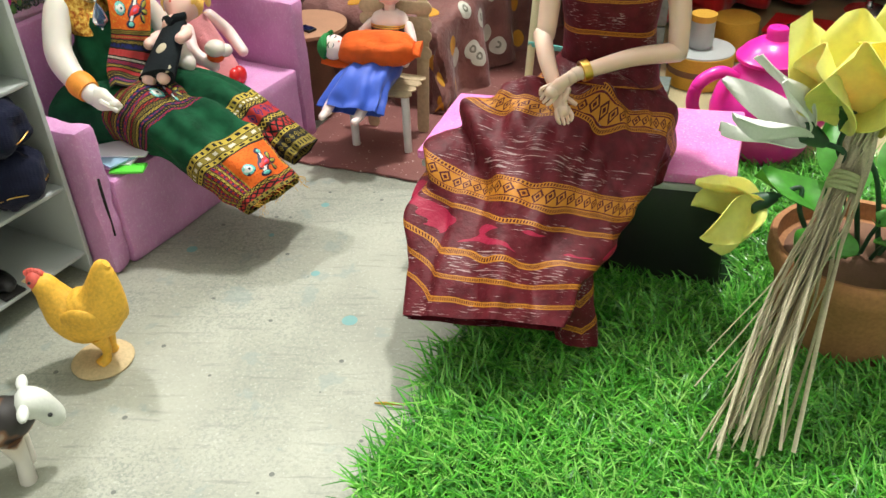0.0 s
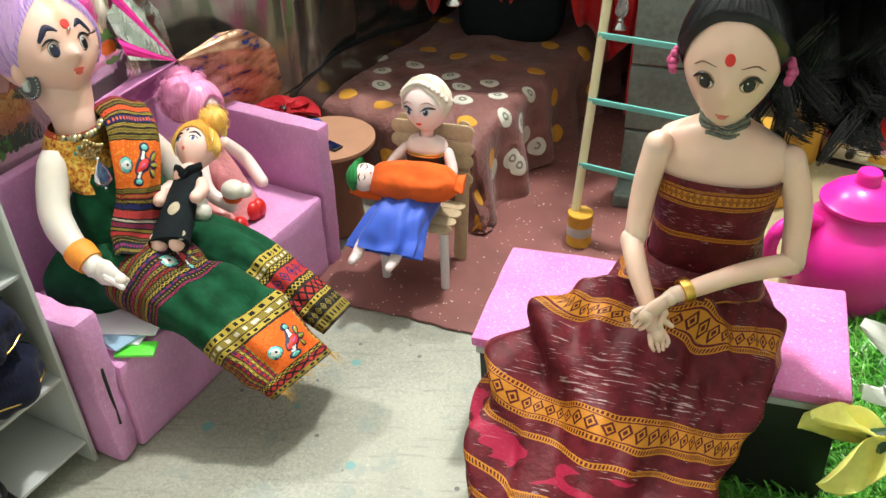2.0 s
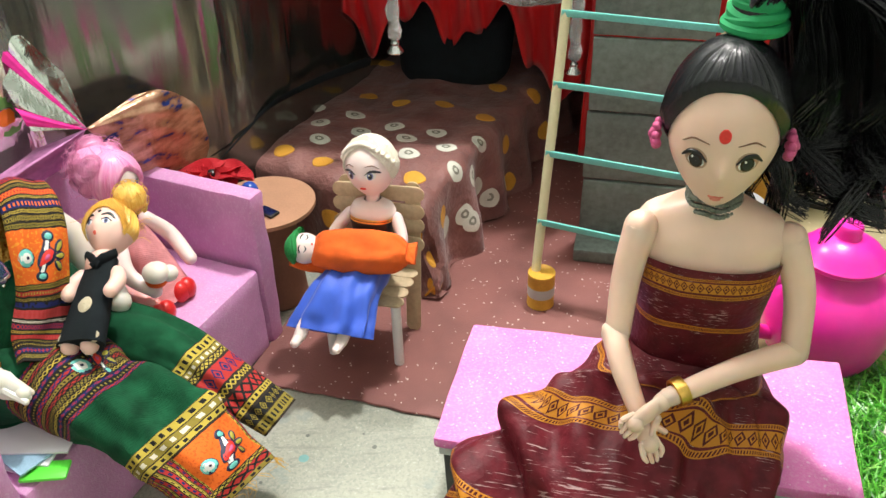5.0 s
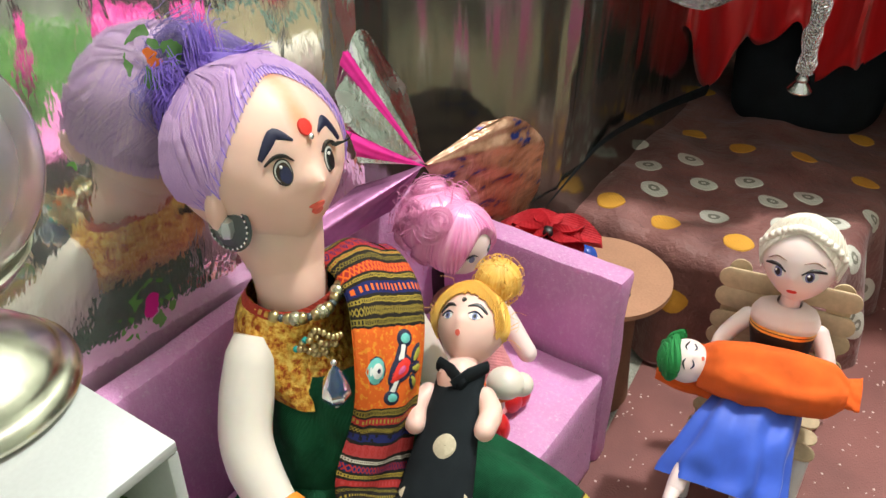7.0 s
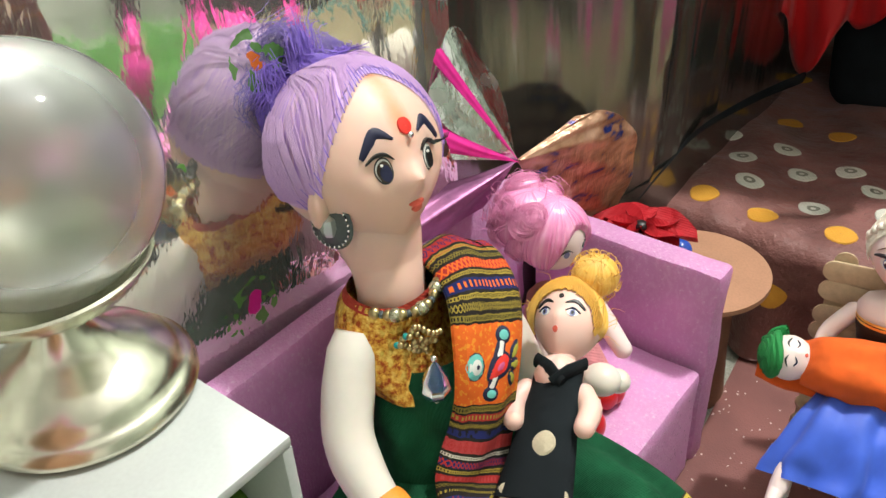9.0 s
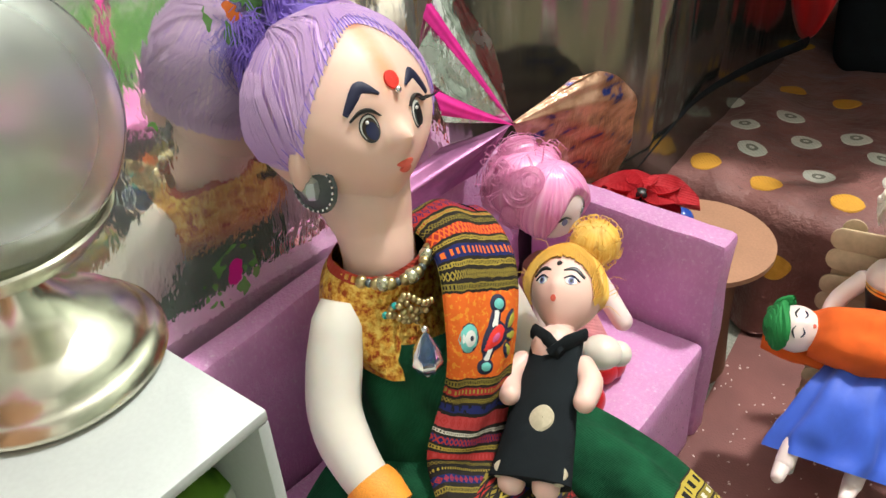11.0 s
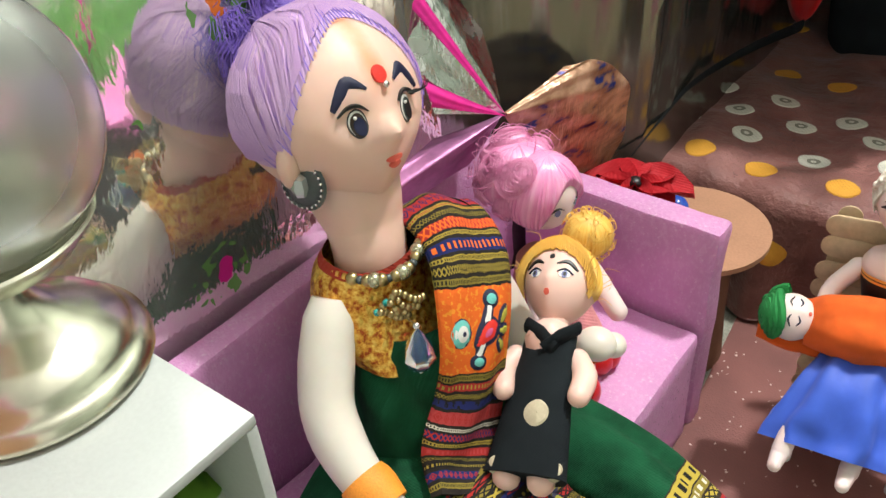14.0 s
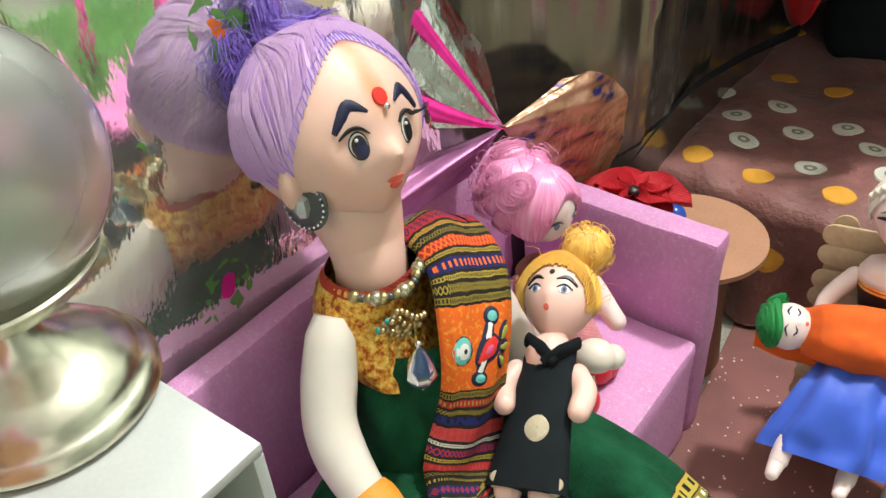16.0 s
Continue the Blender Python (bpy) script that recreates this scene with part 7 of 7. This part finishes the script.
wide = np.interp(np.linspace(0, 1, 48), np.linspace(0, 1, 12), [o[3] for o in outline])
for i, p in enumerate(spine):
    t = unit(spine[min(i + 1, 47)] - spine[max(i - 1, 0)])
    up = unit(np.cross((0, 1, 0), t))
    rows.append([p + up * deep[i] * math.cos(q) * (1 + 0.03 * math.sin(9 * q + i * 0.6)) + arr(0, 1, 0) * wide[i] * math.sin(q) for q in np.linspace(0, 2 * math.pi, 30, endpoint=False)])
hb.grid(rows, HEN_BODY, True, None, True)
for k in (-1, 1):
    hb.ball((-0.0010, k * 0.0096, 0.0330), (0.0100, 0.0028, 0.0064), HEN_BODY, 12, 18)
part("body", hb, hen)
hh = Shape()
for k in range(5):
    hh.ball((0.0180 + 0.0016 * k, 0, 0.0538 - 0.0003 * (k - 2) ** 2), (0.0018, 0.0014, 0.0019), COMB, 8, 10)
hh.ball((0.0228, 0.0, 0.0440), (0.0020, 0.0022, 0.0036), COMB, 8, 10)
hh.ball((0.0208, 0, 0.0492), (0.0044, 0.0050, 0.0052), COMB, 10, 14)
part("comb", hh, hen, "red comb, face and wattles")
part("beak", Shape().lathe([(0.0016, 0.0), (0.0010, 0.0025), (0.0002, 0.0042)], HEN_BASE, (0.0245, 0, 0.0485), 10, (1, 0, -0.25)), hen)
for k in (-1, 1):
    part("eye", Shape().ball((0.0212, k * 0.0049, 0.0505), 0.0008, BLACK, 6, 8), hen)
    part("leg", Shape().tube(smooth_path([(-0.0030, k * 0.0040, 0.0200), (-0.0045, k * 0.0028, 0.0120), (-0.0040, k * 0.0030, 0.0065), (-0.0020, k * 0.0050, 0.0025)], 12), [0.0048, 0.0042, 0.0036, 0.0030, 0.0026, 0.0023, 0.0022, 0.0022, 0.0024, 0.0028, 0.0034, 0.0040], HEN_BODY, 10), hen)
part("base", Shape().lathe([(0.0005, 0.0), (0.0148, 0.0), (0.0152, 0.0010), (0.0142, 0.0022), (0.0090, 0.0034), (0.0005, 0.0042)], HEN_BASE, (0.001, 0, 0), 36), hen)


# ---- toy calf ----
def calf_mat():
    g = Graph("calf_coat", (0.7, 0.65, 0.58), 0.6)
    vec = g.coords()
    n = g.math("SUBTRACT", g.noise(vec, 62, 2), g.math("MULTIPLY", g.math("SUBTRACT", g.split(vec)[2], 0.0245), 20.0))
    g.put("Base Color", g.ramp(n, [(0.40, (0.030, 0.026, 0.024)), (0.44, (0.22, 0.10, 0.05)), (0.50, (0.68, 0.60, 0.50)), (0.8, (0.76, 0.72, 0.66))]))
    g.bump(g.noise(vec, 500), 0.3, 0.0005)
    return g.mat


COAT = calf_mat()
CALF = frame_at((-0.1840, 0.2540, 0.0), (0.84, 0.42, 0)) @ Matrix.Scale(1.24, 4)
calf = thing("toy_calf", None, CALF, "white, brown and black plastic toy calf on the floor", "toy calf")
part("body", Shape().tube(smooth_path([(-0.022, 0, 0.026), (-0.010, 0, 0.0265), (0.006, 0, 0.0265), (0.013, 0, 0.028), (0.018, 0, 0.0305)], 20), list(np.interp(np.linspace(0, 1, 20), [0, 0.1, 0.4, 0.75, 1], [0.005, 0.0095, 0.0102, 0.0085, 0.0052])), COAT, 20), calf)
hd = Shape()
hd.tube(smooth_path([(0.0145, 0, 0.0330), (0.0220, 0, 0.0295), (0.0268, 0, 0.0195)], 12), [0.0030, 0.0058, 0.0064, 0.0064, 0.0062, 0.0058, 0.0054, 0.0050, 0.0048, 0.0046, 0.0040, 0.0026], WHITE_PETAL, 16)
part("head", hd, calf, "white head")
for k in (-1, 1):
    part("ear", Shape().ball((0.0178, k * 0.0088, 0.0345), (0.0022, 0.0048, 0.0018), WHITE_PETAL, 8, 10), calf)
    part("eye", Shape().ball((0.0252, k * 0.0050, 0.0275), 0.0009, BLACK, 6, 8), calf)
    for x in (-0.016, 0.010):
        part("leg", Shape().tube([(x, k * 0.0055, 0.022), (x + 0.001, k * 0.0056, 0.011), (x, k * 0.0056, 0.0)], [0.0046, 0.0028, 0.0032], COAT, 12), calf)
part("tail", Shape().tube([(-0.025, 0, 0.030), (-0.030, 0, 0.024), (-0.030, 0, 0.013)], [0.0014, 0.0011, 0.0018], BLACK, 8), calf)

# ---- flower pot with cloth flowers ----
PX, PY = 0.2290, 0.3640
planter = thing("flower_pot", None, Matrix.Translation((PX, PY, 0.004)), "round terracotta pot holding cloth flowers on the grass", "flower pot")
part("pot", Shape().lathe([(0.0005, 0.0), (0.0310, 0.0), (0.0325, 0.0015), (0.0385, 0.0420), (0.0390, 0.0440), (0.0425, 0.0450), (0.0432, 0.0470), (0.0432, 0.0560), (0.0420, 0.0575), (0.0395, 0.0570), (0.0380, 0.0480), (0.0005, 0.0470)], TERRA, n=64), planter)
part("soil", Shape().lathe([(0.0380, 0.0475), (0.02, 0.0500), (0.0005, 0.0495)], CARD_EDGE, n=30), planter)


def bloom(name, place, way, petals, length, width, mat, opening, label, stem_from):
    """A cloth flower: petals round an axis, green cup, stem into the pot."""
    ob = thing(name, None, None, label, "flower", "flowers in the pot")
    axis = unit(way)
    x = unit(np.cross(axis, (0.2, 0.1, 0.97)))
    y = np.cross(axis, x)
    base = Matrix(((x[0], y[0], axis[0], place[0]), (x[1], y[1], axis[1], place[1]), (x[2], y[2], axis[2], place[2]), (0, 0, 0, 1)))
    for k in range(petals):
        sh = petal(length * (1 - 0.08 * (k % 2)), width, mat, 0.22, -0.35, 0.3, 0.0006, k * 1.3)
        part("petal", sh, ob, "", base @ Matrix.Rotation(k * 2 * math.pi / petals + 0.2 * (k % 2), 4, "Z") @ Matrix.Rotation(radians(-opening - 6 * (k % 3)), 4, "Y"))
    part("cup", Shape().lathe([(0.0005, -0.010), (0.0024, -0.010), (0.0045, -0.004), (0.0056, 0.003), (0.0030, 0.005)], LEAF_DARK, n=14), ob, "dark green cup", base)
    a = arr(*place) - axis * 0.010
    b = arr(*stem_from)
    part("stem", Shape().tube(smooth_path([a, a - axis * 0.012, (a + b) / 2 + arr(0, 0, 0.008), b], 18), 0.0013, LEAF_DARK, 8), ob)
    return ob


LEAF_DARK = plain("dark_leaf", (0.02, 0.075, 0.03), 0.5, 0.0, 80, 0.3)
soil = (PX, PY, 0.053)
bloom("yellow_flower", (0.2020, 0.3520, 0.1385), (-0.05, -0.12, 1), 6, 0.046, 0.019, YELLOW_PETAL, 42, "large open yellow cloth flower", soil)
bloom("yellow_flower", (0.2230, 0.3690, 0.1330), (0.35, -0.30, 0.8), 5, 0.048, 0.021, YELLOW_PETAL, 40, "large yellow cloth flower leaning outwards", (PX + 0.01, PY, 0.053))
bloom("yellow_flower", (0.1767, 0.3720, 0.0790), (-0.80, -0.05, -0.30), 4, 0.034, 0.0115, YELLOW_PETAL, 42, "drooping yellow cloth flower beside the pot", (PX - 0.02, PY, 0.053))
bloom("white_flower", (0.1862, 0.3500, 0.1285), (-0.80, -0.10, 0.50), 5, 0.044, 0.0068, WHITE_PETAL, 50, "white cloth lily on a dark stem", (PX - 0.015, PY + 0.005, 0.053))
rnd = random.Random(21)
for k, (x, y, z, az, pitch, ln) in enumerate(((0.232, 0.360, 0.075, -0.7, 35, 0.050), (0.235, 0.352, 0.070, -1.4, 20, 0.048), (0.244, 0.362, 0.068, -0.2, 25, 0.050), (0.214, 0.362, 0.074, 2.6, 30, 0.044), (0.222, 0.378, 0.080, 1.6, 50, 0.046), (0.240, 0.372, 0.090, 0.6, 55, 0.046), (0.212, 0.350, 0.072, -2.4, 10, 0.036), (0.246, 0.348, 0.082, -1.2, 5, 0.052), (0.252, 0.358, 0.088, -0.6, 12, 0.054))):
    leaf = thing("cloth_leaf", None, Matrix.Translation((x, y, z)) @ Matrix.Rotation(az, 4, "Z") @ Matrix.Rotation(radians(-pitch), 4, "Y"), "broad green cloth leaf rising from the pot", "leaf", "leaves in the pot")
    part("blade", petal(ln, 0.014, LEAF, -0.18, 0.3, 0.2, 0.0005, k), leaf)
    part("stalk", Shape().tube([(0.002, 0, 0.0), (-0.006, 0, -0.006), (-0.014, 0, -0.014)], 0.0011, LEAF_DARK, 7), leaf)

# ---- bundle of dry grass leaning on the pot ----
broom = thing("straw_bundle", None, None, "tied bundle of dry straw leaning against the pot", "straw bundle")
KNOT = arr(0.2060, 0.3480, 0.1040)
rnd = random.Random(9)
for k in range(40):
    o = arr(rnd.gauss(0, 0.0028), rnd.gauss(0, 0.0028), 0)
    foot = arr(0.158 + rnd.gauss(0, 0.0085), 0.2740 + rnd.gauss(0, 0.008), 0.006 + abs(rnd.gauss(0.004, 0.010)))
    topp = KNOT + arr(0.010 + rnd.gauss(0, 0.004), 0.012 + rnd.gauss(0, 0.004), 0.034 + rnd.gauss(0, 0.004))
    mid = (KNOT + foot) / 2 + arr(rnd.gauss(0, 0.003), rnd.gauss(0, 0.003), 0.004)
    p = smooth_path([topp, KNOT + o, mid + o * 0.8, foot], 12)
    part("straw", Shape().tube(p, rnd.uniform(0.0011, 0.0020), STRAW, 5, True, 0.32), broom)
for k in range(8):
    foot = arr(0.152 + rnd.gauss(0, 0.006), 0.300 + rnd.gauss(0, 0.012), 0.012 + rnd.uniform(0, 0.03))
    p = smooth_path([KNOT, (KNOT + foot) / 2 + arr(0.008, 0, 0.006), foot], 10)
    part("straw", Shape().tube(p, 0.0004, STRAW, 4), broom)
s = Shape()
ax = unit(KNOT - arr(0.158, 0.272, 0.008))
x = unit(np.cross(ax, (0, 0, 1)))
for k in range(4):
    c = KNOT + ax * (k - 1.5) * 0.0018
    s.tube([c + 0.0066 * (math.cos(q) * x + math.sin(q) * np.cross(ax, x)) + ax * 0.0008 * math.sin(q + k) for q in np.linspace(0, 2 * math.pi, 22)], 0.0012, plain("pale_green_tie", (0.42, 0.46, 0.24), 0.7) if k == 0 else bpy.data.materials["pale_green_tie"], 7, False)
part("tie", s, broom, "pale green tie")

# ---- toy kitchen ----
STOVE = frame_at((0.3350, 0.7420, 0.0035), (0.873, -0.488, 0))
stove = thing("toy_stove", None, STOVE, "flat steel toy gas stove on the cream sheet", "stove")
part("body", Shape().slab((0.105, 0.055, 0.018), (0, 0, 0.013), STEEL, 0.002), stove)
part("top_plate", Shape().slab((0.106, 0.050, 0.002), (0, 0.003, 0.0228), RED_PLASTIC, 0.0006), stove, "red enamel top plate")
front = part("front_panel", Shape().slab((0.100, 0.0015, 0.014), (0, -0.0280, 0.013), SILVER, 0.0005), stove)
part("label_plate", Shape().slab((0.020, 0.0008, 0.007), (-0.006, -0.0292, 0.013), YELLOW_CARD, 0.0002), front, "yellow label plate with plain bars")
for k in (-1, 1):
    part("knob", Shape().lathe([(0.0005, 0.004), (0.0034, 0.004), (0.0038, 0.0), (0.0005, 0.0)], BLACK, (k * 0.030, -0.0288, 0.013), 16, (0, -1, 0)), front)
    part("burner", Shape().lathe([(0.0005, 0.0220), (0.0110, 0.0220), (0.0120, 0.0232), (0.0085, 0.0246), (0.0005, 0.0246)], BLACK, (k * 0.026, 0.0, 0), 26), stove)
part("tray", Shape().slab((0.112, 0.060, 0.004), (0, 0, 0.002), BLACK, 0.001), stove)
kp = thing("steel_pot", None, STOVE @ Matrix.Translation((0.026, 0.0, 0.0248)), "small shiny steel pot with lid on the stove", "pot")
part("body", Shape().lathe([(0.0005, 0.0), (0.0165, 0.0), (0.0175, 0.0012), (0.0178, 0.0200), (0.0190, 0.0210), (0.0178, 0.0218), (0.0005, 0.0215)], STEEL, n=36), kp)
part("lid", Shape().lathe([(0.0182, 0.0216), (0.0180, 0.0226), (0.0100, 0.0256), (0.0030, 0.0266), (0.0026, 0.0290), (0.0034, 0.0302), (0.0005, 0.0308)], STEEL, n=36), kp)
roll = thing("tape_roll", None, Matrix.Translation((0.2160, 0.6950, 0.0036)), "yellow and brown striped tape roll with a white top", "tape roll", "tape rolls")
part("tape", Shape().lathe([(0.0005, 0.0), (0.0265, 0.0), (0.0272, 0.0006), (0.0272, 0.0110)], YELLOW_CARD, n=40), roll)
part("stripe", Shape().lathe([(0.0272, 0.0110), (0.0273, 0.0112), (0.0273, 0.0160), (0.0272, 0.0162)], CARD_EDGE, n=40), roll, "brown stripe")
part("rim", Shape().lathe([(0.0272, 0.0162), (0.0272, 0.0270), (0.0265, 0.0276)], YELLOW_CARD, n=40), roll)
part("cover", Shape().lathe([(0.0268, 0.0274), (0.0266, 0.0286), (0.0005, 0.0288)], WHITE, n=40), roll, "white paper cover")
cup = thing("paper_tube", None, Matrix.Translation((0.2150, 0.6980, 0.0326)), "small white paper tube with a yellow rim", "tube")
part("tube", Shape().lathe([(0.0005, 0.0), (0.0095, 0.0), (0.0098, 0.0006), (0.0098, 0.0230), (0.0005, 0.0230)], WHITE, n=26), cup)
part("rim", Shape().lathe([(0.0099, 0.0225), (0.0104, 0.0230), (0.0104, 0.0280), (0.0005, 0.0284)], YELLOW_CARD, n=26), cup)
roll = thing("tape_roll", None, Matrix.Translation((0.2560, 0.7520, 0.0036)), "yellow tape roll standing behind the striped one", "tape roll", "tape rolls")
part("tape", Shape().lathe([(0.0005, 0.0), (0.0195, 0.0), (0.0200, 0.0006), (0.0200, 0.0340), (0.0190, 0.0346), (0.0005, 0.0346)], YELLOW_CARD, n=36), roll)


# ---- a loose blade on the floor ----
thing("grass_blade", Shape().tube(smooth_path([(-0.014, 0.3065, 0.0008), (-0.005, 0.3050, 0.0022), (0.004, 0.3052, 0.0012)], 10), [0.0004, 0.0007, 0.0009, 0.0010, 0.0010, 0.0010, 0.0009, 0.0008, 0.0006, 0.0003], YELLOW_CARD, 6, True, 0.4), None,
      "single dry yellow grass blade lying on the floor", "grass blade")


# ---- artificial grass ----
def grass_inside(x, y):
    edge = -0.0095 + 0.324 * (y - 0.2476)
    if y < 0.445:
        return x > edge + 0.004 * math.sin(y * 90)
    return x > 0.185 and y < 0.548 + 0.004 * math.sin(x * 70)


BLADE = Graph("grass_blade", (0.05, 0.25, 0.03), 0.30, 0.0, Specular_IOR_Level=0.5)
rndv = BLADE.node("ShaderNodeNewGeometry").outputs["Random Per Island"]
BLADE.put("Base Color", BLADE.ramp(rndv, [(0.0, (0.020, 0.14, 0.014)), (0.35, (0.065, 0.34, 0.026)), (0.7, (0.13, 0.49, 0.045)), (1.0, (0.30, 0.62, 0.13))]))


def grass(count, seed):
    r = np.random.RandomState(seed)
    verts, faces = [], []
    made = 0
    while made < count:
        x, y = r.uniform(-0.09, 0.46), r.uniform(0.02, 0.556)
        if not grass_inside(x, y):
            continue
        # thinner where the view never comes close
        if (x > 0.33 and r.rand() < 0.6) or (y < 0.14 and r.rand() < 0.5):
            continue
        under = 0.012 < x < 0.19 and abs((x - 0.1) * 0.2677 + (y - 0.4555) * 0.9635) < 0.036
        q, ln = r.uniform(0, 2 * math.pi), r.uniform(0.012, 0.030)
        if under or (x - PX) ** 2 + (y - PY) ** 2 < 0.033 ** 2:
            continue
        bend, w = r.uniform(0.35, 1.35), r.uniform(0.00042, 0.00085)
        lean = r.uniform(0.1, 0.5)
        dx, dy = math.cos(q), math.sin(q)
        base = len(verts)
        for t in (0.0, 0.35, 0.7, 1.0):
            a = lean + bend * t
            h = ln * (math.sin(a + 0.4) * 0 + t * math.cos(lean * 0.8) - 0.45 * bend * t * t * 0.8)
            o = ln * (t * math.sin(lean) + 0.5 * bend * t * t * 0.75)
            k = w * (1 - 0.8 * t * t)
            cx, cy, cz = x + dx * o, y + dy * o, 0.001 + max(0.0005 * t, h * 0.72)
            verts.append((cx - dy * k, cy + dx * k, cz))
            verts.append((cx + dy * k, cy - dx * k, cz + 0.0002))
        for j in (0, 2, 4):
            faces.append((base + j, base + j + 1, base + j + 3, base + j + 2))
        made += 1
    me = bpy.data.meshes.new("grass")
    me.from_pydata(verts, [], faces)
    me.materials.append(BLADE.mat)
    me.polygons.foreach_set("use_smooth", [True] * len(faces))
    return me


tagged(new("grass", grass(62000, 3)), "bright green artificial grass carpet with curled blades", "grass", kind="stuff")
s, rows = Shape(), []
ys = np.linspace(0.02, 0.445, 40)
rows = [[(-0.0095 + 0.324 * (y - 0.2476) + 0.004 * math.sin(y * 90) + d, y, z) for d, z in ((0.0, 0.0003), (0.0, 0.0016), (0.12, 0.0016), (0.46, 0.0016))] for y in ys]
s.grid(rows, plain("turf_backing", (0.012, 0.05, 0.012), 0.95))
s.grid([[(x, y, 0.0042) for x in np.linspace(0.186, 0.46, 6)] for y in np.linspace(0.4455, 0.546, 6)], bpy.data.materials["turf_backing"])
thing("grass_backing", s, None, "dark green backing of the artificial grass carpet", "grass carpet", kind="structure")
